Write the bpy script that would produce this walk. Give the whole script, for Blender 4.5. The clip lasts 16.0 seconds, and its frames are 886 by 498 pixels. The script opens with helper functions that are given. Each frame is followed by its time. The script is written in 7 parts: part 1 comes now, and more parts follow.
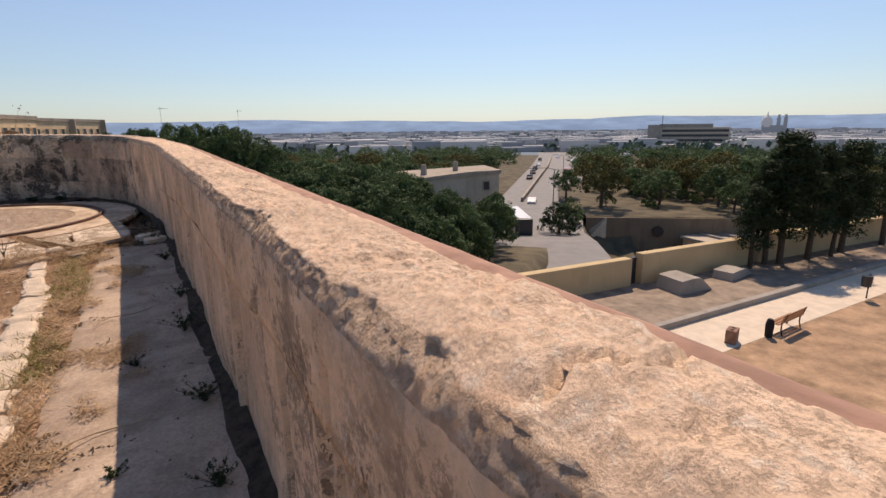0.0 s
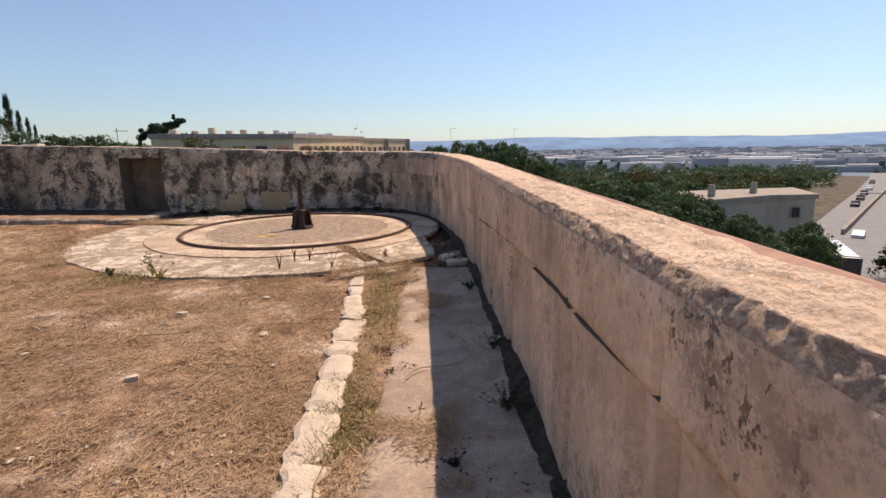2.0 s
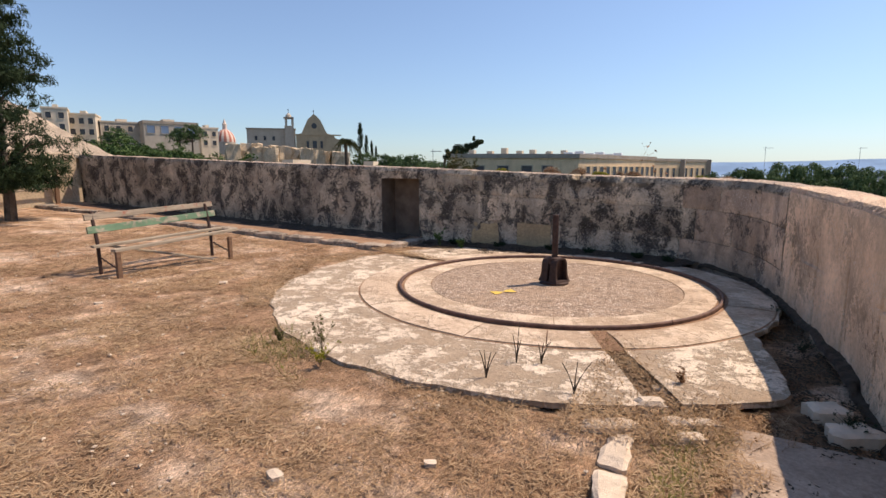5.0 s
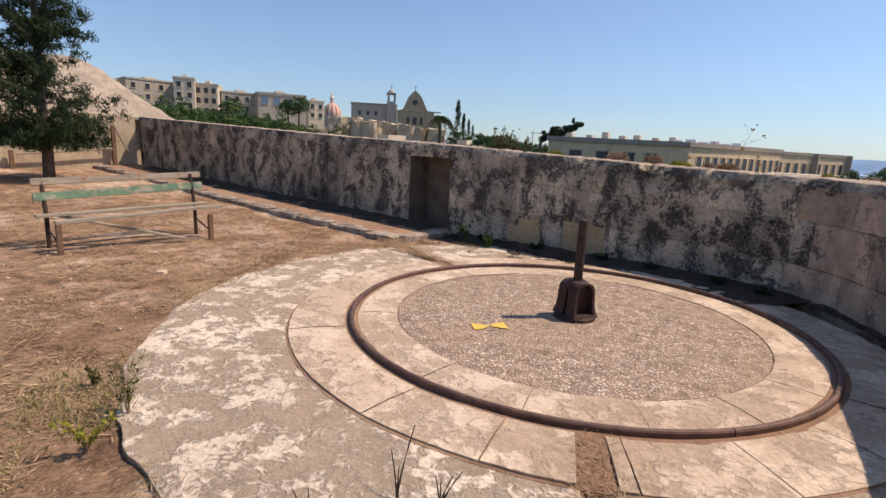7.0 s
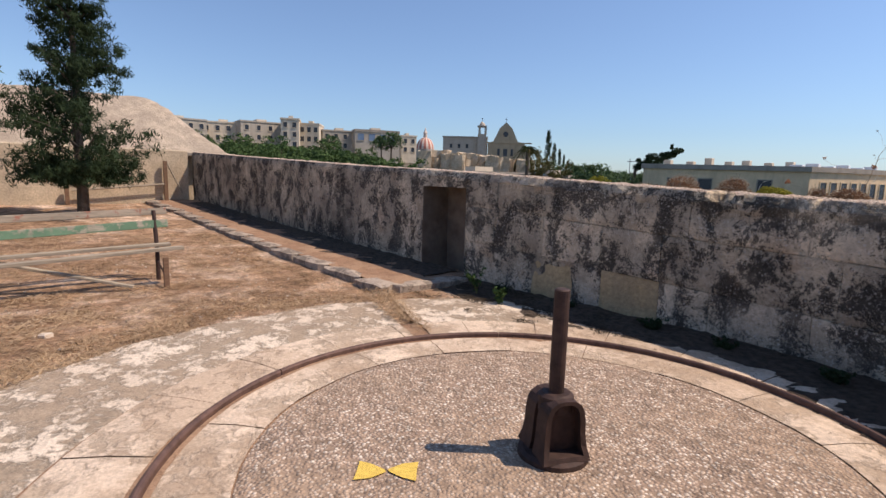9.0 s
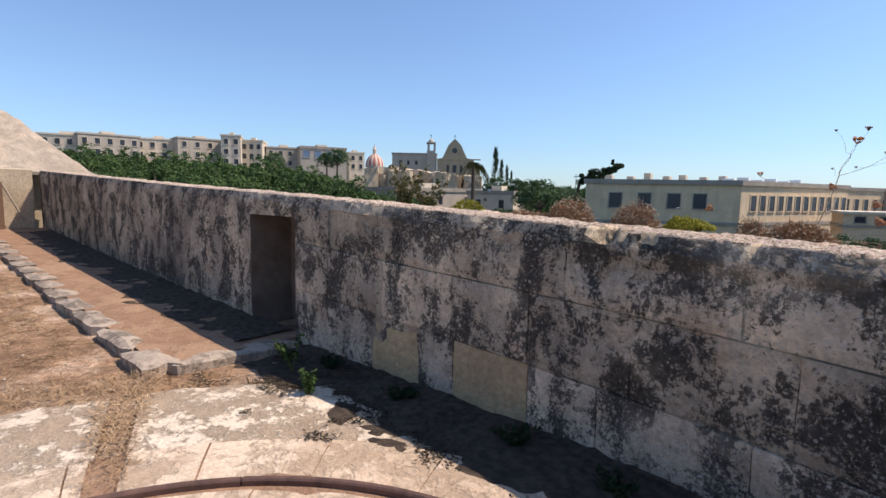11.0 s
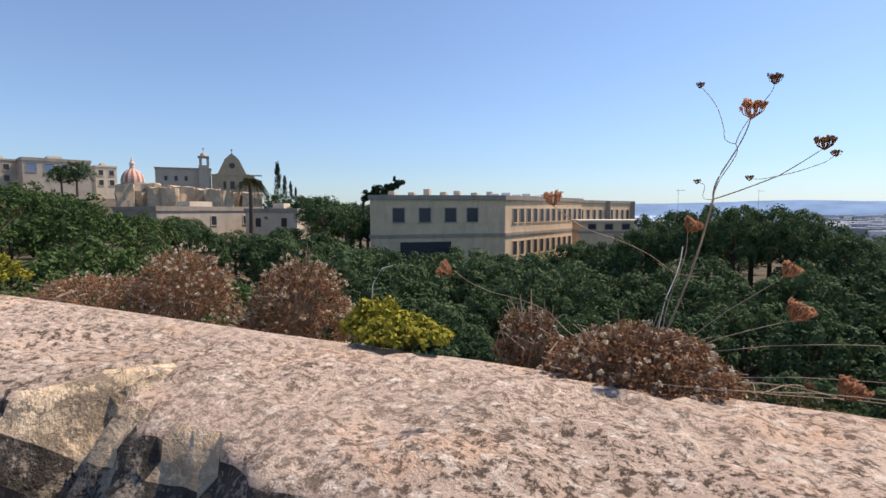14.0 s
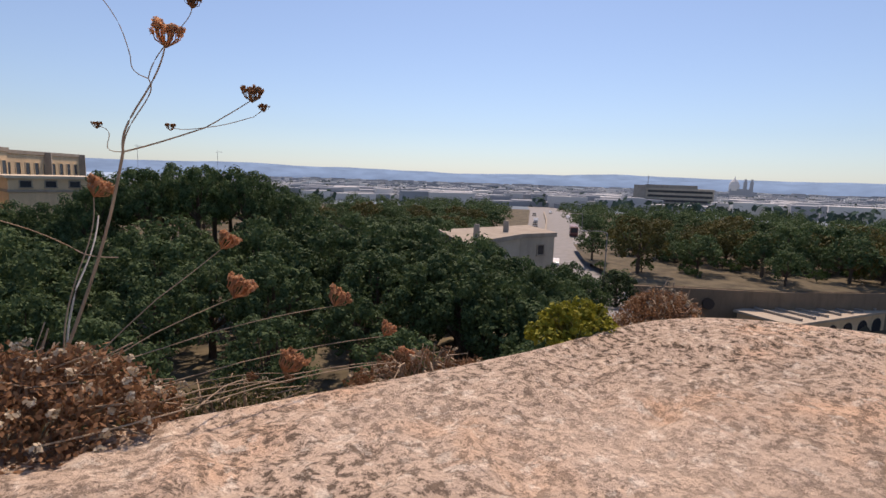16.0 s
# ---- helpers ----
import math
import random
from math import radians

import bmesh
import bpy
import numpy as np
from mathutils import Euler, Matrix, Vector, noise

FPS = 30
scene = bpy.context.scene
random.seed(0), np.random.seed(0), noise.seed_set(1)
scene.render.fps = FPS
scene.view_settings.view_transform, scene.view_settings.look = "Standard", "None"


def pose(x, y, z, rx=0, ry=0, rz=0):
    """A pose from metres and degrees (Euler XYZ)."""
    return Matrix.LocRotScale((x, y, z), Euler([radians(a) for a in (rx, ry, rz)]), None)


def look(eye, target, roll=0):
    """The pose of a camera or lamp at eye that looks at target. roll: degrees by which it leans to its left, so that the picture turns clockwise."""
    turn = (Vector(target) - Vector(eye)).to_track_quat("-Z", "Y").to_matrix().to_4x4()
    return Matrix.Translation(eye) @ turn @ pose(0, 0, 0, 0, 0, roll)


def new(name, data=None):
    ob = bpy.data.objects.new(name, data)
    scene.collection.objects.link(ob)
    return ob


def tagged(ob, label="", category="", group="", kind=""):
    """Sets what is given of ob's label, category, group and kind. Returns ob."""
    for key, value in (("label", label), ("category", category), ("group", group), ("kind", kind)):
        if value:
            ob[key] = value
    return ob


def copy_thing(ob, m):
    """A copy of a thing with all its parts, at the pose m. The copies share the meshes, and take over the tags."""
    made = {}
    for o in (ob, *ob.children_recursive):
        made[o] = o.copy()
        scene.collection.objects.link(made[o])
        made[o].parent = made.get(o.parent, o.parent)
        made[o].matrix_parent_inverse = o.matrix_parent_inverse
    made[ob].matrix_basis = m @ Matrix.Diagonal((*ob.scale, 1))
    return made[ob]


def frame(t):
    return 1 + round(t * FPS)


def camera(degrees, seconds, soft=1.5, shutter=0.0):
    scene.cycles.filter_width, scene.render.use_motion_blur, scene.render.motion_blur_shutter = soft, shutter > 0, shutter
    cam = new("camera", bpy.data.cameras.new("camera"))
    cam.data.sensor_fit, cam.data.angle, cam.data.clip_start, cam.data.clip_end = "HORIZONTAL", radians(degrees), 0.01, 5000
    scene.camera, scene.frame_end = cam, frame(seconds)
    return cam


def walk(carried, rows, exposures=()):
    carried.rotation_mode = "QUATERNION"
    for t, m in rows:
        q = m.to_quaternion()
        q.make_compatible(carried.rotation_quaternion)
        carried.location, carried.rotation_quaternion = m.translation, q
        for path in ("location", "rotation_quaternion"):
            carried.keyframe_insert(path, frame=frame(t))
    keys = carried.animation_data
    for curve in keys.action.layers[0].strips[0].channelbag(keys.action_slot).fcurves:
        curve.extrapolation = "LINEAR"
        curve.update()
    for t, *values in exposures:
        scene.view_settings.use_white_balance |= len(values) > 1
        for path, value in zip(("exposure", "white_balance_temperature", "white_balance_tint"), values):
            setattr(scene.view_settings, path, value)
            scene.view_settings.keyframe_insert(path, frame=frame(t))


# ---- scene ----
cam = camera(82.1, 16.0)
METRES, EYE, TILT, LEAN, TURN = 13.9, 1.5, 0.0, 0.0, -29.9
ROWS = [
    (0.0, 0.0, 0.0, 0.0, -0.15, -13.53, 0.63),
    (0.5, -0.0138, 0.0166, -0.0008, 9.66, -13.07, 0.96),
    (1.0, -0.0279, 0.0374, 0.0011, 16.74, -12.38, 0.47),
    (1.5, -0.0486, 0.0586, 0.0008, 21.88, -11.74, 0.51),
    (2.0, -0.07, 0.0807, -0.0005, 28.92, -11.32, 1.08),
    (2.5, -0.0906, 0.1046, 0.0019, 39.04, -10.45, 1.19),
    (3.0, -0.1132, 0.1271, 0.0026, 44.89, -10.26, 0.76),
    (3.5, -0.1343, 0.1521, 0.0027, 48.11, -10.09, 0.66),
    (4.0, -0.1545, 0.1805, 0.0038, 51.62, -9.51, 0.48),
    (4.5, -0.177, 0.2109, 0.0044, 55.87, -8.91, 0.55),
    (7.0, -0.2804, 0.3777, 0.0035, 70.9, -11.22, -2.66),
    (7.5, -0.3028, 0.4093, 0.004, 72.68, -11.45, -2.2),
    (8.0, -0.3244, 0.4389, 0.0061, 76.7, -11.41, -1.28),
    (8.5, -0.3516, 0.466, 0.003, 80.1, -9.64, -1.35),
    (9.0, -0.379, 0.4958, 0.0028, 81.18, -8.14, -1.58),
    (9.5, -0.4065, 0.5261, 0.0059, 80.69, -7.56, -1.61),
    (10.0, -0.4393, 0.5568, 0.0085, 76.96, -7.86, -1.62),
    (12.5, -0.5728, 0.6817, 0.016, 74.83, -3.52, -0.53),
    (13.0, -0.596, 0.7013, 0.0185, 70.45, -2.97, -0.29),
    (13.5, -0.6117, 0.7203, 0.0181, 63.18, -3.04, 0.06),
    (14.0, -0.621, 0.7335, 0.0189, 52.6, -4.26, 0.27),
    (14.5, -0.6292, 0.7398, 0.0192, 40.56, -5.21, 0.03),
    (15.0, -0.634, 0.7448, 0.0198, 25.85, -5.79, -0.57),
    (15.5, -0.6318, 0.7508, 0.0192, 10.33, -6.89, -1.16),
    (16.0, -0.6255, 0.7559, 0.0189, -2.74, -8.04, -1.87),
]
walk(cam, [(t, pose(0, 0, EYE, TILT, LEAN, TURN) @ pose(METRES * x, METRES * y, METRES * z, 90 + pitch, roll, yaw)) for t, x, y, z, yaw, pitch, roll in ROWS],
     [(0, -0.1, 7200, 16), (1.5, 0.0, 7100, 15), (3, 0.18, 6900, 14), (4.5, 0.2, 6800, 13), (7, 0.05, 6500, 13), (9, 0.05, 6300, 13), (10, 0.15, 6200, 12), (12.5, 0.36, 6000, 10), (13.5, 0.24, 6200, 12), (14.5, 0.06, 6500, 15), (15.5, -0.08, 6900, 19), (16, -0.12, 7000, 19)])

# ---- light ----
SUN_YAW, SUN_UP = 41.0, 54.0
world = bpy.data.worlds.new("sky")
scene.world = world
world.use_nodes = True
wt = world.node_tree
wt.nodes.clear()
w_out = wt.nodes.new("ShaderNodeOutputWorld")
w_bg = wt.nodes.new("ShaderNodeBackground")
w_sky = wt.nodes.new("ShaderNodeTexSky")
w_sky.sky_type = "NISHITA"
w_sky.sun_disc = False
w_sky.sun_elevation = radians(SUN_UP)
w_sky.sun_rotation = radians(SUN_YAW)
w_sky.air_density, w_sky.dust_density, w_sky.ozone_density = 1.2, 0.3, 2.7
w_bg.inputs["Strength"].default_value = 0.116
w_hue = wt.nodes.new("ShaderNodeHueSaturation")
w_hue.inputs["Saturation"].default_value = 0.76
w_mix = wt.nodes.new("ShaderNodeMix")
w_mix.data_type, w_mix.blend_type = "RGBA", "MULTIPLY"
w_mix.inputs[0].default_value = 1.0
w_mix.inputs[7].default_value = (0.72, 0.88, 1.10, 1.0)
wt.links.new(w_sky.outputs[0], w_hue.inputs["Color"])
wt.links.new(w_hue.outputs[0], w_mix.inputs[6])
wt.links.new(w_mix.outputs[2], w_bg.inputs["Color"])
wt.links.new(w_bg.outputs[0], w_out.inputs["Surface"])
sun = new("sun", bpy.data.lights.new("sun", "SUN"))
sun.data.energy, sun.data.angle, sun.data.color = 5.0, radians(0.53), (1.0, 0.835, 0.675)
sx, sy, sz = math.sin(radians(SUN_YAW)), math.cos(radians(SUN_YAW)), math.tan(radians(SUN_UP))
sun.matrix_world = look((sx * 50, sy * 50, sz * 50), (0, 0, 0))


# ---- helpers for building ----
def part(name, bm, material, parent=None, label="", smooth=False):
    me = bpy.data.meshes.new(name)
    bm.to_mesh(me)
    bm.free()
    for m in material if isinstance(material, (list, tuple)) else [material]:
        me.materials.append(m)
    if smooth:
        me.polygons.foreach_set("use_smooth", [True] * len(me.polygons))
    ob = new(name, me)
    if parent is not None:
        ob.parent = parent
    if label:
        ob["label"] = label
    return ob


def raw(name, verts, faces, material, parent=None, smooth=False, mats=None):
    me = bpy.data.meshes.new(name)
    me.from_pydata(verts, [], faces)
    for m in material if isinstance(material, (list, tuple)) else [material]:
        me.materials.append(m)
    if mats is not None:
        me.polygons.foreach_set("material_index", mats)
    if smooth:
        me.polygons.foreach_set("use_smooth", [True] * len(me.polygons))
    me.update()
    ob = new(name, me)
    if parent is not None:
        ob.parent = parent
    return ob


def empty(name, m, label, category, group="", kind=""):
    ob = new(name)
    ob.matrix_world = m
    return tagged(ob, label, category, group, kind)


def box(bm, x0, x1, y0, y1, z0, z1, bevel=0.0):
    vs = [bm.verts.new((x, y, z)) for z in (z0, z1) for x, y in ((x0, y0), (x1, y0), (x1, y1), (x0, y1))]
    fs = [bm.faces.new([vs[i] for i in f]) for f in ((3, 2, 1, 0), (4, 5, 6, 7), (0, 1, 5, 4), (1, 2, 6, 5), (2, 3, 7, 6), (3, 0, 4, 7))]
    if bevel:
        es = list({e for f in fs for e in f.edges})
        bmesh.ops.bevel(bm, geom=es, offset=bevel, segments=2, affect="EDGES", profile=0.6)
    return bm


def boxed(x0, x1, y0, y1, z0, z1, bevel=0.0):
    return box(bmesh.new(), x0, x1, y0, y1, z0, z1, bevel)


def tube(bm, points, radii, sides=8, cap=True):
    rings = []
    for i, p in enumerate(points):
        p = Vector(p)
        a = Vector(points[max(i - 1, 0)])
        b = Vector(points[min(i + 1, len(points) - 1)])
        d = (b - a).normalized()
        u = d.orthogonal().normalized() if abs(d.z) < 0.9 else d.cross(Vector((0, 1, 0))).normalized()
        v = d.cross(u)
        r = radii[i] if isinstance(radii, (list, tuple)) else radii
        rings.append([bm.verts.new(p + (u * math.cos(t) + v * math.sin(t)) * r) for t in [2 * math.pi * k / sides for k in range(sides)]])
    for a, b in zip(rings, rings[1:]):
        for k in range(sides):
            bm.faces.new((a[k], a[(k + 1) % sides], b[(k + 1) % sides], b[k]))
    if cap:
        bm.faces.new(rings[0][::-1])
        bm.faces.new(rings[-1])
    return bm


def fbm(x, y, z=0.0, octaves=4):
    return noise.fractal(Vector((x, y, z)), 1.0, 2.0, octaves)


def smooth(a, b, x):
    t = min(1.0, max(0.0, (x - a) / (b - a)))
    return t * t * (3 - 2 * t)


def lerp_table(rows, x):
    if x <= rows[0][0]:
        return rows[0][1]
    for (a, u), (b, v) in zip(rows, rows[1:]):
        if x <= b:
            return u + (v - u) * (x - a) / (b - a)
    return rows[-1][1]


# ---- materials ----
class Nodes:
    def __init__(self, name, rough=0.9, metal=0.0, spec=0.3):
        self.m = bpy.data.materials.new(name)
        self.m.use_nodes = True
        self.t = self.m.node_tree
        self.b = self.t.nodes["Principled BSDF"]
        self.b.inputs["Roughness"].default_value = rough
        self.b.inputs["Metallic"].default_value = metal
        self.b.inputs["Specular IOR Level"].default_value = spec
        self.co = self.add("ShaderNodeNewGeometry").outputs["Position"]

    def add(self, kind):
        return self.t.nodes.new(kind)

    def link(self, a, b):
        self.t.links.new(a, b)

    def put(self, socket, v):
        if hasattr(v, "links"):
            self.link(v, socket)
        elif isinstance(v, (tuple, list)):
            socket.default_value = (*v, 1.0)[:4] if len(v) == 3 and socket.type == "RGBA" else v
        else:
            socket.default_value = v

    def noise(self, scale, detail=5.0, rough=0.6, stretch=None, distort=0.0, co=None):
        n = self.add("ShaderNodeTexNoise")
        n.inputs["Scale"].default_value, n.inputs["Detail"].default_value = scale, detail
        n.inputs["Roughness"].default_value, n.inputs["Distortion"].default_value = rough, distort
        src = co or self.co
        if stretch:
            mp = self.add("ShaderNodeMapping")
            mp.inputs["Scale"].default_value = stretch
            self.link(src, mp.inputs["Vector"])
            src = mp.outputs[0]
        self.link(src, n.inputs["Vector"])
        return n.outputs["Fac"]

    def cells(self, scale, feature="F1", out="Distance", rand=1.0, co=None):
        n = self.add("ShaderNodeTexVoronoi")
        n.feature = feature
        n.inputs["Scale"].default_value = scale
        n.inputs["Randomness"].default_value = rand
        self.link(co or self.co, n.inputs["Vector"])
        return n.outputs[out]

    def ramp(self, fac, *stops):
        r = self.add("ShaderNodeValToRGB")
        e = r.color_ramp.elements
        while len(e) < len(stops):
            e.new(0.5)
        for el, (p, c) in zip(e, stops):
            el.position = p
            el.color = (*c, 1.0) if isinstance(c, (tuple, list)) else (c, c, c, 1.0)
        self.link(fac, r.inputs[0])
        return r.outputs[0]

    def mix(self, fac, a, b, mode="MIX"):
        n = self.add("ShaderNodeMix")
        n.data_type, n.blend_type = "RGBA", mode
        self.put(n.inputs[0], fac)
        self.put(n.inputs[6], a)
        self.put(n.inputs[7], b)
        return n.outputs[2]

    def math(self, op, a, b=0.0):
        n = self.add("ShaderNodeMath")
        n.operation = op
        self.put(n.inputs[0], a)
        self.put(n.inputs[1], b)
        return n.outputs[0]

    def axis(self, which):
        s = self.add("ShaderNodeSeparateXYZ")
        self.link(self.co, s.inputs[0])
        return s.outputs[which]

    def random(self, island=False):
        if island:
            return self.add("ShaderNodeNewGeometry").outputs["Random Per Island"]
        return self.add("ShaderNodeObjectInfo").outputs["Random"]

    def bump(self, height, strength=0.5, distance=0.01, after=None):
        n = self.add("ShaderNodeBump")
        n.inputs["Strength"].default_value, n.inputs["Distance"].default_value = strength, distance
        self.link(height, n.inputs["Height"])
        if after is not None:
            self.link(after, n.inputs["Normal"])
        self.link(n.outputs[0], self.b.inputs["Normal"])
        return n.outputs[0]

    def color(self, c):
        self.put(self.b.inputs["Base Color"], c)
        return self


def simple(name, c, rough=0.8, metal=0.0, var=0.25, scale=6.0, bump=0.3, depth=0.004, spec=0.3):
    k = Nodes(name, rough, metal, spec)
    n = k.noise(scale, 6)
    dark, light = [v * (1 - var) for v in c], [min(1, v * (1 + var)) for v in c]
    k.color(k.ramp(n, (0.3, dark), (0.7, light)))
    k.bump(k.noise(scale * 9, 4), bump, depth)
    return k.m


def mat_limestone(name, base, dark, black, lichen=0.5, streak=0.5, relief=0.02, orange=0.0, cover=0.51, spread=0.36, rough_tone=0.72, film=0.0, pits=0.0):
    # weathered soft limestone: warm body, grey patina, sooty film, black lichen in blotches and drips, pale scales
    k = Nodes(name, 0.95, 0, 0.12)
    body = k.ramp(k.noise(1.7, 8, 0.65), (0.3, [v * 0.72 for v in base]), (0.55, base), (0.8, [min(1, v * 1.2) for v in base]))
    if orange:
        body = k.mix(k.math("MULTIPLY", k.ramp(k.noise(2.6, 5, 0.6), (0.52, 0), (0.66, 1)), orange), body, (0.50, 0.29, 0.16))
    pat = k.ramp(k.noise(2.3, 6, 0.6, (1, 1, 0.35)), (0.40, 0), (0.60, 1))
    c = k.mix(k.math("MULTIPLY", pat, streak), body, dark)
    if film:
        soot = k.ramp(k.noise(1.25, 7, 0.62, (1, 1, 0.7), 0.4), (0.40, 0), (0.62, 1))
        soot = k.math("MULTIPLY", soot, k.ramp(k.noise(11, 7, 0.72), (0.30, 0.45), (0.60, 1)))
        c = k.mix(k.math("MULTIPLY", soot, film), c, [v * 3.2 for v in black])
    fine = k.ramp(k.noise(22, 6, 0.75), (0.35, rough_tone), (0.62, 1.12))
    c = k.mix(1.0, c, fine, "MULTIPLY")
    blk = k.math("MULTIPLY", k.ramp(k.math("ADD", k.math("MULTIPLY", k.noise(3.4, 6, 0.65, (1, 1, 0.75), 0.5), 0.5), k.math("MULTIPLY", k.noise(27, 10, 0.86), 0.5)), (cover - 0.006, 0), (cover + 0.012, 1)), k.ramp(k.noise(0.9, 4, 0.6), (spread, 0.1), (spread + 0.2, 1)))
    tone = k.ramp(k.noise(18, 6, 0.7), (0.35, [v * 0.7 for v in black]), (0.65, [v * 2.6 for v in black]))
    c = k.mix(k.math("MULTIPLY", blk, lichen), c, tone)
    grain = k.ramp(k.noise(58, 5, 0.7, (1, 1, 0.8)), (0.55, 0), (0.61, 1))
    grain = k.math("MULTIPLY", grain, k.ramp(k.noise(3.1, 4, 0.6), (0.42, 0.1), (0.6, 1)))
    c = k.mix(k.math("MULTIPLY", grain, 0.7 * lichen), c, (0.70, 0.64, 0.55))
    spot = k.ramp(k.cells(23), (0.15, 1), (0.25, 0))
    spot = k.math("MULTIPLY", spot, k.ramp(k.noise(2.4, 3), (0.5, 0), (0.58, 1)))
    c = k.mix(k.math("MULTIPLY", spot, 0.8 * lichen), c, (0.5, 0.47, 0.42))
    if orange > 0.3:
        c = k.mix(1.0, c, k.ramp(k.random(), (0.0, 0.74), (1.0, 1.14)), "MULTIPLY")
    h = k.math("ADD", k.noise(14, 8, 0.7), k.math("MULTIPLY", k.noise(70, 4, 0.6), 0.35))
    hole = k.ramp(k.cells(26), (0.05, 0), (0.2, 1))
    h = k.math("ADD", h, k.math("MULTIPLY", hole, 0.25))
    if pits:
        # clusters of eroded holes, the shade inside them put into the colour
        eaten = k.math("MULTIPLY", k.ramp(k.noise(26, 5, 0.7, (1, 1, 0.7)), (0.57, 0), (0.60, 1)), k.ramp(k.noise(1.9, 4, 0.65), (0.54, 0), (0.60, 1)))
        c = k.mix(k.math("MULTIPLY", eaten, pits), c, (0.17, 0.115, 0.08))
        h = k.math("SUBTRACT", h, k.math("MULTIPLY", eaten, 1.2))
    k.color(c)
    k.bump(h, 0.8, relief)
    return k.m


M_PARAPET = mat_limestone("plastered_limestone", (0.79, 0.585, 0.405), (0.47, 0.335, 0.225), (0.12, 0.095, 0.07), 0.75, 0.55, 0.010, 0.25, 0.512, 0.40, 0.86, 0.0, 0.8)
M_WALL_B = mat_limestone("lichen_limestone", (0.89, 0.745, 0.55), (0.53, 0.45, 0.345), (0.026, 0.024, 0.022), 0.90, 0.8, 0.035, 0.5, 0.500, 0.26, 0.62, 0.68)
M_CORNER = mat_limestone("stained_corner_limestone", (0.68, 0.51, 0.365), (0.36, 0.285, 0.22), (0.055, 0.048, 0.042), 0.85, 0.8, 0.012, 0.35, 0.522, 0.36, 0.8, 0.55)


def mat_coping(name, base, fleck, amount, rough=1.0, grain=30, scale_tone=(0.86, 0.76, 0.63), level=0.525):
    # flaking sun-baked coping: pale scales, dark pits and crusts a few centimetres across
    k = Nodes(name, 0.95, 0, 0.1)
    c = k.ramp(k.noise(1.6, 7, 0.65), (0.3, [v * 0.8 for v in base]), (0.55, base), (0.75, [min(1, v * 1.15) for v in base]))
    c = k.mix(k.math("MULTIPLY", k.ramp(k.noise(3.3, 5, 0.6), (0.55, 0), (0.68, 1)), 0.5), c, (0.80, 0.50, 0.31))
    zone = k.ramp(k.noise(1.1, 4, 0.6), (0.38, 0.25), (0.6, 1))
    dark = k.ramp(k.noise(grain, 9, 0.8), (level, 0), (level + 0.025, 1))
    c = k.mix(k.math("MULTIPLY", k.math("MULTIPLY", dark, zone), amount), c, fleck)
    pale = k.ramp(k.noise(grain * 0.55, 8, 0.76, None, 0.15), (0.55, 0), (0.60, 1))
    c = k.mix(k.math("MULTIPLY", pale, 0.85 * amount), c, scale_tone)
    disc = k.math("MULTIPLY", k.ramp(k.cells(9), (0.10, 1), (0.14, 0)), k.ramp(k.noise(2.0, 3), (0.5, 0), (0.56, 1)))
    c = k.mix(k.math("MULTIPLY", disc, 0.7 * amount), c, (0.66, 0.58, 0.48))
    k.color(c)
    h = k.math("ADD", k.math("MULTIPLY", k.noise(7, 10, 0.76), 0.5), k.math("MULTIPLY", k.noise(52, 6, 0.7), 0.45))
    h = k.math("SUBTRACT", h, k.math("MULTIPLY", dark, 0.18))
    k.bump(h, rough, 0.05)
    return k.m


M_TOP = mat_coping("flaking_coping", (0.84, 0.62, 0.445), (0.32, 0.22, 0.15), 0.6, 0.7, 52)
M_EDGE = mat_coping("broken_limestone_edge", (0.76, 0.56, 0.40), (0.24, 0.165, 0.115), 0.6, 0.85, 44, (0.84, 0.70, 0.54), 0.51)
M_TOP_B = mat_coping("crusted_coping", (0.65, 0.505, 0.385), (0.105, 0.077, 0.056), 0.95, 0.75, 50, (0.84, 0.73, 0.60), 0.515)
# plaster of niche and groove, darkened to put their shade into the colour
M_RECESS_SHADE = simple("recess_shade_plaster", (0.17, 0.13, 0.098), 0.95, var=0.3, scale=4, bump=0.6, depth=0.01)
M_PALE = mat_limestone("pale_limestone", (0.60, 0.48, 0.33), (0.46, 0.36, 0.25), (0.2, 0.16, 0.12), 0.15, 0.4)
M_BROKEN = mat_limestone("freshly_broken_limestone", (0.82, 0.64, 0.42), (0.60, 0.46, 0.30), (0.06, 0.05, 0.04), 0.7, 0.5, 0.02, 0.0, 0.53, 0.4)
M_FRESH = mat_limestone("fresh_yellow_limestone", (0.50, 0.38, 0.22), (0.38, 0.29, 0.18), (0.1, 0.08, 0.06), 0.2, 0.4)
M_RUBBLE = mat_limestone("rubble_roof", (0.58, 0.47, 0.35), (0.36, 0.29, 0.22), (0.16, 0.13, 0.1), 0.3, 0.6, 0.08)
M_RED = simple("red_brown_edge", (0.36, 0.215, 0.155), 0.9, scale=8)
M_WHITE_STONE = simple("bleached_stone", (0.62, 0.51, 0.39), 0.9, var=0.2, scale=9, bump=0.8, depth=0.01)


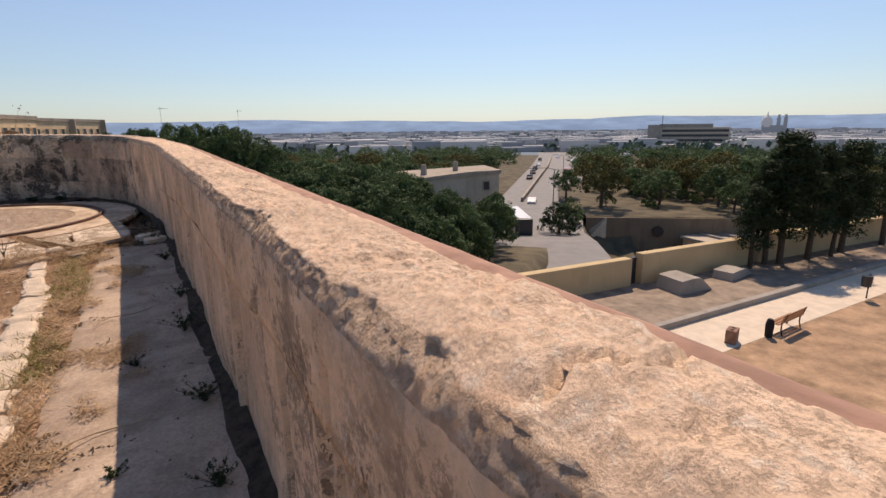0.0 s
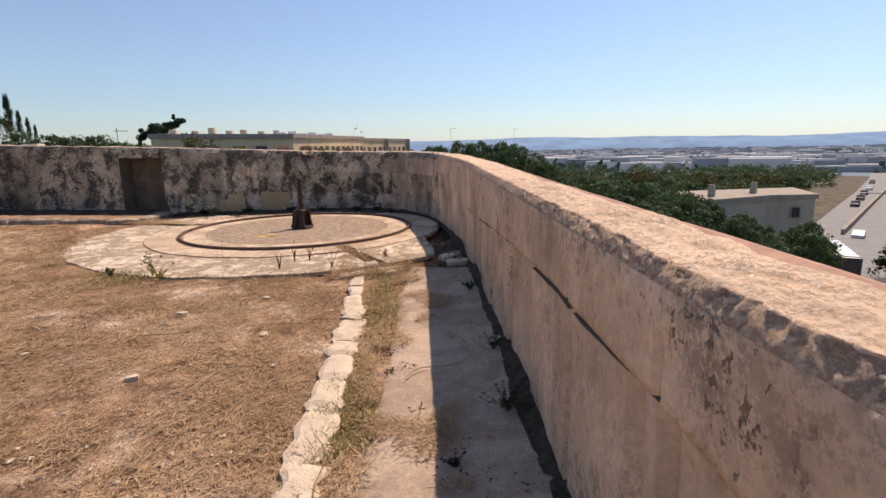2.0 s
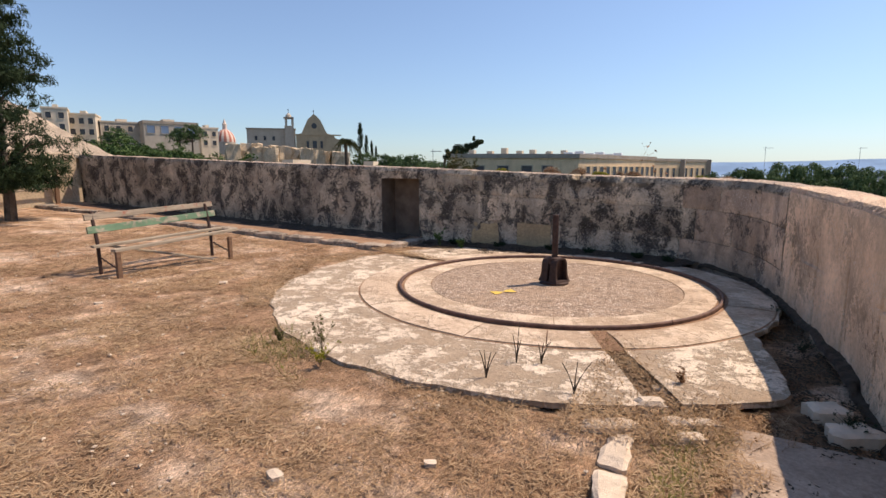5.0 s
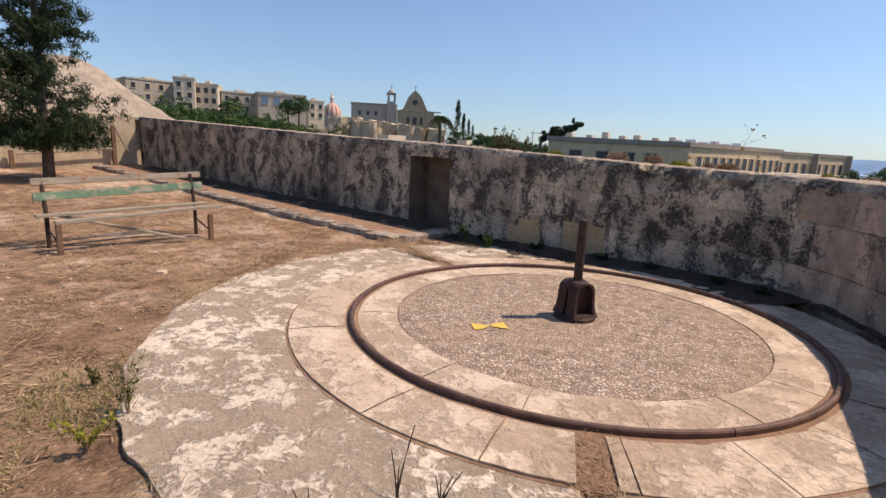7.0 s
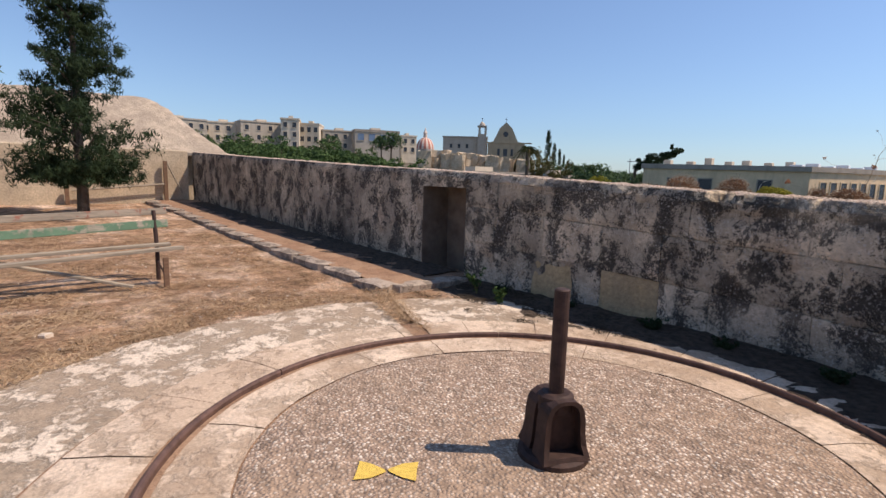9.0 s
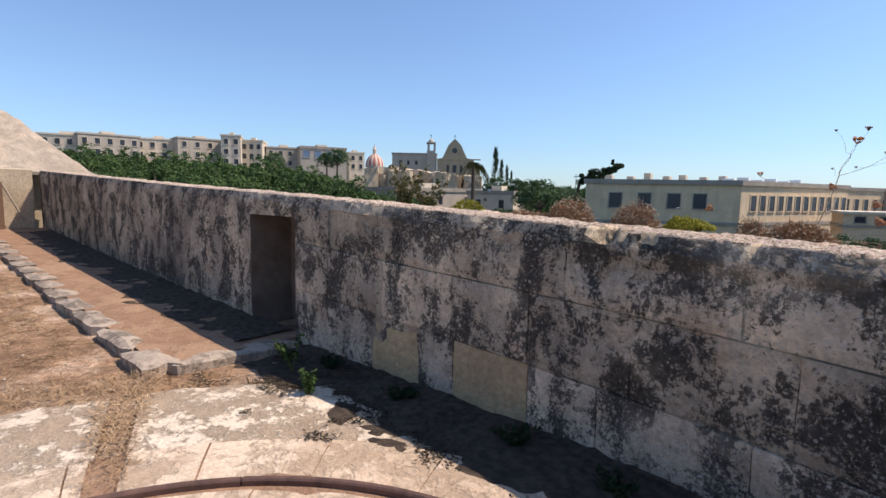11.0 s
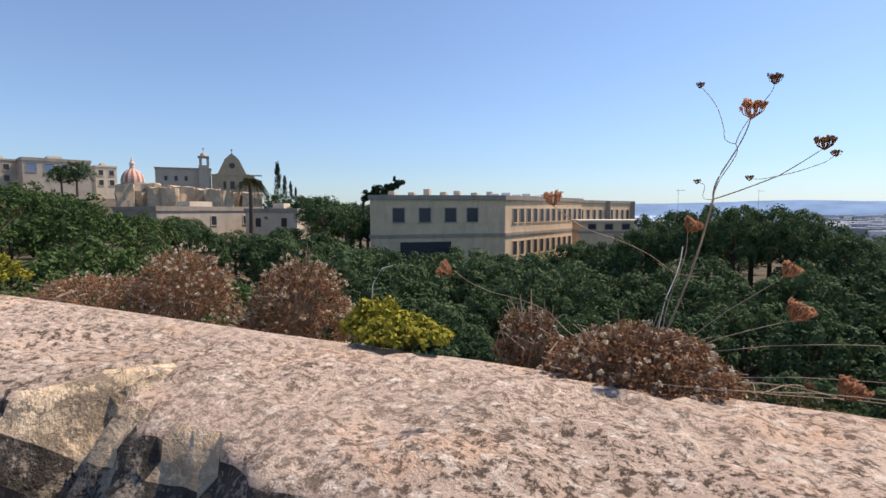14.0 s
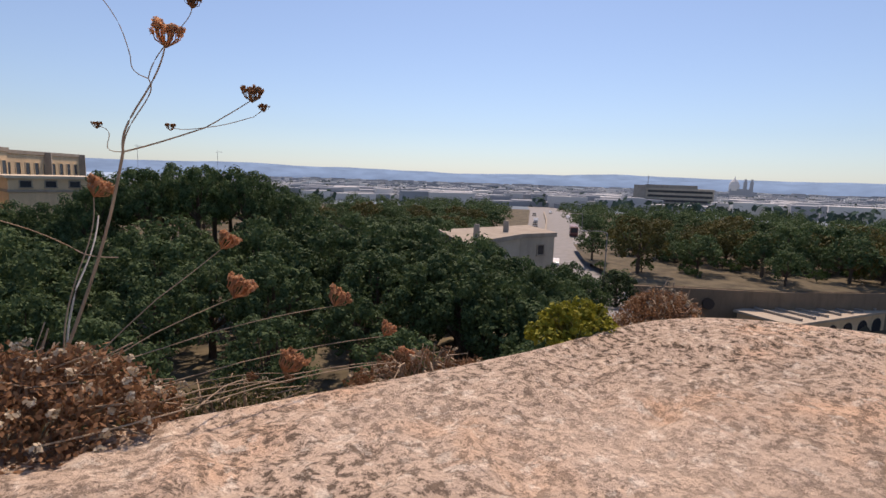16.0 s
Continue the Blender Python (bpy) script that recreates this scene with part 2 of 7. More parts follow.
def mat_soil():
    k = Nodes("dry_grass_earth", 0.97, 0, 0.1)
    a = k.ramp(k.noise(1.1, 6, 0.65), (0.3, (0.24, 0.145, 0.082)), (0.5, (0.42, 0.265, 0.16)), (0.68, (0.76, 0.58, 0.43)))
    straw = k.noise(55, 5, 0.7, (1, 0.35, 1), 1.5)
    a = k.mix(1.0, a, k.ramp(straw, (0.32, 0.45), (0.5, 1.0), (0.68, 1.55)), "MULTIPLY")
    a = k.mix(1.0, a, k.ramp(k.noise(5.5, 5, 0.7), (0.34, 0.52), (0.62, 1.28)), "MULTIPLY")
    chips = k.math("MULTIPLY", k.ramp(k.cells(24), (0.1, 1), (0.17, 0)), k.ramp(k.noise(0.9, 3), (0.5, 0), (0.62, 1)))
    a = k.mix(chips, a, (0.58, 0.50, 0.40))
    k.color(a)
    k.bump(k.math("ADD", straw, k.noise(14, 6, 0.7)), 1.0, 0.03)
    return k.m


def mat_pavement(name, pale, dull, scale=2.2, share=0.5, rise=0.01, dirt=0.0):
    # worn render over stone: dull grey film broken into pale flakes
    k = Nodes(name, 0.95, 0, 0.15)
    grain = k.math("ADD", k.math("MULTIPLY", k.noise(scale * 0.45, 4, 0.5), 0.5), k.math("MULTIPLY", k.noise(scale * 1.6, 8, 0.68, None, 0.8), 0.5))
    flake = k.ramp(grain, (share - 0.025, 0), (share + 0.04, 1))
    c = k.mix(flake, k.ramp(k.noise(6, 6, 0.7), (0.3, [v * 0.75 for v in dull]), (0.7, [v * 1.15 for v in dull])), k.ramp(k.noise(4, 6, 0.7), (0.3, [v * 0.82 for v in pale]), (0.7, pale)))
    c = k.mix(1.0, c, k.ramp(k.noise(45, 4, 0.7), (0.3, 0.75), (0.65, 1.1)), "MULTIPLY")
    if dirt:
        # blown earth lying in patches
        sand = k.math("ADD", k.math("MULTIPLY", k.noise(0.9, 4, 0.6), 0.7), k.math("MULTIPLY", k.noise(9, 7, 0.75), 0.3))
        c = k.mix(k.math("MULTIPLY", k.ramp(sand, (0.47, 0), (0.54, 1)), dirt), c, k.ramp(k.noise(60, 4, 0.7), (0.3, (0.30, 0.20, 0.125)), (0.7, (0.52, 0.38, 0.26))))
        crust = k.ramp(k.noise(16, 8, 0.78), (0.54, 0), (0.59, 1))
        c = k.mix(k.math("MULTIPLY", crust, 0.55 * dirt), c, (0.27, 0.20, 0.145))
    k.color(c)
    k.bump(k.math("ADD", k.math("MULTIPLY", flake, 0.5), k.noise(25, 6, 0.7)), 0.9, rise)
    return k.m


def mat_pebbles():
    # washed pebble concrete
    k = Nodes("pebble_concrete", 0.9, 0, 0.2)
    n = k.add("ShaderNodeTexVoronoi")
    n.inputs["Scale"].default_value = 50
    k.link(k.co, n.inputs["Vector"])
    s = k.add("ShaderNodeSeparateColor")
    k.link(n.outputs["Color"], s.inputs[0])
    stone = k.ramp(s.outputs[0], (0.0, (0.28, 0.195, 0.14)), (0.5, (0.44, 0.33, 0.245)), (0.8, (0.56, 0.445, 0.34)), (1.0, (0.76, 0.66, 0.54)))
    c = k.mix(k.ramp(n.outputs["Distance"], (0.45, 0), (0.62, 1)), stone, (0.28, 0.20, 0.14))
    c = k.mix(k.math("MULTIPLY", k.ramp(k.noise(1.3, 6, 0.65), (0.44, 0), (0.60, 1)), 0.6), c, (0.37, 0.265, 0.18))
    c = k.mix(1.0, c, k.ramp(k.noise(9, 9, 0.8), (0.36, 0.6), (0.62, 1.3)), "MULTIPLY")
    k.color(c)
    k.bump(k.ramp(n.outputs["Distance"], (0.0, 1), (0.7, 0)), 0.9, 0.012)
    return k.m


M_GRASS = mat_soil()
M_CONC = mat_pavement("worn_apron", (0.84, 0.70, 0.54), (0.40, 0.31, 0.22), 10.5, 0.503, 0.016, 0.2)
M_RING = mat_pavement("ring_stone", (0.78, 0.62, 0.46), (0.52, 0.40, 0.285), 6.5, 0.475, 0.012, 0.5)
M_WALK = mat_pavement("walkway_concrete", (0.54, 0.42, 0.32), (0.40, 0.305, 0.23), 1.6, 0.5, 0.008)
M_KERB = mat_pavement("grey_kerb_stone", (0.48, 0.39, 0.305), (0.25, 0.205, 0.16), 7.0, 0.5, 0.01)
M_STEP_TOP = mat_pavement("platform_earth", (0.42, 0.27, 0.17), (0.33, 0.20, 0.125), 1.8, 0.5, 0.02)
M_PEBBLE = mat_pebbles()
M_YELLOW = simple("yellow_paint", (0.72, 0.50, 0.10), 0.8, var=0.2, scale=40, bump=0.6, depth=0.006)
M_RUST = simple("rusted_iron", (0.055, 0.031, 0.024), 0.7, 0.25, 0.45, 14, 0.5, 0.003, 0.4)
M_RAIL = simple("rusted_rail", (0.125, 0.072, 0.055), 0.65, 0.2, 0.4, 10, 0.5, 0.003, 0.4)


def mat_wood(name, c, paint=None, wear=0.5):
    k = Nodes(name, 0.85, 0, 0.2)
    grain = k.noise(9, 6, 0.7, (4, 0.35, 4), 0.4)
    col = k.ramp(grain, (0.3, [v * 0.6 for v in c]), (0.7, [v * 1.25 for v in c]))
    if paint:
        col = k.mix(k.ramp(k.noise(7, 7, 0.7), (wear - 0.04, 1), (wear + 0.04, 0)), col, k.ramp(k.noise(3, 4), (0.3, [v * 0.8 for v in paint]), (0.7, [v * 1.2 for v in paint])))
    k.color(col)
    k.bump(grain, 0.5, 0.004)
    return k.m


M_WOOD = mat_wood("weathered_wood", (0.36, 0.30, 0.22))
M_WOOD_RED = mat_wood("wood_with_red_paint_rest", (0.33, 0.27, 0.20), (0.28, 0.10, 0.065), 0.40)
M_GREEN = mat_wood("green_painted_wood", (0.36, 0.32, 0.24), (0.13, 0.21, 0.13), 0.53)
M_POST = mat_wood("brown_post_wood", (0.20, 0.12, 0.075))


def mat_leaf(name, dark, light, trans=0.2, rough=0.7, spec=0.12):
    k = Nodes(name, rough, 0, spec)
    r = k.random(True)
    o = k.random()
    bough = k.ramp(k.noise(0.75, 3, 0.6), (0.34, 0), (0.66, 1))
    f = k.math("ADD", k.math("ADD", k.math("MULTIPLY", r, 0.42), k.math("MULTIPLY", o, 0.22)), k.math("MULTIPLY", bough, 0.36))
    c = k.ramp(f, (0.05, dark), (0.6, [(a + b) / 2 for a, b in zip(dark, light)]), (0.95, light))
    k.color(c)
    t = k.add("ShaderNodeBsdfTranslucent")
    k.link(c, t.inputs["Color"])
    m = k.add("ShaderNodeMixShader")
    m.inputs[0].default_value = trans
    k.link(k.b.outputs[0], m.inputs[1])
    k.link(t.outputs[0], m.inputs[2])
    k.link(m.outputs[0], k.t.nodes["Material Output"].inputs["Surface"])
    return k.m


M_LEAF = mat_leaf("broad_leaf", (0.020, 0.046, 0.020), (0.155, 0.225, 0.095), 0.26, 0.75, spec=0.15)
M_LEAF2 = mat_leaf("fresh_green_leaf", (0.020, 0.045, 0.014), (0.135, 0.205, 0.065))
M_LEAF_DARK = mat_leaf("dark_needle", (0.012, 0.024, 0.012), (0.05, 0.075, 0.03), 0.15)
M_LEAF_OLIVE = mat_leaf("olive_leaf", (0.06, 0.065, 0.025), (0.17, 0.15, 0.05))
M_SUCC = mat_leaf("yellow_green_leaf", (0.15, 0.17, 0.02), (0.44, 0.38, 0.05))
M_DRY = mat_leaf("dry_brown_leaf", (0.13, 0.065, 0.035), (0.42, 0.245, 0.135), 0.25, 0.8)
M_SEED = mat_leaf("pale_seed_head", (0.42, 0.33, 0.22), (0.68, 0.60, 0.46), 0.2, 0.8)
M_UMBEL = mat_leaf("rusty_umbel", (0.42, 0.22, 0.12), (0.78, 0.48, 0.29), 0.5, 0.8)
M_STEM = simple("dry_stem", (0.36, 0.27, 0.18), 0.8, scale=20)
M_STRAW = mat_leaf("straw", (0.20, 0.115, 0.058), (0.78, 0.58, 0.36), 0.15, 0.8)
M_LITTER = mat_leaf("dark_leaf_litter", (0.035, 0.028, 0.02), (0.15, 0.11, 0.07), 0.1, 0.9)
M_GREENGRASS = mat_leaf("green_grass", (0.12, 0.13, 0.03), (0.30, 0.27, 0.09), 0.2, 0.7)
M_BARK = simple("bark", (0.10, 0.075, 0.055), 0.9, var=0.4, scale=9, bump=0.9, depth=0.02)
# soil at the wall feet, the walls' shade put into its dark colour
M_SHADE_SOIL = simple("shade_dark_soil", (0.085, 0.063, 0.045), 0.97, var=0.55, scale=16, bump=1.0, depth=0.02)
M_EARTH = simple("scrub_earth", (0.105, 0.088, 0.056), 0.97, var=0.5, scale=0.35, bump=0.6, depth=0.05)


def mat_facade(name, c, stain=0.35):
    k = Nodes(name, 0.92, 0, 0.2)
    a = k.ramp(k.noise(0.6, 6, 0.6), (0.3, [v * 0.88 for v in c]), (0.7, [min(1, v * 1.08) for v in c]))
    s = k.ramp(k.noise(0.9, 6, 0.65, (1, 1, 0.2)), (0.5, 0), (0.68, 1))
    k.color(k.mix(k.math("MULTIPLY", s, stain), a, [v * 0.55 for v in c]))
    k.bump(k.noise(6, 5), 0.3, 0.02)
    return k.m


M_FACADE = mat_facade("ochre_facade", (0.70, 0.53, 0.335))
M_FACADE2 = mat_facade("grey_limestone_facade", (0.46, 0.40, 0.32))
M_FACADE3 = mat_facade("pale_facade", (0.64, 0.55, 0.42), 0.25)
M_BAND = mat_facade("stained_cornice", (0.36, 0.31, 0.25), 0.5)
M_DITCH = mat_facade("brown_ditch_masonry", (0.24, 0.185, 0.13), 0.5)
M_CHURCH = mat_facade("church_limestone", (0.44, 0.35, 0.23), 0.3)
# window glass; also fills open gaps and arches with dark as their shade
M_DARK = simple("dark_glass_and_opening_shade", (0.035, 0.037, 0.045), 0.25, var=0.2, bump=0, spec=0.5)
M_BLUE = simple("blue_grey_shutter", (0.16, 0.23, 0.33), 0.5, var=0.15, bump=0)
M_DOME_RED = simple("dome_red_stripe", (0.42, 0.15, 0.10), 0.7, var=0.1)
M_DOME_PALE = simple("dome_pale_stripe", (0.66, 0.52, 0.42), 0.7, var=0.1)
M_BED = simple("bare_yard_earth", (0.27, 0.215, 0.165), 0.95, var=0.35, scale=1.5, bump=0.6, depth=0.03)
M_ROAD = simple("asphalt", (0.19, 0.185, 0.18), 0.8, var=0.15, scale=0.5, bump=0.2, spec=0.5)
M_GRAVEL = simple("gravel_path", (0.62, 0.53, 0.42), 0.95, var=0.12, scale=2)
M_LAWN = simple("dry_lawn", (0.36, 0.24, 0.15), 0.97, var=0.4, scale=1.2, bump=0.7, depth=0.04)
M_YARDWALL = mat_facade("ochre_yard_wall", (0.56, 0.43, 0.25), 0.3)
M_CEMENT = mat_facade("cement_grey", (0.34, 0.31, 0.27), 0.5)
M_CARWHITE = simple("white_car_paint", (0.75, 0.75, 0.75), 0.3, var=0.03, bump=0, spec=0.5)
M_CARRED = simple("red_brown_coach_paint", (0.20, 0.07, 0.06), 0.35, var=0.1, bump=0, spec=0.5)
M_CARDARK = simple("dark_coach_paint", (0.03, 0.035, 0.04), 0.35, var=0.1, bump=0, spec=0.5)
M_TYRE = simple("tyre_rubber", (0.02, 0.02, 0.02), 0.9, bump=0)
M_METAL = simple("grey_metal", (0.25, 0.25, 0.26), 0.5, 0.6, bump=0)
M_BRICK = simple("brown_brick_post", (0.26, 0.15, 0.11), 0.9)


def mat_far_haze(name, c, glow):
    # far land: kilometres of lit haze put into the colour as tint and glow
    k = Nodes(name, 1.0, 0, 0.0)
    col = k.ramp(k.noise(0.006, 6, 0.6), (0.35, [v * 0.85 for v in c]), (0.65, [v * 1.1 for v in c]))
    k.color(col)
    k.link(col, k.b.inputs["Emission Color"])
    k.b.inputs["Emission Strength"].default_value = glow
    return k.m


M_WATER = mat_far_haze("hazed_water", (0.36, 0.46, 0.58), 0.25)
M_HILL = mat_far_haze("hazed_hills", (0.16, 0.24, 0.36), 0.30)
M_PLAIN = mat_far_haze("hazed_plain", (0.20, 0.245, 0.285), 0.18)


def mat_town_haze():
    # haze put into the building colours: blue-grey tones and slight emission
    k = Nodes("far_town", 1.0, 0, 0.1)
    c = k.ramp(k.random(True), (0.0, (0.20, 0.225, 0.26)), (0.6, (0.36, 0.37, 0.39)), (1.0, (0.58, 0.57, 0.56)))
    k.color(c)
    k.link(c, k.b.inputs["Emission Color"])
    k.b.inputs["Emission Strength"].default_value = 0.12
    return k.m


M_TOWN = mat_town_haze()

# ---- terrace: parapet walls ----
GROUND_ROWS = [(-30, 0.9), (-18.5, 0.5), (-15.3, 0.42), (-12, 0.26), (-9, 0.13), (-6.6, 0.07), (-3, 0.06), (-1.0, 0.02), (0.5, 0.0)]


def gz(x, y):
    return lerp_table(GROUND_ROWS, x)


STATIONS = [  # inner x, y, outer x, y, top
    (0.30, -9, 0.74, -9, 1.15), (0.27, 0, 0.68, 0, 1.20), (0.25, 3, 0.68, 3, 1.22), (0.20, 6, 0.64, 6, 1.25),
    (0.13, 8.6, 0.58, 8.8, 1.30), (0.02, 9.7, 0.48, 10, 1.33), (-0.17, 10.95, 0.30, 11.3, 1.36), (-0.45, 12.1, 0.02, 12.6, 1.39),
    (-0.84, 12.78, -0.35, 13.5, 1.41), (-1.32, 13.24, -0.85, 14.22, 1.42), (-2.0, 13.47, -1.75, 14.22, 1.43), (-3.5, 13.54, -3.5, 14.2, 1.48),
    (-6.8, 13.33, -6.8, 14.0, 1.62), (-9.9, 13.13, -9.9, 13.8, 1.72), (-14.86, 12.8, -14.86, 13.5, 1.92), (-18.6, 12.56, -18.6, 13.2, 2.07),
]


def station(s):
    i = min(len(STATIONS) - 2, max(0, int(s)))
    t = s - i
    p = [STATIONS[min(len(STATIONS) - 1, max(0, j))] for j in (i - 1, i, i + 1, i + 2)]
    if i < 2:
        return [a + (b - a) * t for a, b in zip(p[1], p[2])]
    return [0.5 * (2 * b + (c - a) * t + (2 * a - 5 * b + 4 * c - d) * t * t + (3 * b - a - 3 * c + d) * t ** 3) for a, b, c, d in zip(*p)]


LINE = [station(s) for s in np.linspace(0, 15, 1501)]
RUN = [0.0]
for a, b in zip(LINE, LINE[1:]):
    RUN.append(RUN[-1] + math.hypot(b[0] - a[0], b[1] - a[1]))
U_CORNER, U_DARK = RUN[620], RUN[900]


LINE_ARR, RUN_ARR = np.array(LINE), np.array(RUN)


def at(u):
    return [float(np.interp(u, RUN_ARR, LINE_ARR[:, k])) for k in range(5)]


def u_at(x=None, y=None):
    # along the walk-side face: by y on the long straight wall, by x past the corner
    if y is not None:
        return float(np.interp(y, LINE_ARR[:700, 1], RUN_ARR[:700]))
    return float(np.interp(-x, -LINE_ARR[950:, 0], RUN_ARR[950:]))


def inward(a):
    dx, dy = a[0] - a[2], a[1] - a[3]
    d = math.hypot(dx, dy)
    return dx / d, dy / d, d


TOP_ROWS = 26
CRACKS = ((1.03, 0.28), (0.40, -0.12), (2.55, 0.1), (3.9, -0.2), (5.6, 0.25), (7.4, 0.0), (9.1, -0.3))
BITES = ((-3.24, 0.13, 0.13), (-2.96, 0.07, 0.08), (-2.46, 0.03, 0.06), (-4.0, 0.10, 0.04), (-5.3, 0.2, 0.03))


def flakes(x, y):
    # thin plates that have scaled off, and hairline cracks across the coping
    h = 0.010 * smooth(-0.03, 0.05, fbm(x * 4.5, y * 4.5, 2.2)) + 0.006 * smooth(-0.02, 0.05, fbm(x * 14, y * 14, 7.0))
    if x > -0.2:
        for yc, lean in CRACKS:
            d = abs(y - yc - lean * (x - 0.45) - 0.05 * fbm(x * 5, yc, 1.0))
            if d < 0.02:
                h -= 0.022 * (1 - smooth(0.003, 0.014, d))
        h += 0.014 * smooth(1.06, 1.0, y - 0.28 * (x - 0.45))
    return h


def broken(x):
    # places where the arris of the blackened wall has broken away
    return sum(depth * math.exp(-((x - c) / w) ** 2) for c, w, depth in BITES) * (1 + 0.9 * fbm(x * 9, 3.0)) if x < -1.5 else 0.0


def wall_sheet(name, us, rows, offset, edge, materials, label, soft=False):
    # sweeps a profile along the wall: inner face, worn edge, rough top, outer moulding, scarp below
    V, F, MI, kinds, count = [], [], [], [], None
    for u in us:
        a = at(u)
        nx, ny, d = inward(a)
        top, g = a[4], gz(a[0], a[1]) - 0.12
        gone = broken(a[0])
        e = edge(u, a) + gone
        prof = []
        for z in rows(u, a, g, top):
            prof.append((offset(u, z, a) + 0.010 * fbm(a[0] * 2.2, a[1] * 2.2, z * 2.2), z, 0))
        base = offset(u, top - 0.03, a)
        for q, (eo, ez) in enumerate(((0.05, 0.095), (0.2, 0.072), (0.36, 0.054), (0.52, 0.039), (0.68, 0.026), (0.85, 0.014), (1.0, 0.006))):
            ez *= 0.6 if soft else 1.0
            j = (0.13 * e + 0.005) * fbm(u * 24.0, q * 0.9, 6.0)
            prof.append((base - eo * e + j - 0.004 * q - 0.016 * max(0.0, fbm(u * 11.0, q * 1.1, 12.0)) * (0 < q < 6) * (0.4 + 0.9 * smooth(-0.2, 0.4, fbm(u * 1.3, 8.0))), top - ez - (0.25 * e + 0.75 * gone) * (1 - eo) + 0.5 * j, 5 if gone > 0.05 and q > 3 else (1 if q > 5 else (4 if q > 0 else 0))))
        for k in range(1, TOP_ROWS + 1):
            t = k / (TOP_ROWS + 1)
            o = -(0.03 + e) - (d - 0.05 - e) * t
            x, y = a[0] + nx * o, a[1] + ny * o
            z = top + 0.016 * fbm(x * 2.6, y * 2.6, 1.3) + 0.009 * fbm(x * 11, y * 11, 4.1) + flakes(x, y) * smooth(1.0, 0.85, t) * (0.2 + 0.8 * smooth(0.0, 0.16, t)) - 0.008 - 0.03 * t * t
            prof.append((o, z, 5 if gone > 0.06 and t < 0.5 * gone else 1))
        w = 0.012 * fbm(u * 1.7, 3.3)
        m = 0.03 if soft else 0.0
        prof += [(-d - w, top - 0.035, 2), (-d - 0.02 - m * 0.5 - w, top - 0.040, 2), (-d - 0.045 - m - w, top - 0.055, 2), (-d - 0.05 - m - w, top - 0.11, 2), (-d - 0.03, top - 0.15, 0), (-d - 0.05, -3.0, 0), (-d - 0.6, -9.4, 0)]
        count = len(prof)
        for o, z, m in prof:
            V.append((a[0] + nx * o, a[1] + ny * o, z))
        ms = [p[2] for p in prof]
        kinds.append(ms)
    for i in range(len(us) - 1):
        ms = kinds[i]
        for k in range(count - 1):
            p = i * count + k
            F.append((p, p + 1, p + 1 + count, p + count))
            # niche inside and parapet groove get the plaster with shade in its colour
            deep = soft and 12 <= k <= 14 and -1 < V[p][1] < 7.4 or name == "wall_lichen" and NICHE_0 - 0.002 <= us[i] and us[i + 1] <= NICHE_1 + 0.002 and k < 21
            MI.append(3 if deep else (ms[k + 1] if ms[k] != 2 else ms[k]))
    ob = raw(name, V, F, materials, mats=MI, smooth=soft)
    if not soft:
        # the worn edge and the top are rounded, the face below stays crisp
        ob.data.polygons.foreach_set("use_smooth", [k >= count - 14 - TOP_ROWS for _ in range(len(us) - 1) for k in range(count - 1)])
    return tagged(ob, label, "wall", kind="structure")


def groove(y):
    return lerp_table([(-9, 0.86), (0, 0.85), (2.2, 0.86), (3.6, 0.875), (4.9, 0.83), (7.2, 0.725), (9, 0.65), (14, 0.6)], y)


def channel(y):
    return 0.012 + 0.034 * smooth(2.4, 3.4, y) * (1 - smooth(3.4, 5.6, y))


def rows_a(u, a, g, top):
    zg = groove(a[1])
    gh = channel(a[1])
    return [g + (zg - gh - 0.01 - g) * t for t in np.linspace(0, 1, 12)] + [zg - gh - 0.001, zg - gh + 0.001, zg - 0.001, zg + 0.001] + [zg + 0.03 + (top - 0.16 - zg) * t for t in np.linspace(0, 1, 9)]


def off_a(u, z, a):
    y, zg = a[1], groove(a[1])
    deep = 0.025 + 0.02 * smooth(1.6, 2.6, y) * (1 - smooth(4.3, 5.2, y))
    deep *= 1 - smooth(7.6, 8.6, y)
    panel = 0.03 * noise.cell(Vector((math.floor(u / 0.83) * 1.7, 0.3, 0.1)))
    joint = abs((u / 0.83 + 0.5) % 1.0 - 0.5) * 0.83
    under = -deep + panel * (1 - smooth(8, 9, y)) if z < zg else 0.0
    if zg - channel(y) < z < zg:
        under = -deep - 0.11 * (1 - smooth(7.6, 8.6, y))
    if z < zg and min(abs(y - c) for c in (1.07, 1.51, 2.78, 5.05, 7.08)) < 0.055:
        under -= 0.05
    upper = -0.02 * max(0.0, fbm(u * 0.9, z * 1.4, 7.0)) if z >= zg else 0.0
    if joint < 0.018 and z < a[4] - 0.2 and z < zg + 0.08 + 0.7 * max(0.0, noise.noise(Vector((math.floor(u / 0.83 + 0.5) * 3.1, 0.2, 0.7)))) + 0.02:
        under -= 0.045
    return under + upper


def edge_a(u, a):
    n = noise.noise(Vector((u * 1.9, 1.0, 0.0)))
    return 0.006 + 0.03 * smooth(-0.1, 0.6, n) + 0.015 * abs(fbm(u * 7.0, 2.0)) + 0.022 * abs(noise.noise(Vector((u * 23, 3.0, 1.0)))) + 0.010 * abs(noise.noise(Vector((u * 55, 5.0, 1.0)))) + 0.022 * max(0.0, noise.noise(Vector((u * 4.3, 9.0, 0.0))) - 0.2)


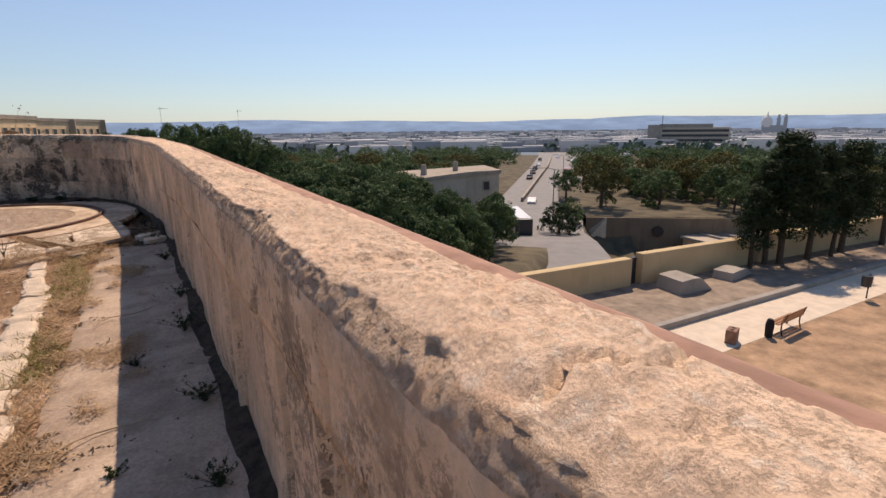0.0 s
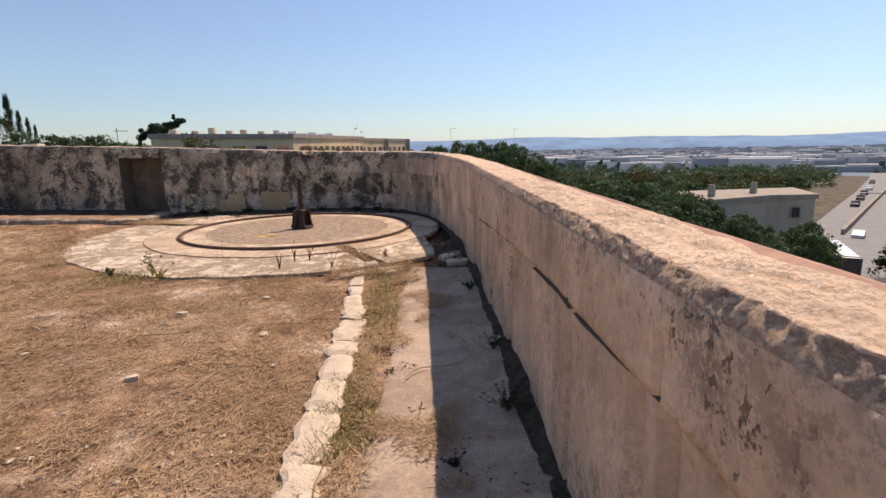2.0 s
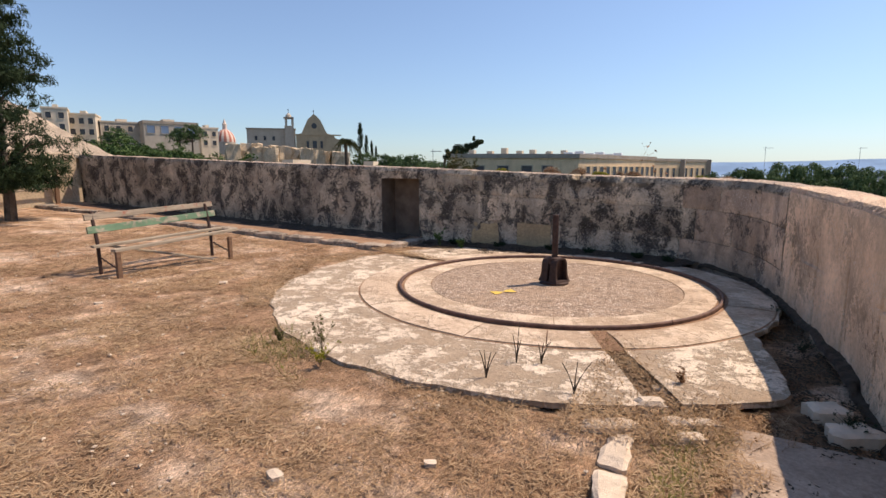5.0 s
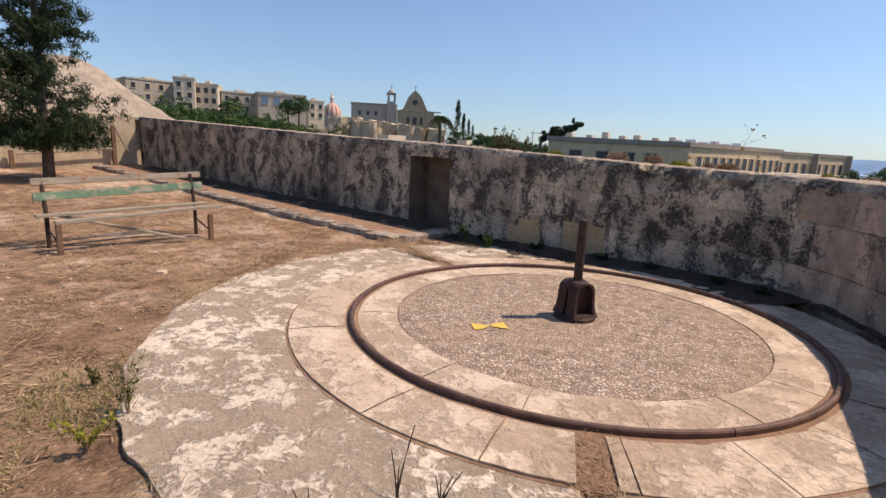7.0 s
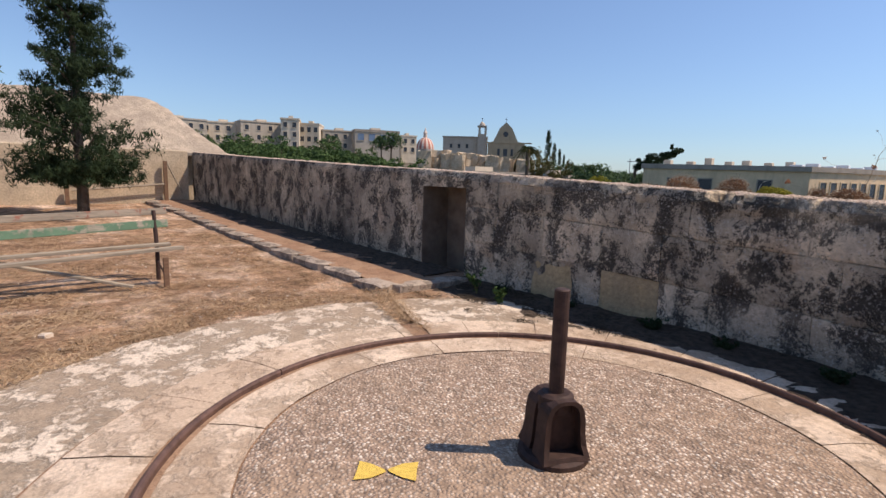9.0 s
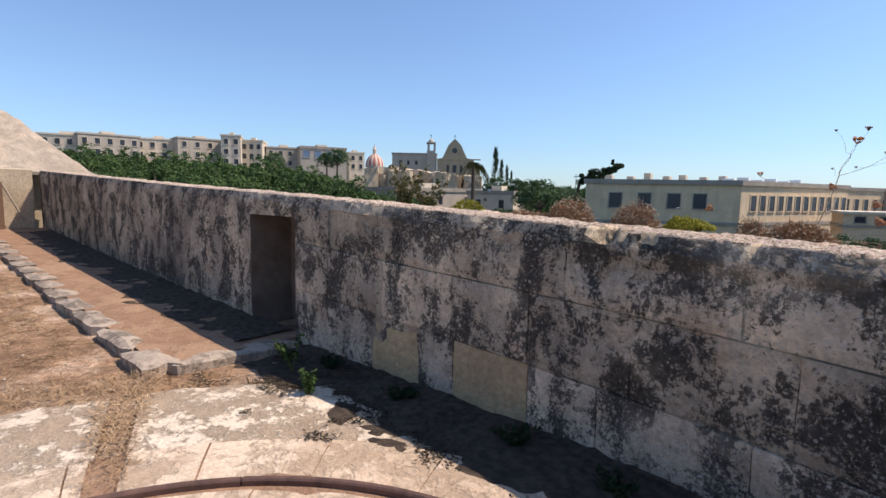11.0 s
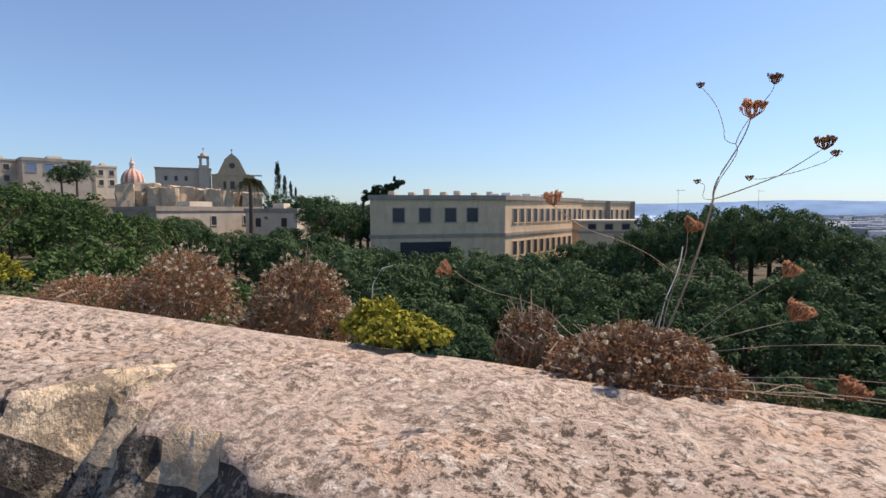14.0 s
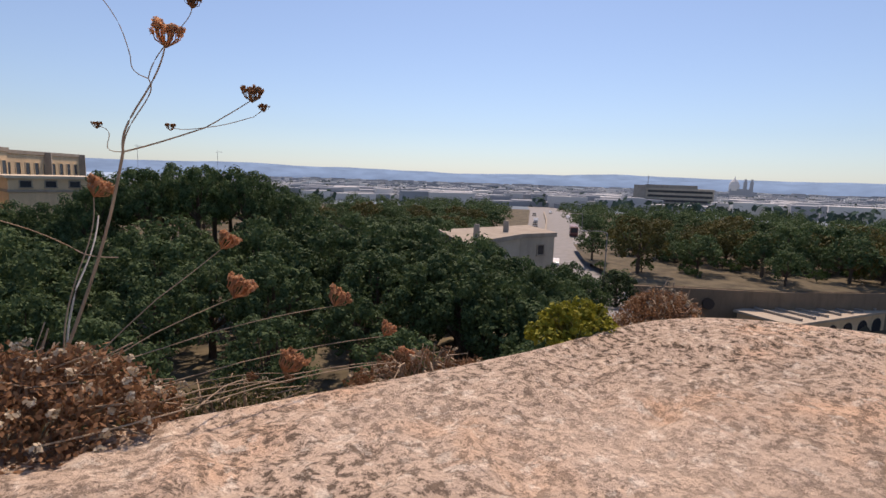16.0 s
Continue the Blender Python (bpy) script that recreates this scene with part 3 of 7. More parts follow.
us_a = list(np.arange(0, u_at(y=-1.0), 0.25)) + list(np.arange(u_at(y=-1.0), u_at(y=2.5), 0.012)) + list(np.arange(u_at(y=2.5), u_at(y=6.5), 0.018)) + list(np.arange(u_at(y=6.5), U_CORNER, 0.02)) + [U_CORNER]
wall_sheet("wall_parapet", us_a, rows_a, off_a, edge_a, [M_PARAPET, M_TOP, M_RED, M_RECESS_SHADE, M_EDGE], "long sunlit plastered limestone parapet with broken edge", True)

NICHE_0, NICHE_1, NICHE_TOP = u_at(x=-6.53), u_at(x=-7.45), 1.385
BLOCK_END = NICHE_0 - 0.02


def rows_b(u, a, g, top):
    low = [g + (NICHE_TOP - 0.02 - g) * t for t in np.linspace(0, 1, 20)] if top > 1.56 else [g + (top - 0.12 - g) * t for t in np.linspace(0, 1, 20)]
    z0 = low[-1] + 0.0199
    return low + [z0, z0 + 0.0002] + [z0 + 0.004 + (top - 0.11 - z0) * t for t in np.linspace(0, 1, 5)]


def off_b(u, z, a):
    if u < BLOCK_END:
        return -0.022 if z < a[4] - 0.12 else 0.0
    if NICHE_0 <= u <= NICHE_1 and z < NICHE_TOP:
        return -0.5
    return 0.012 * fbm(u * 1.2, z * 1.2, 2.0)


def edge_b(u, a):
    n = noise.noise(Vector((u * 2.3, 5.0, 0.0)))
    worn = 1 - 0.75 * smooth(NICHE_1 - 1.5, NICHE_1 + 1.5, u)
    return (0.02 + 0.10 * max(0.0, n) + 0.025 * abs(fbm(u * 6.0, 4.0)) + 0.06 * smooth(0.0, 0.6, noise.noise(Vector((u * 3.1, 2.0, 3.0))))) * worn


us_b = list(np.arange(U_CORNER, NICHE_0, 0.022)) + [NICHE_0 - 0.001, NICHE_0 + 0.001] + list(np.linspace(NICHE_0 + 0.03, NICHE_1 - 0.03, 26)) + [NICHE_1 - 0.001, NICHE_1 + 0.001] + list(np.arange(NICHE_1 + 0.03, RUN[-1], 0.06)) + [RUN[-1]]
wall_b = wall_sheet("wall_lichen", us_b, rows_b, off_b, edge_b, [M_WALL_B, M_TOP_B, M_TOP_B, M_RECESS_SHADE, M_WALL_B, M_BROKEN], "parapet of limestone blocks blackened with lichen, with a recess")


def stone_block(u0, u1, z0, z1, material, nx=8, nz=5, proud=0.0, bite=0.0, seed=0.0, crown=False):
    V, F = [], []
    for j in range(nz + 1):
        for i in range(nx + 1):
            u = u0 + (u1 - u0) * i / nx
            a = at(u)
            low = gz(a[0], a[1]) - 0.1 if z0 is None else a[4] - z0
            z = low + (a[4] - (0.062 + 0.85 * broken(a[0]) if crown else z1) - low) * j / nz
            n_x, n_y, _ = inward(a)
            rim = min(i, nx - i, j, nz - j)
            o = proud + 0.014 * fbm(u * 3, z * 3, seed) - (0.010 if rim == 0 else 0.0)
            if bite:
                o -= bite * max(0.0, noise.noise(Vector((u * 2.6, z * 2.6, seed)))) * smooth(0.3, 0.7, j / nz) * (1 - smooth(0.75, 1.0, j / nz))
            if crown:
                o -= 1.05 * broken(a[0]) * smooth(0.45, 1.0, j / nz)
                if j == nz:
                    o -= 0.06
            V.append((a[0] + n_x * o, a[1] + n_y * o, z))
    q = nx + 1
    for j in range(nz):
        for i in range(nx):
            F.append((j * q + i, (j + 1) * q + i, (j + 1) * q + i + 1, j * q + i + 1))
    ring = [i for i in range(q)] + [j * q + nx for j in range(1, nz + 1)] + [nz * q + i for i in range(nx - 1, -1, -1)] + [j * q for j in range(nz - 1, 0, -1)]
    base = len(V)
    for i in ring:
        a = V[i]
        u = u0 + (u1 - u0) * (i % q) / nx
        s = at(u)
        n_x, n_y, _ = inward(s)
        V.append((s[0] - n_x * 0.28, s[1] - n_y * 0.28, a[2]))
    for k in range(len(ring)):
        m = (k + 1) % len(ring)
        F.append((ring[k], ring[m], base + m, base + k))
    ob = raw("stone_block", V, F, material, wall_b, smooth=False)
    return ob


rng = random.Random(5)
FRESH_JOINTS = [u_at(x=x) for x in (-3.72, -4.38, -4.74, -5.35)]
for c, (z0, z1) in enumerate(((None, 0.96), (0.96, 0.475), (0.475, 0.058))):
    u = U_CORNER + 0.02
    while u < BLOCK_END - 0.05:
        w = rng.uniform(0.68, 1.02) * (0.55 if u == U_CORNER + 0.02 and c == 1 else 1.0)
        e = u + w if u + w < BLOCK_END - 0.4 else BLOCK_END
        for m in FRESH_JOINTS if c == 0 else ():
            if u + 0.05 < m < u + 1.15:
                e = m
                break
        mid = at((u + e) / 2)[0]
        fresh = c == 0 and (-4.38 < mid < -3.72 or -5.35 < mid < -4.74)
        m = M_FRESH if fresh else (M_CORNER if e < U_DARK + 0.25 else M_WALL_B)
        stone_block(u, e - 0.007, z0 and z0 - 0.005, z1 + 0.005, m, 14, 7, rng.uniform(-0.004, 0.010) - (0.012 if fresh else 0), 0.045 if c == 2 else 0.02, rng.uniform(0, 50), c == 2)
        u = e

# ---- terrace: floor ----
CX, CY, CZ = -2.75, 10.67, 0.1
xs, ys = np.concatenate([np.arange(-19, -9, 0.3), np.arange(-9, 0.6, 0.12)]), np.concatenate([np.arange(-10, 0, 0.3), np.arange(0, 14.0, 0.12)])
V = [(x, y, gz(x, y) - 0.012 + 0.018 * fbm(x * 1.4, y * 1.4, 0.5) + (-0.05 if math.hypot(x - CX, y - CY) < 3.3 else 0)) for y in ys for x in xs]
n = len(xs)
F = [(j * n + i, j * n + i + 1, (j + 1) * n + i + 1, (j + 1) * n + i) for j in range(len(ys) - 1) for i in range(n - 1)]
tagged(raw("floor", [tuple(map(float, v)) for v in V], F, M_GRASS, smooth=True), "trodden dry grass and bare earth of the terrace", "ground", kind="structure")

# concrete walkway along the wall
V, F = [], []
wy = list(np.arange(-9, 7.75, 0.15))
for y in wy:
    x0 = -0.74 + 0.07 * fbm(y * 0.9, 2.0)
    for k in range(9):
        x = x0 + (0.34 - x0) * k / 8
        V.append((x, y, 0.022 + 0.008 * fbm(x * 2, y * 2, 9.0) - (0.05 if k == 0 else 0)))
F = [(j * 9 + k, j * 9 + k + 1, (j + 1) * 9 + k + 1, (j + 1) * 9 + k) for j in range(len(wy) - 1) for k in range(8)]
tagged(raw("pavement", [tuple(map(float, v)) for v in V], F, M_WALK, smooth=True), "worn concrete walkway beside the parapet", "walkway", kind="structure")

# end wall and the raised platform along the lichen wall
pts = [(-18.45, y) for y in np.arange(-10, 12.7, 0.4)]
V, F = [], []
for x, y in pts:
    for z in np.linspace(0.2, 2.07, 9):
        V.append((x + 0.02 * fbm(y * 0.8, z * 0.8, 3.0), float(y), float(z)))
    V.append((x - 0.05, float(y), 2.10))
    V.append((x - 0.6, float(y), 2.12))
    V.append((x - 0.6, float(y), 0.0))
q = 12
for i in range(len(pts) - 1):
    for k in range(q - 1):
        F.append((i * q + k, (i + 1) * q + k, (i + 1) * q + k + 1, i * q + k + 1))
tagged(raw("wall_end", V, F, M_PALE), "sunlit pale yellow limestone end wall", "wall", kind="structure")
bm = bmesh.new()
box(bm, -19, 0.6, -10.4, -10, -1, 1.6)
tagged(part("wall_rear", bm, M_PALE), "plain limestone wall behind", "wall", kind="structure")


def platform_z(x):
    return lerp_table([(-18.4, 0.62), (-12, 0.34), (-6.4, 0.165)], x)


def platform_front(x):
    return lerp_table([(-18.4, 11.2), (-6.4, 11.93)], x)


V, F = [], []
px = np.linspace(-18.4, -6.5, 60)
for x in px:
    y0, y1 = platform_front(x) + 0.12, lerp_table([(-18.6, 12.62), (-6.4, 13.42)], x)
    for k in range(8):
        y = y0 + (y1 - y0) * k / 7
        V.append((float(x), y, platform_z(x) - 0.025 + 0.012 * fbm(x * 2, y * 2, 1.0)))
F = [(i * 8 + k, (i + 1) * 8 + k, (i + 1) * 8 + k + 1, i * 8 + k + 1) for i in range(59) for k in range(7)]
platform = tagged(raw("platform", V, F, M_STEP_TOP, smooth=True), "low earth platform edged with kerb stones below the wall", "platform", kind="structure")
u = -6.4
rng = random.Random(8)


def rough_stone(name, cx, cy, z0, lx, ly, h, yaw, material, parent, seed, cuts=3):
    # a worn squared stone
    bm = bmesh.new()
    n = cuts
    bmesh.ops.create_grid(bm, x_segments=n + 1, y_segments=n, size=0.5)
    for v in bm.verts:
        ex, ey = abs(v.co.x) * 2, abs(v.co.y) * 2
        r = 1 - 0.10 * (ex > 0.95 and ey > 0.95)
        v.co.x *= lx * r * (1 + 0.42 * noise.noise(Vector((v.co.y * 5, seed, 1.0))))
        v.co.y *= ly * r * (1 + 0.30 * noise.noise(Vector((v.co.x * 5, seed, 5.0))))
        v.co.z = h * (1 - 0.30 * (ex > 0.95 or ey > 0.95)) + 0.018 * noise.noise(Vector((v.co.x * 6, v.co.y * 6, seed)))
    rim = [e for e in bm.edges if e.is_boundary]
    ext = bmesh.ops.extrude_edge_only(bm, edges=rim)
    for v in ext["geom"]:
        if isinstance(v, bmesh.types.BMVert):
            v.co.z = -0.06
            v.co.x *= 0.98
            v.co.y *= 0.98
    bmesh.ops.recalc_face_normals(bm, faces=bm.faces)
    bmesh.ops.transform(bm, matrix=pose(cx, cy, z0, 0, 0, yaw), verts=bm.verts)
    return part(name, bm, material, parent, smooth=False)


while u > -18.2:
    w = rng.uniform(0.6, 1.0)
    x = u - w / 2
    g = gz(x, 11.5)
    rough_stone("kerb_stone", x, platform_front(x) + 0.13, g, w - 0.015, 0.30 + rng.uniform(-0.03, 0.03), platform_z(x) - g, 3.5, M_KERB, platform, rng.uniform(0, 90))
    u -= w
for k, y in enumerate((12.45, 13.02)):
    rough_stone("kerb_stone", -6.50 + 0.03 * k, y, gz(-6.4, y), 0.3, 0.55, platform_z(-6.4) - gz(-6.4, y) - 0.01, 0, M_KERB, platform, 3.0 + k)

# kerb of irregular stones beside the walkway
kerb = tagged(new("kerb"), "row of irregular bleached kerb stones in the grass", "kerb", kind="structure")
y = -1.4
while y < 7.25:
    w = rng.uniform(0.26, 0.56)
    cx = lerp_table([(-1.4, -0.74), (3.1, -0.87), (4.0, -0.955), (4.9, -1.0), (5.8, -1.05), (6.6, -1.15), (7.3, -1.2)], y + w / 2)
    wide = lerp_table([(3.0, 0.235), (4.9, 0.215), (5.8, 0.165), (7.3, 0.14)], y) + rng.uniform(-0.03, 0.03)
    rough_stone("kerb_stone", cx + rng.uniform(-0.015, 0.015), y + w / 2, 0.0, wide, w - 0.012, 0.034 + rng.uniform(0, 0.03), rng.uniform(-6, 10), M_WHITE_STONE, kerb, rng.uniform(0, 90), 5)
    y += w + rng.uniform(-0.02, 0.02)
for x, y, lx, ly, h in ((-1.10, 7.63, 0.17, 0.10, 0.075), (-1.27, 7.28, 0.30, 0.11, 0.035), (-0.85, 7.55, 0.31, 0.10, 0.035), (-0.84, 7.36, 0.14, 0.10, 0.035), (-0.94, 8.02, 0.34, 0.22, 0.03), (-0.12, 8.12, 0.22, 0.17, 0.06), (-0.03, 7.87, 0.26, 0.18, 0.05)):
    rough_stone("kerb_stone", x, y, 0.03, lx, ly, h, 24, M_WHITE_STONE, kerb, x * 7, 5)


# ---- gun emplacement ----
def inside(x, y):
    # keeps the paving off the walls
    return x < lerp_table([(0, 0.22), (8.6, 0.09), (9.7, -0.03), (10.95, -0.22), (12.1, -0.5), (13.0, -0.9), (13.5, -1.4)], y) and y < 13.55 + min(0, (x + 3.5) * 0.065)


def paving(name, r0, r1, z, material, a0, a1, parent, wobble=0.0, rings=2, step=0.05, thick=0.05):
    n = max(2, int((a1 - a0) * r1 / step / 2) + 1)
    V, F = [], []
    for i in range(n + 1):
        t = a0 + (a1 - a0) * i / n
        cut = r1 + wobble * fbm(math.cos(t) * 4, math.sin(t) * 4, 2.0)
        gap = 0.55 if r1 > 3 else 0.0
        while cut > r0 + 0.05 and not inside(CX + (cut + gap) * math.cos(t), CY + (cut + gap) * math.sin(t)):
            cut -= 0.04
        for k in range(rings + 1):
            r = r0 + (cut - r0) * k / rings
            x, y = CX + r * math.cos(t), CY + r * math.sin(t)
            V.append((x, y, z + 0.006 * fbm(x * 2, y * 2, 6.0) - (0.008 if k in (0, rings) else 0)))
        V.append((CX + cut * math.cos(t), CY + cut * math.sin(t), z - thick))
    q = rings + 2
    for i in range(n):
        for k in range(q - 1):
            F.append((i * q + k, i * q + k + 1, (i + 1) * q + k + 1, (i + 1) * q + k))
    return raw(name, V, F, material, parent, smooth=False)


emplacement = tagged(new("gun_emplacement"), "round stone gun emplacement with iron traversing rail", "emplacement", kind="structure")
CH0, CH1 = math.atan2(8.5 - CY, -1.5 - CX), math.atan2(11.63 - CY, -5.8 - CX)
paving("apron", 2.49, 3.5, CZ - 0.012, M_CONC, CH0 + 0.032, CH0 + 0.032 + (CH1 - CH0 - 0.064) % (2 * math.pi), emplacement, 0.07, 6)
paving("apron", 2.49, 3.5, CZ - 0.014, M_CONC, CH1 + 0.032, CH1 + 0.032 + (CH0 - CH1 - 0.064) % (2 * math.pi), emplacement, 0.07, 6)
paving("pebble_bed", 0.02, 1.575, CZ - 0.004, M_PEBBLE, 0, 2 * math.pi, emplacement, 0, 12)
paving("joint_bed", 1.56, 2.5, CZ - 0.011, M_STEP_TOP, 0, 2 * math.pi, emplacement, 0, 3)
rng = random.Random(3)
for r0, r1, count in ((1.585, 1.925, 17), (2.035, 2.478, 21)):
    t0 = rng.uniform(0, 1)
    for k in range(count):
        a0, a1 = t0 + 2 * math.pi * k / count, t0 + 2 * math.pi * (k + 1) / count
        am = (a0 + a1) / 2
        if r0 > 2 and min(abs((am - c + math.pi) % (2 * math.pi) - math.pi) for c in (CH0, CH1)) < 0.16:
            c = min((CH0, CH1), key=lambda c: abs((am - c + math.pi) % (2 * math.pi) - math.pi))
            d = (c - a0) % (2 * math.pi)
            d = d if d < 3 else 0
            for b0, b1 in ((a0, a0 + d - 0.036), (a0 + d + 0.036, a1)):
                if b1 - b0 > 0.03:
                    paving("ring_stone", r0, r1, CZ + rng.uniform(-0.003, 0.003), M_RING, b0 + 0.003, b1 - 0.003, emplacement, 0, 2, 0.12)
            continue
        paving("ring_stone", r0, r1, CZ + rng.uniform(-0.003, 0.003), M_RING, a0 + 0.0016, a1 - 0.0016, emplacement, 0, 2, 0.12)

# iron rail, rounded head, in bolted lengths
for k in range(6):
    a0, a1 = 0.4 + k * math.pi / 3, 0.4 + (k + 1) * math.pi / 3 - 0.004
    V, F = [], []
    prof = [(1.958, -0.02), (1.958, 0.018), (1.965, 0.028), (1.978, 0.032), (1.991, 0.028), (1.998, 0.018), (1.998, -0.02)]
    n = 40
    for i in range(n + 1):
        t = a0 + (a1 - a0) * i / n
        for r, z in prof:
            V.append((CX + r * math.cos(t), CY + r * math.sin(t), CZ + z))
    q = len(prof)
    F = [(i * q + j, i * q + j + 1, (i + 1) * q + j + 1, (i + 1) * q + j) for i in range(n) for j in range(q - 1)]
    F += [tuple(range(q)), tuple(n * q + j for j in range(q - 1, -1, -1))]
    raw("rail", V, F, M_RAIL, emplacement, smooth=False)["label"] = "rusted iron rail length"

for m in (pose(-3.085, 9.865, CZ + 0.004, 0, 0, 62), pose(-3.085, 9.865, CZ + 0.004, 0, 0, 242)):
    bm = bmesh.new()
    vs = [bm.verts.new(p) for p in ((0.005, 0.010, 0), (0.01, -0.012, 0), (0.07, -0.07, 0), (0.13, -0.105, 0), (0.145, -0.02, 0), (0.165, 0.055, 0), (0.08, 0.05, 0))]
    bm.faces.new(vs)
    bmesh.ops.transform(bm, matrix=m, verts=bm.verts)
    part("paint_mark", bm, M_YELLOW, emplacement, "yellow painted mark on the pebbles")


# ---- land outside ----
def land(x, y):
    dx, dy = x + 1, y - 10
    r = math.hypot(dx, dy)
    yaw = math.degrees(math.atan2(-dx, dy))
    valley = lerp_table([(0, -9), (25, -9.5), (60, -13.5), (85, -16), (350, -17), (1000, -28), (5000, -30)], r)
    west = lerp_table([(0, -8), (25, -6), (60, -2.5), (100, 0.5), (160, 4), (250, 9), (600, 12), (1500, -20), (5000, -30)], r)
    w = smooth(28, 55, yaw) if yaw > 0 else 0
    if yaw < -140:
        w = 1
    z = valley + (west - valley) * w
    k = (1 - smooth(16.3, 17.6, y)) * (1 - smooth(60, 75, x)) * (1 if x > -1 else 0)
    if yaw < -49 and (x - 66) * 28 + (y - 64) * 46 < 60:
        z += (-20.3 - z) * smooth(50, 55, -yaw)
    return z + (-6.5 - z) * k


V, F, MI = [], [], []
radii = [0.5] + list(np.arange(3, 70, 1.6)) + list(70 * 1.09 ** np.arange(0, 50))
radii = [float(r) for r in radii if r < 4700]
NA = 240
for r in radii:
    for k in range(NA):
        t = 2 * math.pi * k / NA
        x, y = -1 + r * math.cos(t), 10 + r * math.sin(t)
        V.append((x, y, land(x, y)))
for j in range(len(radii) - 1):
    for k in range(NA):
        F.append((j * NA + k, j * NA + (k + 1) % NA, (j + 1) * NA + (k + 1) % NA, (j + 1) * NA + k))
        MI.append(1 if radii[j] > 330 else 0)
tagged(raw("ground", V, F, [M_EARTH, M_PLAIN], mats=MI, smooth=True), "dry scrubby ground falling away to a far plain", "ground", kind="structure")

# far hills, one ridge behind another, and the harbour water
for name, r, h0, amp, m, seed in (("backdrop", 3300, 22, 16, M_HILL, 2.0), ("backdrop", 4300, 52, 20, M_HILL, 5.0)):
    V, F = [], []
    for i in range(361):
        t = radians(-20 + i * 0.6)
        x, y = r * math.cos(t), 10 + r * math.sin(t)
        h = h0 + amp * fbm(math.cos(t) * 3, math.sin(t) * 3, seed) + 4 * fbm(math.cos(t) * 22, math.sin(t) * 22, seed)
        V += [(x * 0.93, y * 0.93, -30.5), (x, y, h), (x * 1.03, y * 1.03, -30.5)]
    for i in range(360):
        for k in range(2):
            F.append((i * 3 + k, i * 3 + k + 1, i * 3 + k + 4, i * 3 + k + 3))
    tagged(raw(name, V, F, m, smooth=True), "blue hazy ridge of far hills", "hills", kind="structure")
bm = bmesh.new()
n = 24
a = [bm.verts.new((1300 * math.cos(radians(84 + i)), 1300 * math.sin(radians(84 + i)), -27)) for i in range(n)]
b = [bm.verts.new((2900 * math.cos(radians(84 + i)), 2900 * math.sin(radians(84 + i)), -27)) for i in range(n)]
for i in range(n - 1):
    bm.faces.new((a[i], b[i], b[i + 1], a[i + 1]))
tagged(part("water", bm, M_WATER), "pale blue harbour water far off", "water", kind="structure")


# ---- things on the terrace ----
def make_pivot():
    # cast pivot housing: bell-shaped flanks, two hollow faces, round foot, iron pole
    ob = empty("gun_pivot", pose(-2.715, 10.668, CZ - 0.006, 0, 0, 12) @ Matrix.Diagonal((0.8, 0.8, 1.0, 1.0)), "rusted cast-iron gun pivot with an upright pole on the pebble bed", "gun pivot")
    foot = bmesh.new()
    tube(foot, [(0, 0, 0), (0, 0, 0.025), (0, 0, 0.035)], [0.235, 0.23, 0.20], 28)
    part("foot", foot, M_RUST, ob)
    for side in (0, 1):
        # each cheek: an arch-shaped plate with a raised rim
        bm = bmesh.new()
        outline = []
        for z, w in ((0.03, 0.165), (0.09, 0.150), (0.16, 0.142), (0.23, 0.138), (0.28, 0.128), (0.315, 0.105), (0.338, 0.06), (0.343, 0.0)):
            outline.append((w, z))
        full = outline + [(-w, z) for w, z in outline[-2::-1]]
        inner = [(x * 0.74, 0.055 + (z - 0.03) * 0.86) for x, z in full]
        rings = []
        for pts, dy in ((full, 0.02), (full, 0.15), (inner, 0.15), (inner, 0.075)):
            rings.append([bm.verts.new((x, -dy - (0.06 * max(0, 0.12 - z) / 0.12 if dy > 0.1 else 0), z)) for x, z in pts])
        for a, b in zip(rings, rings[1:]):
            for i in range(len(a) - 1):
                bm.faces.new((a[i], a[i + 1], b[i + 1], b[i]))
            bm.faces.new((a[-1], a[0], b[0], b[-1]))
        bm.faces.new(rings[-1])
        bm.faces.new(rings[0][::-1])
        bmesh.ops.recalc_face_normals(bm, faces=bm.faces)
        bmesh.ops.transform(bm, matrix=pose(0, 0, 0, 0, 0, 55 + 180 * side), verts=bm.verts)
        part("cheek", bm, M_RUST, ob)
    top = bmesh.new()
    tube(top, [(0, 0, 0.26), (0, 0, 0.335), (0, 0, 0.35)], [0.12, 0.115, 0.09], 20)
    part("collar", top, M_RUST, ob)
    pole = bmesh.new()
    tube(pole, [(0, 0, 0.33), (0.0, 0, 0.89), (0.0, 0, 0.897)], [0.050, 0.050, 0.040], 18)
    part("pole", pole, M_RUST, ob, "thick rusted iron pole")
    return ob


make_pivot()


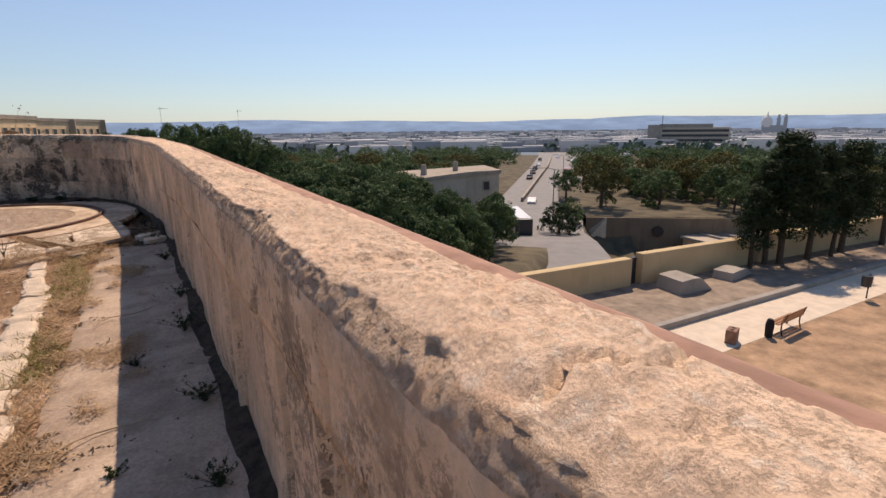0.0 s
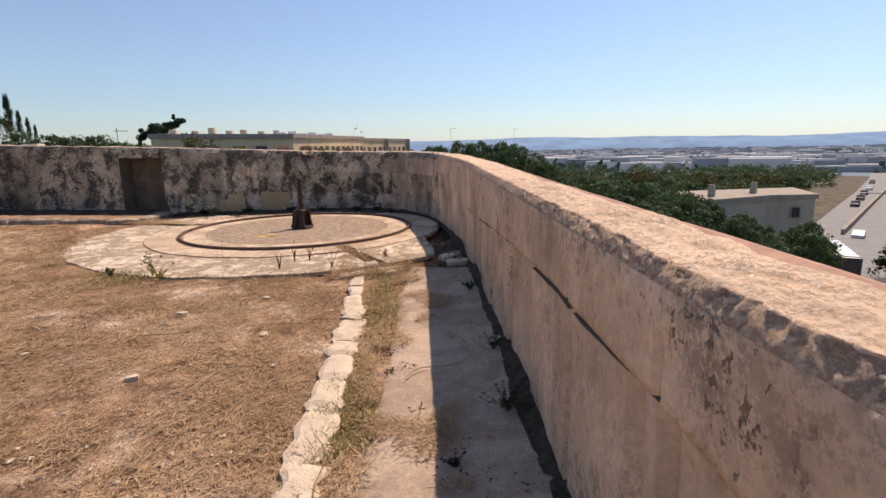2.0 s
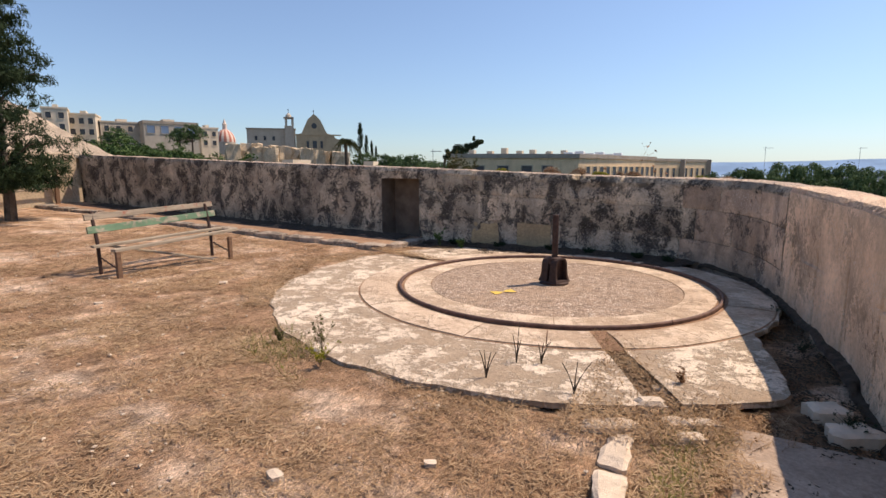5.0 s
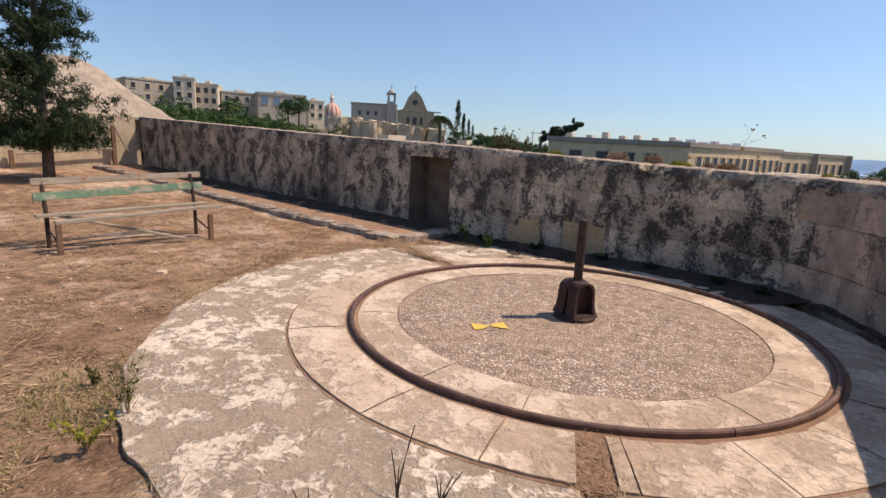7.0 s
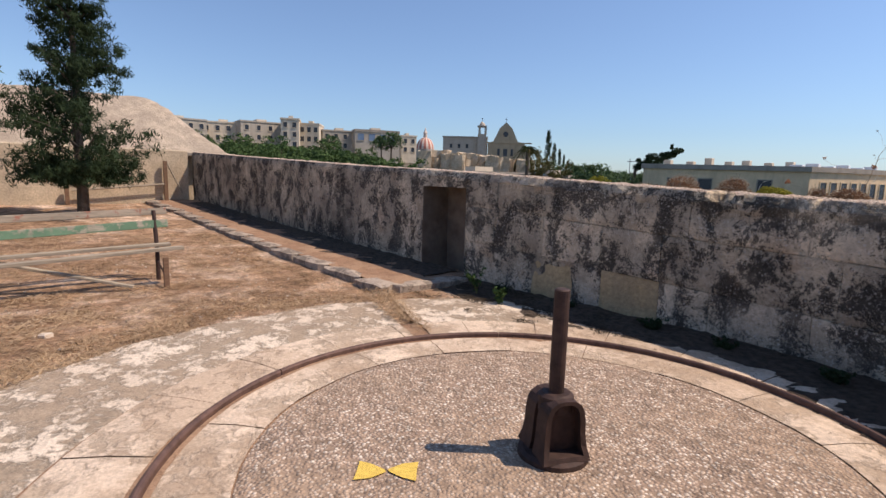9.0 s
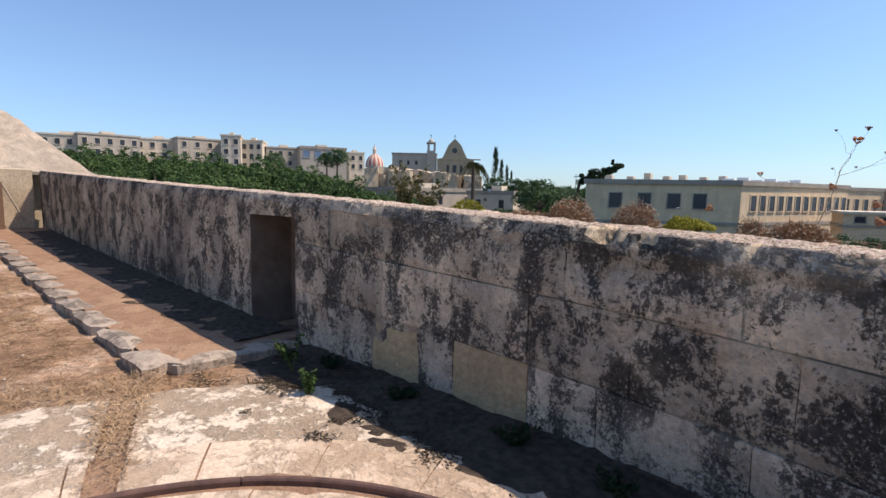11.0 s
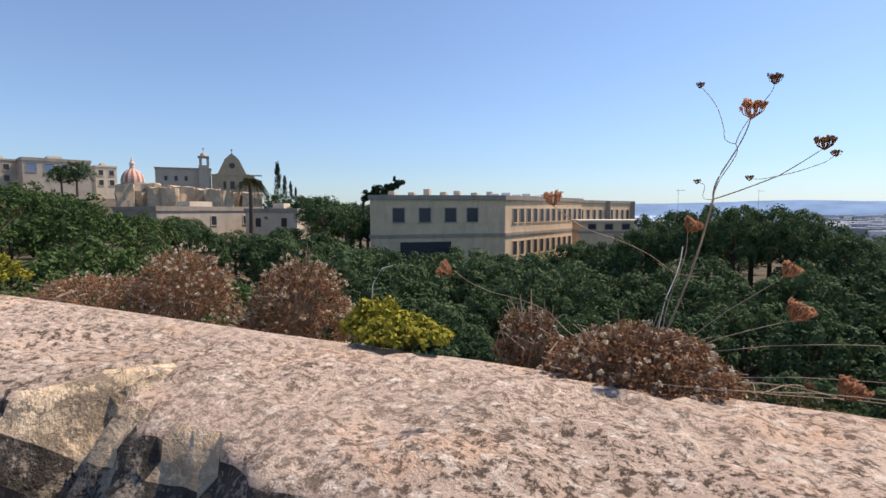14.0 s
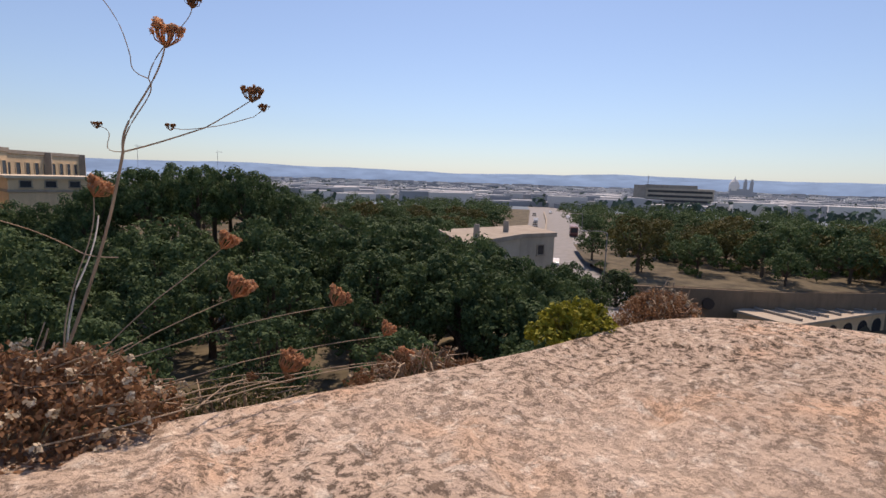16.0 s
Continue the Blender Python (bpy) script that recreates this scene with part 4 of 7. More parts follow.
def make_bench():
    ob = empty("bench", pose(-8.46, 8.93, gz(-8.5, 9), 0, 0, 1.0), "dilapidated slatted wooden bench, green paint flaking, broken seat board", "bench")

    def board(name, p0, p1, w, t, mat, tilt=0.0, label=""):
        p0, p1 = Vector(p0), Vector(p1)
        ln = (p1 - p0).length
        bm = boxed(-w / 2, w / 2, -ln / 2, ln / 2, -t / 2, t / 2, 0.006)
        bmesh.ops.subdivide_edges(bm, edges=[e for e in bm.edges if e.calc_length() > ln * 0.7], cuts=7)
        for v in bm.verts:
            v.co.z += 0.006 * math.sin(v.co.y * 2.3) + 0.003 * noise.noise(Vector((v.co.y * 5, v.co.x * 9, ln)))
            v.co.x += 0.004 * noise.noise(Vector((v.co.y * 4, 3.0, ln)))
        q = (p1 - p0).to_track_quat("Y", "Z").to_matrix().to_4x4()
        bmesh.ops.transform(bm, matrix=Matrix.Translation((p0 + p1) / 2) @ q @ pose(0, 0, 0, 0, tilt, 0), verts=bm.verts)
        return part(name, bm, mat, ob, label)

    board("back_slat", (-0.10, -1.03, 0.80), (-0.16, 1.03, 0.87), 0.085, 0.035, M_WOOD_RED, 80, "grey board with traces of red paint")
    board("back_slat", (-0.05, -1.03, 0.62), (-0.10, 1.03, 0.715), 0.10, 0.035, M_GREEN, 80, "green painted board")
    board("seat_slat", (0.08, -1.05, 0.41), (0.06, 1.02, 0.455), 0.09, 0.035, M_WOOD, 3)
    board("seat_slat", (0.36, -0.93, 0.36), (0.36, 1.10, 0.44), 0.11, 0.04, M_WOOD, 0)
    board("fallen_slat", (0.02, -0.82, 0.40), (0.47, 0.52, 0.02), 0.08, 0.03, M_WOOD, 0, "broken board hanging to the ground")
    for y, m in ((-0.92, M_RUST), (0.88, M_RUST)):
        bm = bmesh.new()
        tube(bm, [(-0.02, y, -0.03), (-0.03, y, 0.42), (-0.13, y, 0.88)], [0.026, 0.026, 0.024], 8)
        part("back_leg", bm, m, ob, "dark iron leg")
        bm = bmesh.new()
        box(bm, 0.42, 0.475, y - 0.03, y + 0.03, -0.03, 0.345, 0.006)
        part("front_leg", bm, M_POST, ob, "brown wooden leg")
        bm = bmesh.new()
        tube(bm, [(-0.02 + 0.45 * t, y, 0.24 - 0.14 * t + 0.012 * math.sin(t * 40)) for t in np.linspace(0, 1, 12)], 0.011, 6)
        part("tie_bar", bm, M_RUST, ob, "rusted twisted iron tie")
    return ob


make_bench()


def quads(name, C, U, W, mat, parent=None):
    # leaf cards: centre, half-length and half-width vectors; a leaf is a diamond folded on its rib
    n = len(C)
    P = np.empty((n, 4, 3))
    P[:, 0] = C - U
    P[:, 1] = C + W * 1.0 + U * 0.1
    P[:, 2] = C + U
    P[:, 3] = C - W * 1.0 + U * 0.1
    me = bpy.data.meshes.new(name)
    me.vertices.add(n * 4)
    me.vertices.foreach_set("co", P.reshape(-1))
    me.loops.add(n * 4)
    me.loops.foreach_set("vertex_index", np.arange(n * 4, dtype=np.int32))
    me.polygons.add(n)
    me.polygons.foreach_set("loop_start", np.arange(0, n * 4, 4, dtype=np.int32))
    me.materials.append(mat)
    me.update(calc_edges=True)
    ob = new(name, me)
    if parent is not None:
        ob.parent = parent
        ob["kind"] = "stuff"
    return ob


def unit(a):
    return a / np.maximum(1e-6, np.linalg.norm(a, axis=-1, keepdims=True))


def clumps(rs, centres, radii, per, size, aspect=0.5, droop=0.0, fill=0.35, wild=0.55):
    # leaves over the skin of each clump, facing mostly outward
    k = len(centres)
    d = unit(rs.normal(size=(k, per, 3)))
    rad = radii[:, None, None] * (1 - fill * rs.random((k, per, 1)) ** 2)
    C = (centres[:, None] + d * rad * np.array([1, 1, 0.85])).reshape(-1, 3)
    nrm = unit(d.reshape(-1, 3) + wild * rs.normal(size=(k * per, 3)) + np.array([0, 0, 0.35]))
    a = unit(np.cross(nrm, rs.normal(size=nrm.shape)) - np.array([0, 0, droop]))
    b = unit(np.cross(nrm, a))
    s = size * (0.6 + 0.8 * rs.random((len(C), 1)))
    return C, a * s, b * s * aspect


def make_tree(name, height, spread, seed, mat, label, n=22, per=260, leaf=0.11, clump=1.35, trunk=0.28):
    # a dome of rounded leaf masses with dark gaps between them
    rs = np.random.RandomState(seed)
    ob = empty(name, pose(0, 0, 0), label, "tree")
    bm = bmesh.new()
    tube(bm, [(0, 0, -1.5), (0.05, 0.03, height * 0.22), (0.1, -0.05, height * 0.45), (0.05, 0, height * 0.7)], [trunk * 1.2, trunk, trunk * 0.75, trunk * 0.3], 8)
    pts, rad = [], []
    for k in range(n):
        f = (k + 0.5) / n
        up = 1 - 1.35 * f
        t = k * 2.39996 + rs.rand() * 0.5
        out = math.sqrt(max(0.05, 1 - up * up)) * (0.72 + 0.3 * rs.rand())
        p = (math.cos(t) * out * (spread - clump * 0.6), math.sin(t) * out * (spread - clump * 0.6), height * 0.5 + up * (height * 0.5 - clump * 0.85) + rs.normal() * 0.25)
        pts.append(p)
        rad.append(clump * (0.62 + 0.55 * rs.rand()))
        if k % 2 == 0:
            tube(bm, [(0.06, 0, height * 0.3), (p[0] * 0.5, p[1] * 0.5, height * 0.32 + (p[2] - height * 0.3) * 0.4), p], [trunk * 0.45, trunk * 0.28, trunk * 0.08], 6)
    part("trunk", bm, M_BARK, ob)
    pts, rad = np.array(pts), np.array(rad)
    # small bunches on the skin of each mass
    d = unit(rs.normal(size=(n, 9, 3)) + np.array([0, 0, 0.45]))
    sub = (pts[:, None] + d * rad[:, None, None] * 0.66).reshape(-1, 3)
    C, U, W = clumps(rs, np.concatenate([pts, sub]), np.concatenate([rad * 0.85, np.repeat(rad * 0.33, 9)]), per // 10, leaf, 0.55, 0.2, 0.2, 0.27)
    quads("crown", C, U, W, mat, ob)
    return ob


def place(proto, x, y, s, z=None, turn=None, sz=None):
    z = land(x, y) if z is None else z
    o = copy_thing(proto, pose(x, y, z - 0.2, 0, 0, turn if turn is not None else (x * 37 + y * 53) % 360))
    o.scale = (s, s, sz or s)
    return o


def make_juniper():
    rs = np.random.RandomState(21)
    ob = empty("conifer", pose(-15.3, 9.48, 0.44), "dark green conifer with feathery sprays on a bare trunk", "tree")
    bm = bmesh.new()
    tube(bm, [(0, 0, -0.2), (0.03, 0.02, 0.7), (-0.04, 0.0, 1.6), (0.05, 0.03, 3.2), (0.0, 0, 5.3)], [0.13, 0.11, 0.10, 0.07, 0.02], 9)
    pts, tips = [], []
    for k in range(150):
        z = 0.75 + 4.7 * rs.rand() ** 1.2
        reach = 1.55 * max(0.02, 1 - ((z - 0.75) / 5.0)) ** 0.75 * (0.65 + 0.45 * rs.rand()) + 0.10
        if z < 1.1:
            reach *= 0.8
        t = rs.rand() * 6.283
        rise = 0.05 + 0.45 * rs.rand()
        tip = np.array([math.cos(t) * reach, math.sin(t) * reach, z + rise * reach * 0.6])
        if k % 3 == 0:
            tube(bm, [(0, 0, z - 0.2), tuple(tip * np.array([0.5, 0.5, 1]) - np.array([0, 0, 0.1])), tuple(tip)], [0.035, 0.022, 0.006], 5)
        for f in np.linspace(0.35, 1.0, 5):
            pts.append(np.array([tip[0] * f, tip[1] * f, z + (tip[2] - z) * f]) + rs.normal(size=3) * 0.07)
    part("trunk", bm, M_BARK, ob)
    for k in range(60):
        t, q = rs.rand() * 6.283, 0.45 + 0.85 * rs.rand()
        for f in (0.55, 0.8, 1.0):
            pts.append(np.array([math.cos(t) * q * f, math.sin(t) * q * f, 0.75 + 0.45 * rs.rand()]))
    pts = np.array(pts)
    C, U, W = clumps(rs, pts, 0.11 + 0.10 * rs.random(len(pts)), 52, 0.062, 0.17, -0.6, 0.9)
    quads("crown", C, U, W, M_LEAF_DARK, ob)


make_juniper()


def make_house():
    # old magazine behind the end wall with a rubble-covered hipped roof
    ob = empty("old_magazine", pose(-23.5, 6, 0), "low stone magazine with a rubble-covered hipped roof behind the wall", "building")
    part("wall", boxed(-4.3, 4.3, -14, 6.9, -1, 2.0), M_PALE, ob)
    bm = bmesh.new()
    nx, ny = 34, 84
    grid = {}
    for j in range(ny + 1):
        for i in range(nx + 1):
            x, y = -4.7 + 9.4 * i / nx, -14.4 + 22.2 * j / ny
            ex = min(x + 4.7, 4.7 - x) / 3.2
            ey = min(y + 14.4, 7.8 - y) / 1.7
            h = min(1.0, ex, ey)
            z = 2.03 + 1.95 * h + 0.05 * fbm(x * 1.6, y * 1.6, 3.0) * min(1, h * 4) + 0.02 * fbm(x * 6, y * 6, 5.0)
            grid[i, j] = bm.verts.new((x, y, z))
    for j in range(ny):
        for i in range(nx):
            bm.faces.new((grid[i, j], grid[i + 1, j], grid[i + 1, j + 1], grid[i, j + 1]))
    part("roof", bm, M_RUBBLE, ob, "rough rubble and mortar roof", True)
    part("eaves", boxed(-4.75, 4.75, -14.45, 7.85, 1.96, 2.04), M_BAND, ob)


make_house()


def make_prop():
    ob = empty("wooden_railing", pose(-18.3, 11.74, 0.58), "weathered timber post and rail propped against the end wall", "railing")
    part("post", boxed(-0.05, 0.05, -0.05, 0.05, -0.1, 1.18, 0.006), M_POST, ob)
    for p0, p1, r in (((0.02, 0.0, 0.50), (0.02, -2.3, 0.30), 0.03), ((0.03, 0.05, 1.12), (0.1, 0.42, 0.24), 0.025)):
        bm = bmesh.new()
        tube(bm, [p0, p1], r, 6)
        part("rail", bm, M_WOOD, ob)
    ob2 = empty("wooden_post", pose(-18.3, 9.33, 0.42), "short brown timber post standing by the end wall", "post")
    part("shaft", boxed(-0.05, 0.05, -0.05, 0.05, -0.1, 0.55, 0.006), M_POST, ob2)


make_prop()


# ---- dry grass, chips and weeds ----
def on_earth(x, y):
    if math.hypot(x - CX, y - CY) < 3.5:
        return False
    if x > -0.72 or y > lerp_table([(-18, 11.0), (-6.4, 11.7), (-6.3, 13.2)], x):
        return False
    if abs(x - lerp_table([(-1.4, -0.74), (3.1, -0.87), (4.0, -0.955), (4.9, -1.0), (5.8, -1.05), (6.6, -1.15), (7.3, -1.2)], y)) < 0.09 and y < 7.3:
        return False
    return True


def straw(name, n, x0, x1, y0, y1, length, seed, mat, lift=0.5, test=on_earth, label="", patch=0.0, width=0.0022):
    rs = np.random.RandomState(seed)
    P = []
    while len(P) < n:
        x, y = rs.uniform(x0, x1), rs.uniform(y0, y1)
        if test(x, y) and fbm(x * 1.1, y * 1.1, 8.0) + 0.35 * fbm(x * 4, y * 4, 3.0) > patch + rs.normal() * 0.15:
            P.append((x, y, gz(x, y) - 0.01))
    P = np.array(P)
    t = rs.uniform(0, 6.283, n)
    up = rs.random(n) ** 2 * lift
    d = unit(np.stack([np.cos(t), np.sin(t), up], 1))
    L = length * (0.4 + rs.random((n, 1)))
    U = d * L / 2
    W = unit(np.cross(d, np.array([0, 0, 1.0]) + 0.3 * rs.normal(size=(n, 3)))) * (width * (0.7 + 0.8 * rs.random((n, 1))))
    C = P + U * np.array([1, 1, 1]) + np.array([0, 0, 0.006])
    C[:, 2] += 0.012 * rs.random(n)
    return tagged(quads(name, C, U, W, mat), label, "grass", kind="stuff")


straw("dry_grass", 120000, -7.5, -0.95, 0.4, 9.0, 0.07, 1, M_STRAW, 0.35, label="trampled straw-brown grass on the earth", patch=-0.12)
straw("dry_grass", 60000, -13, -3.0, 1.0, 12.4, 0.10, 2, M_STRAW, 0.4, label="trampled straw-brown grass further off", patch=0.08, width=0.003)


def verge(x, y):
    return (-0.98 < x < -0.66 - 0.08 * math.sin(y * 3)) and y < 7.6


straw("verge_grass", 12000, -1.0, -0.55, -1.0, 7.6, 0.075, 3, M_STRAW, 0.8, verge, "dry grass between kerb and walkway", -0.5)
straw("verge_grass", 3800, -1.0, -0.62, 3.4, 7.8, 0.07, 4, M_GREENGRASS, 1.2, verge, "olive green grass between kerb and walkway", -0.05)


def walk_edge(x, y):
    return y < 7.6 and fbm(x * 1.6, y * 1.6, 21.0) > 0.05 + 0.9 * (x + 0.72)


straw("walk_straw", 9000, -0.78, -0.15, 0.2, 7.6, 0.06, 9, M_STRAW, 0.5, walk_edge, "dead grass and blown straw lying on the walkway", -0.6).location.z = 0.028


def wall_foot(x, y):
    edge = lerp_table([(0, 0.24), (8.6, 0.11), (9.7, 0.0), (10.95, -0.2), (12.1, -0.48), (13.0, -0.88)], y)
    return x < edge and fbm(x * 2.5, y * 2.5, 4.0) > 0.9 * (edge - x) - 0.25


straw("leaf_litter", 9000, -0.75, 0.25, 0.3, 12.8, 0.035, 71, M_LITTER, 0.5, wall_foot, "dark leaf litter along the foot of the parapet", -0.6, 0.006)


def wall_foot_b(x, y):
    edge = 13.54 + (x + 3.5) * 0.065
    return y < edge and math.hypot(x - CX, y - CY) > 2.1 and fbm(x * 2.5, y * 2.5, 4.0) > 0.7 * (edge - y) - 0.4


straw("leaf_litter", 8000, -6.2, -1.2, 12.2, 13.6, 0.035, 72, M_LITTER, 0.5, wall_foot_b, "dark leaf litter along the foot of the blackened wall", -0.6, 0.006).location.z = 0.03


def underfoot(x, y):
    if x < -6.55 and y > platform_front(x) + 0.05:
        return platform_z(x) - 0.02
    if math.hypot(x - CX, y - CY) < 3.5:
        return CZ - 0.008
    return gz(x, y) + (0.03 if y < 7.7 else 0.01)


def shade_crust(name, u0, u1, wide, seed, label):
    # a thin soil crust darkened as wall shade, thickest against the wall, breaking up outwards
    us, k = list(np.arange(u0, u1, 0.05)), 15
    V = []
    for u in us:
        a = at(u)
        nx, ny, _ = inward(a)
        reach = wide * (0.8 + 0.5 * fbm(u * 0.8, seed, 1.0)) * (1 + 0.7 * smooth(2.5, 0.5, abs(u - U_DARK - 0.8)) * (wide > 0.5))
        for j in range(k + 1):
            t = j / k
            o = -0.05 + (reach + 0.05) * t
            x, y = a[0] + nx * o, a[1] + ny * o
            r = math.hypot(x - CX, y - CY)
            h = 0.030 * (1 - 1.25 * t) + 0.026 * fbm(x * 2.6, y * 2.6, seed) + 0.012 * fbm(x * 9, y * 9, seed)
            h = min(0.045, h) - (0.03 if j == k else 0) - 0.06 * (1 - smooth(*((1.78, 1.92) if x > -2.3 and y > 11.6 else (2.15, 2.3)), r))
            V.append((x, y, underfoot(x, y) + h))
    q = k + 1
    F = [(i * q + j, i * q + j + 1, (i + 1) * q + j + 1, (i + 1) * q + j) for i in range(len(us) - 1) for j in range(k)]
    return tagged(raw(name, V, F, M_SHADE_SOIL, smooth=True), label, "soil", kind="stuff")


shade_crust("black_soil", u_at(y=0.5), U_DARK - 0.2, 0.085, 3.0, "soil strip at the parapet foot, darkened as the wall's shade")
shade_crust("black_soil", U_DARK - 0.2, u_at(x=-6.3), 0.95, 7.0, "soil crust along the blackened wall, darkened as its shade")
shade_crust("black_soil", u_at(x=-6.7), u_at(x=-17.5), 0.85, 11.0, "dark crust on the platform with the wall's shade put into its colour")


def by_channel(x, y):
    dx, dy = x - CX, y - CY
    r = math.hypot(dx, dy)
    if not 2.05 < r < 3.9:
        return False
    a = math.atan2(dy, dx)
    return min(abs((a - c + math.pi) % (2 * math.pi) - math.pi) for c in (CH0, CH1)) * r < 0.12 + (0.55 if x > CX else 0.09) * max(0, r - 2.6)


ob = straw("channel_grass", 9000, -6.6, -0.6, 7.0, 12.6, 0.07, 5, M_STRAW, 0.8, by_channel, "dry grass growing in the stone channel", -0.4)
ob.location.z = 0.045


def apron_rim(x, y):
    r = math.hypot(x - CX, y - CY)
    return 3.42 < r < 3.95 and x < -0.3 and y < 11.5


straw("rim_grass", 9000, -6.8, -0.3, 6.7, 11.5, 0.075, 6, M_STRAW, 0.8, apron_rim, "dry grass along the rim of the apron", -0.2)
straw("rim_grass", 700, -4.4, -2.9, 6.7, 8.0, 0.10, 16, M_GREENGRASS, 1.6, apron_rim, "green and dry grass along the rim of the apron", -0.2)


def pebbles(name, n, x0, x1, y0, y1, size, seed, label):
    rs = np.random.RandomState(seed)
    V, F = [], []
    while len(F) < n * 8:
        x, y = rs.uniform(x0, x1), rs.uniform(y0, y1)
        if not on_earth(x, y) or fbm(x * 0.8, y * 0.8, 1.0) < rs.normal() * 0.25:
            continue
        s = size * (0.35 + rs.rand() ** 3 * 2.2)
        z = gz(x, y) + 0.002
        t = rs.rand() * 3
        b = len(V)
        ring = [(math.cos(t + k * 1.571) * s * rs.uniform(0.7, 1.2), math.sin(t + k * 1.571) * s * rs.uniform(0.6, 1.0)) for k in range(4)]
        V += [(x, y, z + s * 0.45)] + [(x + a, y + c, z) for a, c in ring] + [(x, y, z - 0.02)]
        for k in range(4):
            F.append((b, b + 1 + k, b + 1 + (k + 1) % 4))
            F.append((b + 5, b + 1 + (k + 1) % 4, b + 1 + k))
    return tagged(raw(name, V, F, M_WHITE_STONE), label, "stones", kind="stuff")


pebbles("stone_chips", 2600, -11, -1.2, 0.5, 11.5, 0.010, 11, "small pale stone chips scattered in the grass")

for k, (x, y, s) in enumerate(((-4.6, 7.9, 0.09), (-6.6, 8.6, 0.07), (-5.9, 9.2, 0.06), (-3.3, 5.0, 0.05), (-2.6, 5.9, 0.06), (-2.3, 4.6, 0.05), (-4.2, 4.9, 0.07), (-1.7, 5.4, 0.05), (-3.9, 3.9, 0.06), (-5.6, 6.6, 0.05), (-2.0, 6.4, 0.045), (-6.9, 7.2, 0.05))):
    o = rough_stone("loose_stone", x, y, gz(x, y), s * 1.5, s, s * 0.35, k * 40, M_WHITE_STONE, None, k * 3.1, 2)
    tagged(o, "loose pale limestone lying in the dry grass", "stone", "loose stones")


def weed(name, x, y, z, h, n, seed, stem_mat, leaf_mat, label, spread=0.4, leaves=6, leaf=0.012, r=0.0025):
    rs = np.random.RandomState(seed)
    ob = empty(name, pose(x, y, z), label, "weed")
    bm = bmesh.new()
    C = []
    for k in range(n):
        t = rs.rand() * 6.283
        lean = spread * (0.3 + rs.rand())
        L = h * (0.6 + 0.5 * rs.rand())
        pts = [(math.cos(t) * lean * L * f ** 1.6, math.sin(t) * lean * L * f ** 1.6, L * f - 0.01) for f in np.linspace(0, 1, 5)]
        tube(bm, pts, [r, r, r * 0.8, r * 0.7, r * 0.4], 4)
        for f in rs.uniform(0.3, 1.0, leaves):
            C.append((math.cos(t) * lean * L * f ** 1.6, math.sin(t) * lean * L * f ** 1.6, L * f))
    part("stem", bm, stem_mat, ob)["kind"] = "stuff"
    if leaf_mat and C:
        C = np.array(C)
        A, U, W = clumps(rs, C, np.full(len(C), leaf * 1.2), 5, leaf, 0.4)
        quads("leaf", A, U, W, leaf_mat, ob)
    return ob


M_STALK = simple("dark_dead_stalk", (0.07, 0.055, 0.04), 0.9)
for k, (x, y, h) in enumerate(((-2.18, 7.46, 0.24), (-2.10, 7.84, 0.30), (-1.93, 7.92, 0.22), (-1.56, 7.52, 0.26))):
    weed("dead_thistle", x, y, 0.085, h, 4, 30 + k, M_STALK, None, "dark dead weed stalks standing on the apron", 0.35, 0, r=0.005)
weed("apron_weed", -0.95, 8.05, 0.05, 0.16, 5, 41, M_STEM, M_DRY, "small dry weed between the paving stones")
weed("apron_weed", -3.62, 7.32, 0.07, 0.30, 9, 42, M_STEM, M_LEAF_OLIVE, "thin yellowing weed at the rim of the apron", 0.5)
weed("apron_weed", -3.42, 7.08, 0.06, 0.20, 9, 43, M_STEM, M_SUCC, "yellow-green weed at the rim of the apron", 0.7, 6)
weed("apron_weed", -4.1, 7.3, 0.06, 0.14, 6, 44, M_STEM, M_LEAF_OLIVE, "thin yellowing weed at the rim of the apron", 0.7, 7)
for k, (x, y, h, n) in enumerate(((0.12, 2.9, 0.22, 26), (0.10, 4.1, 0.26, 30), (0.12, 5.0, 0.18, 18), (0.06, 6.6, 0.22, 26), (-0.02, 7.9, 0.24, 26), (0.1, 2.1, 0.2, 22), (-0.14, 9.4, 0.18, 18), (-0.3, 10.6, 0.2, 18), (-0.22, 3.6, 0.1, 10), (-0.3, 2.4, 0.1, 10))):
    weed("wall_weed", x, y, 0.02, h * 0.55, n, 60 + k, M_STALK, M_LEAF_DARK, "dark weeds at the foot of the parapet", 1.2, 4, 0.008, 0.0018)
for k, (x, y) in enumerate(((-2.1, 13.2), (-2.9, 13.25), (-3.6, 13.3), (-4.6, 13.2), (-5.6, 13.2), (-1.6, 13.0))):
    weed("wall_weed", x, y, 0.05, 0.14, 26, 80 + k, M_STALK, M_LEAF_DARK, "dark weeds at the foot of the blackened wall", 0.9, 8, 0.016)
for k, (x, y, z, h) in enumerate(((-5.75, 12.9, 0.06, 0.34), (-5.2, 12.75, 0.06, 0.26))):
    weed("leafy_weed", x, y, z, h, 5, 90 + k, M_GREENGRASS, M_LEAF2, "sparse fresh green weed in the shade of the wall", 0.5, 7, 0.028, 0.004)

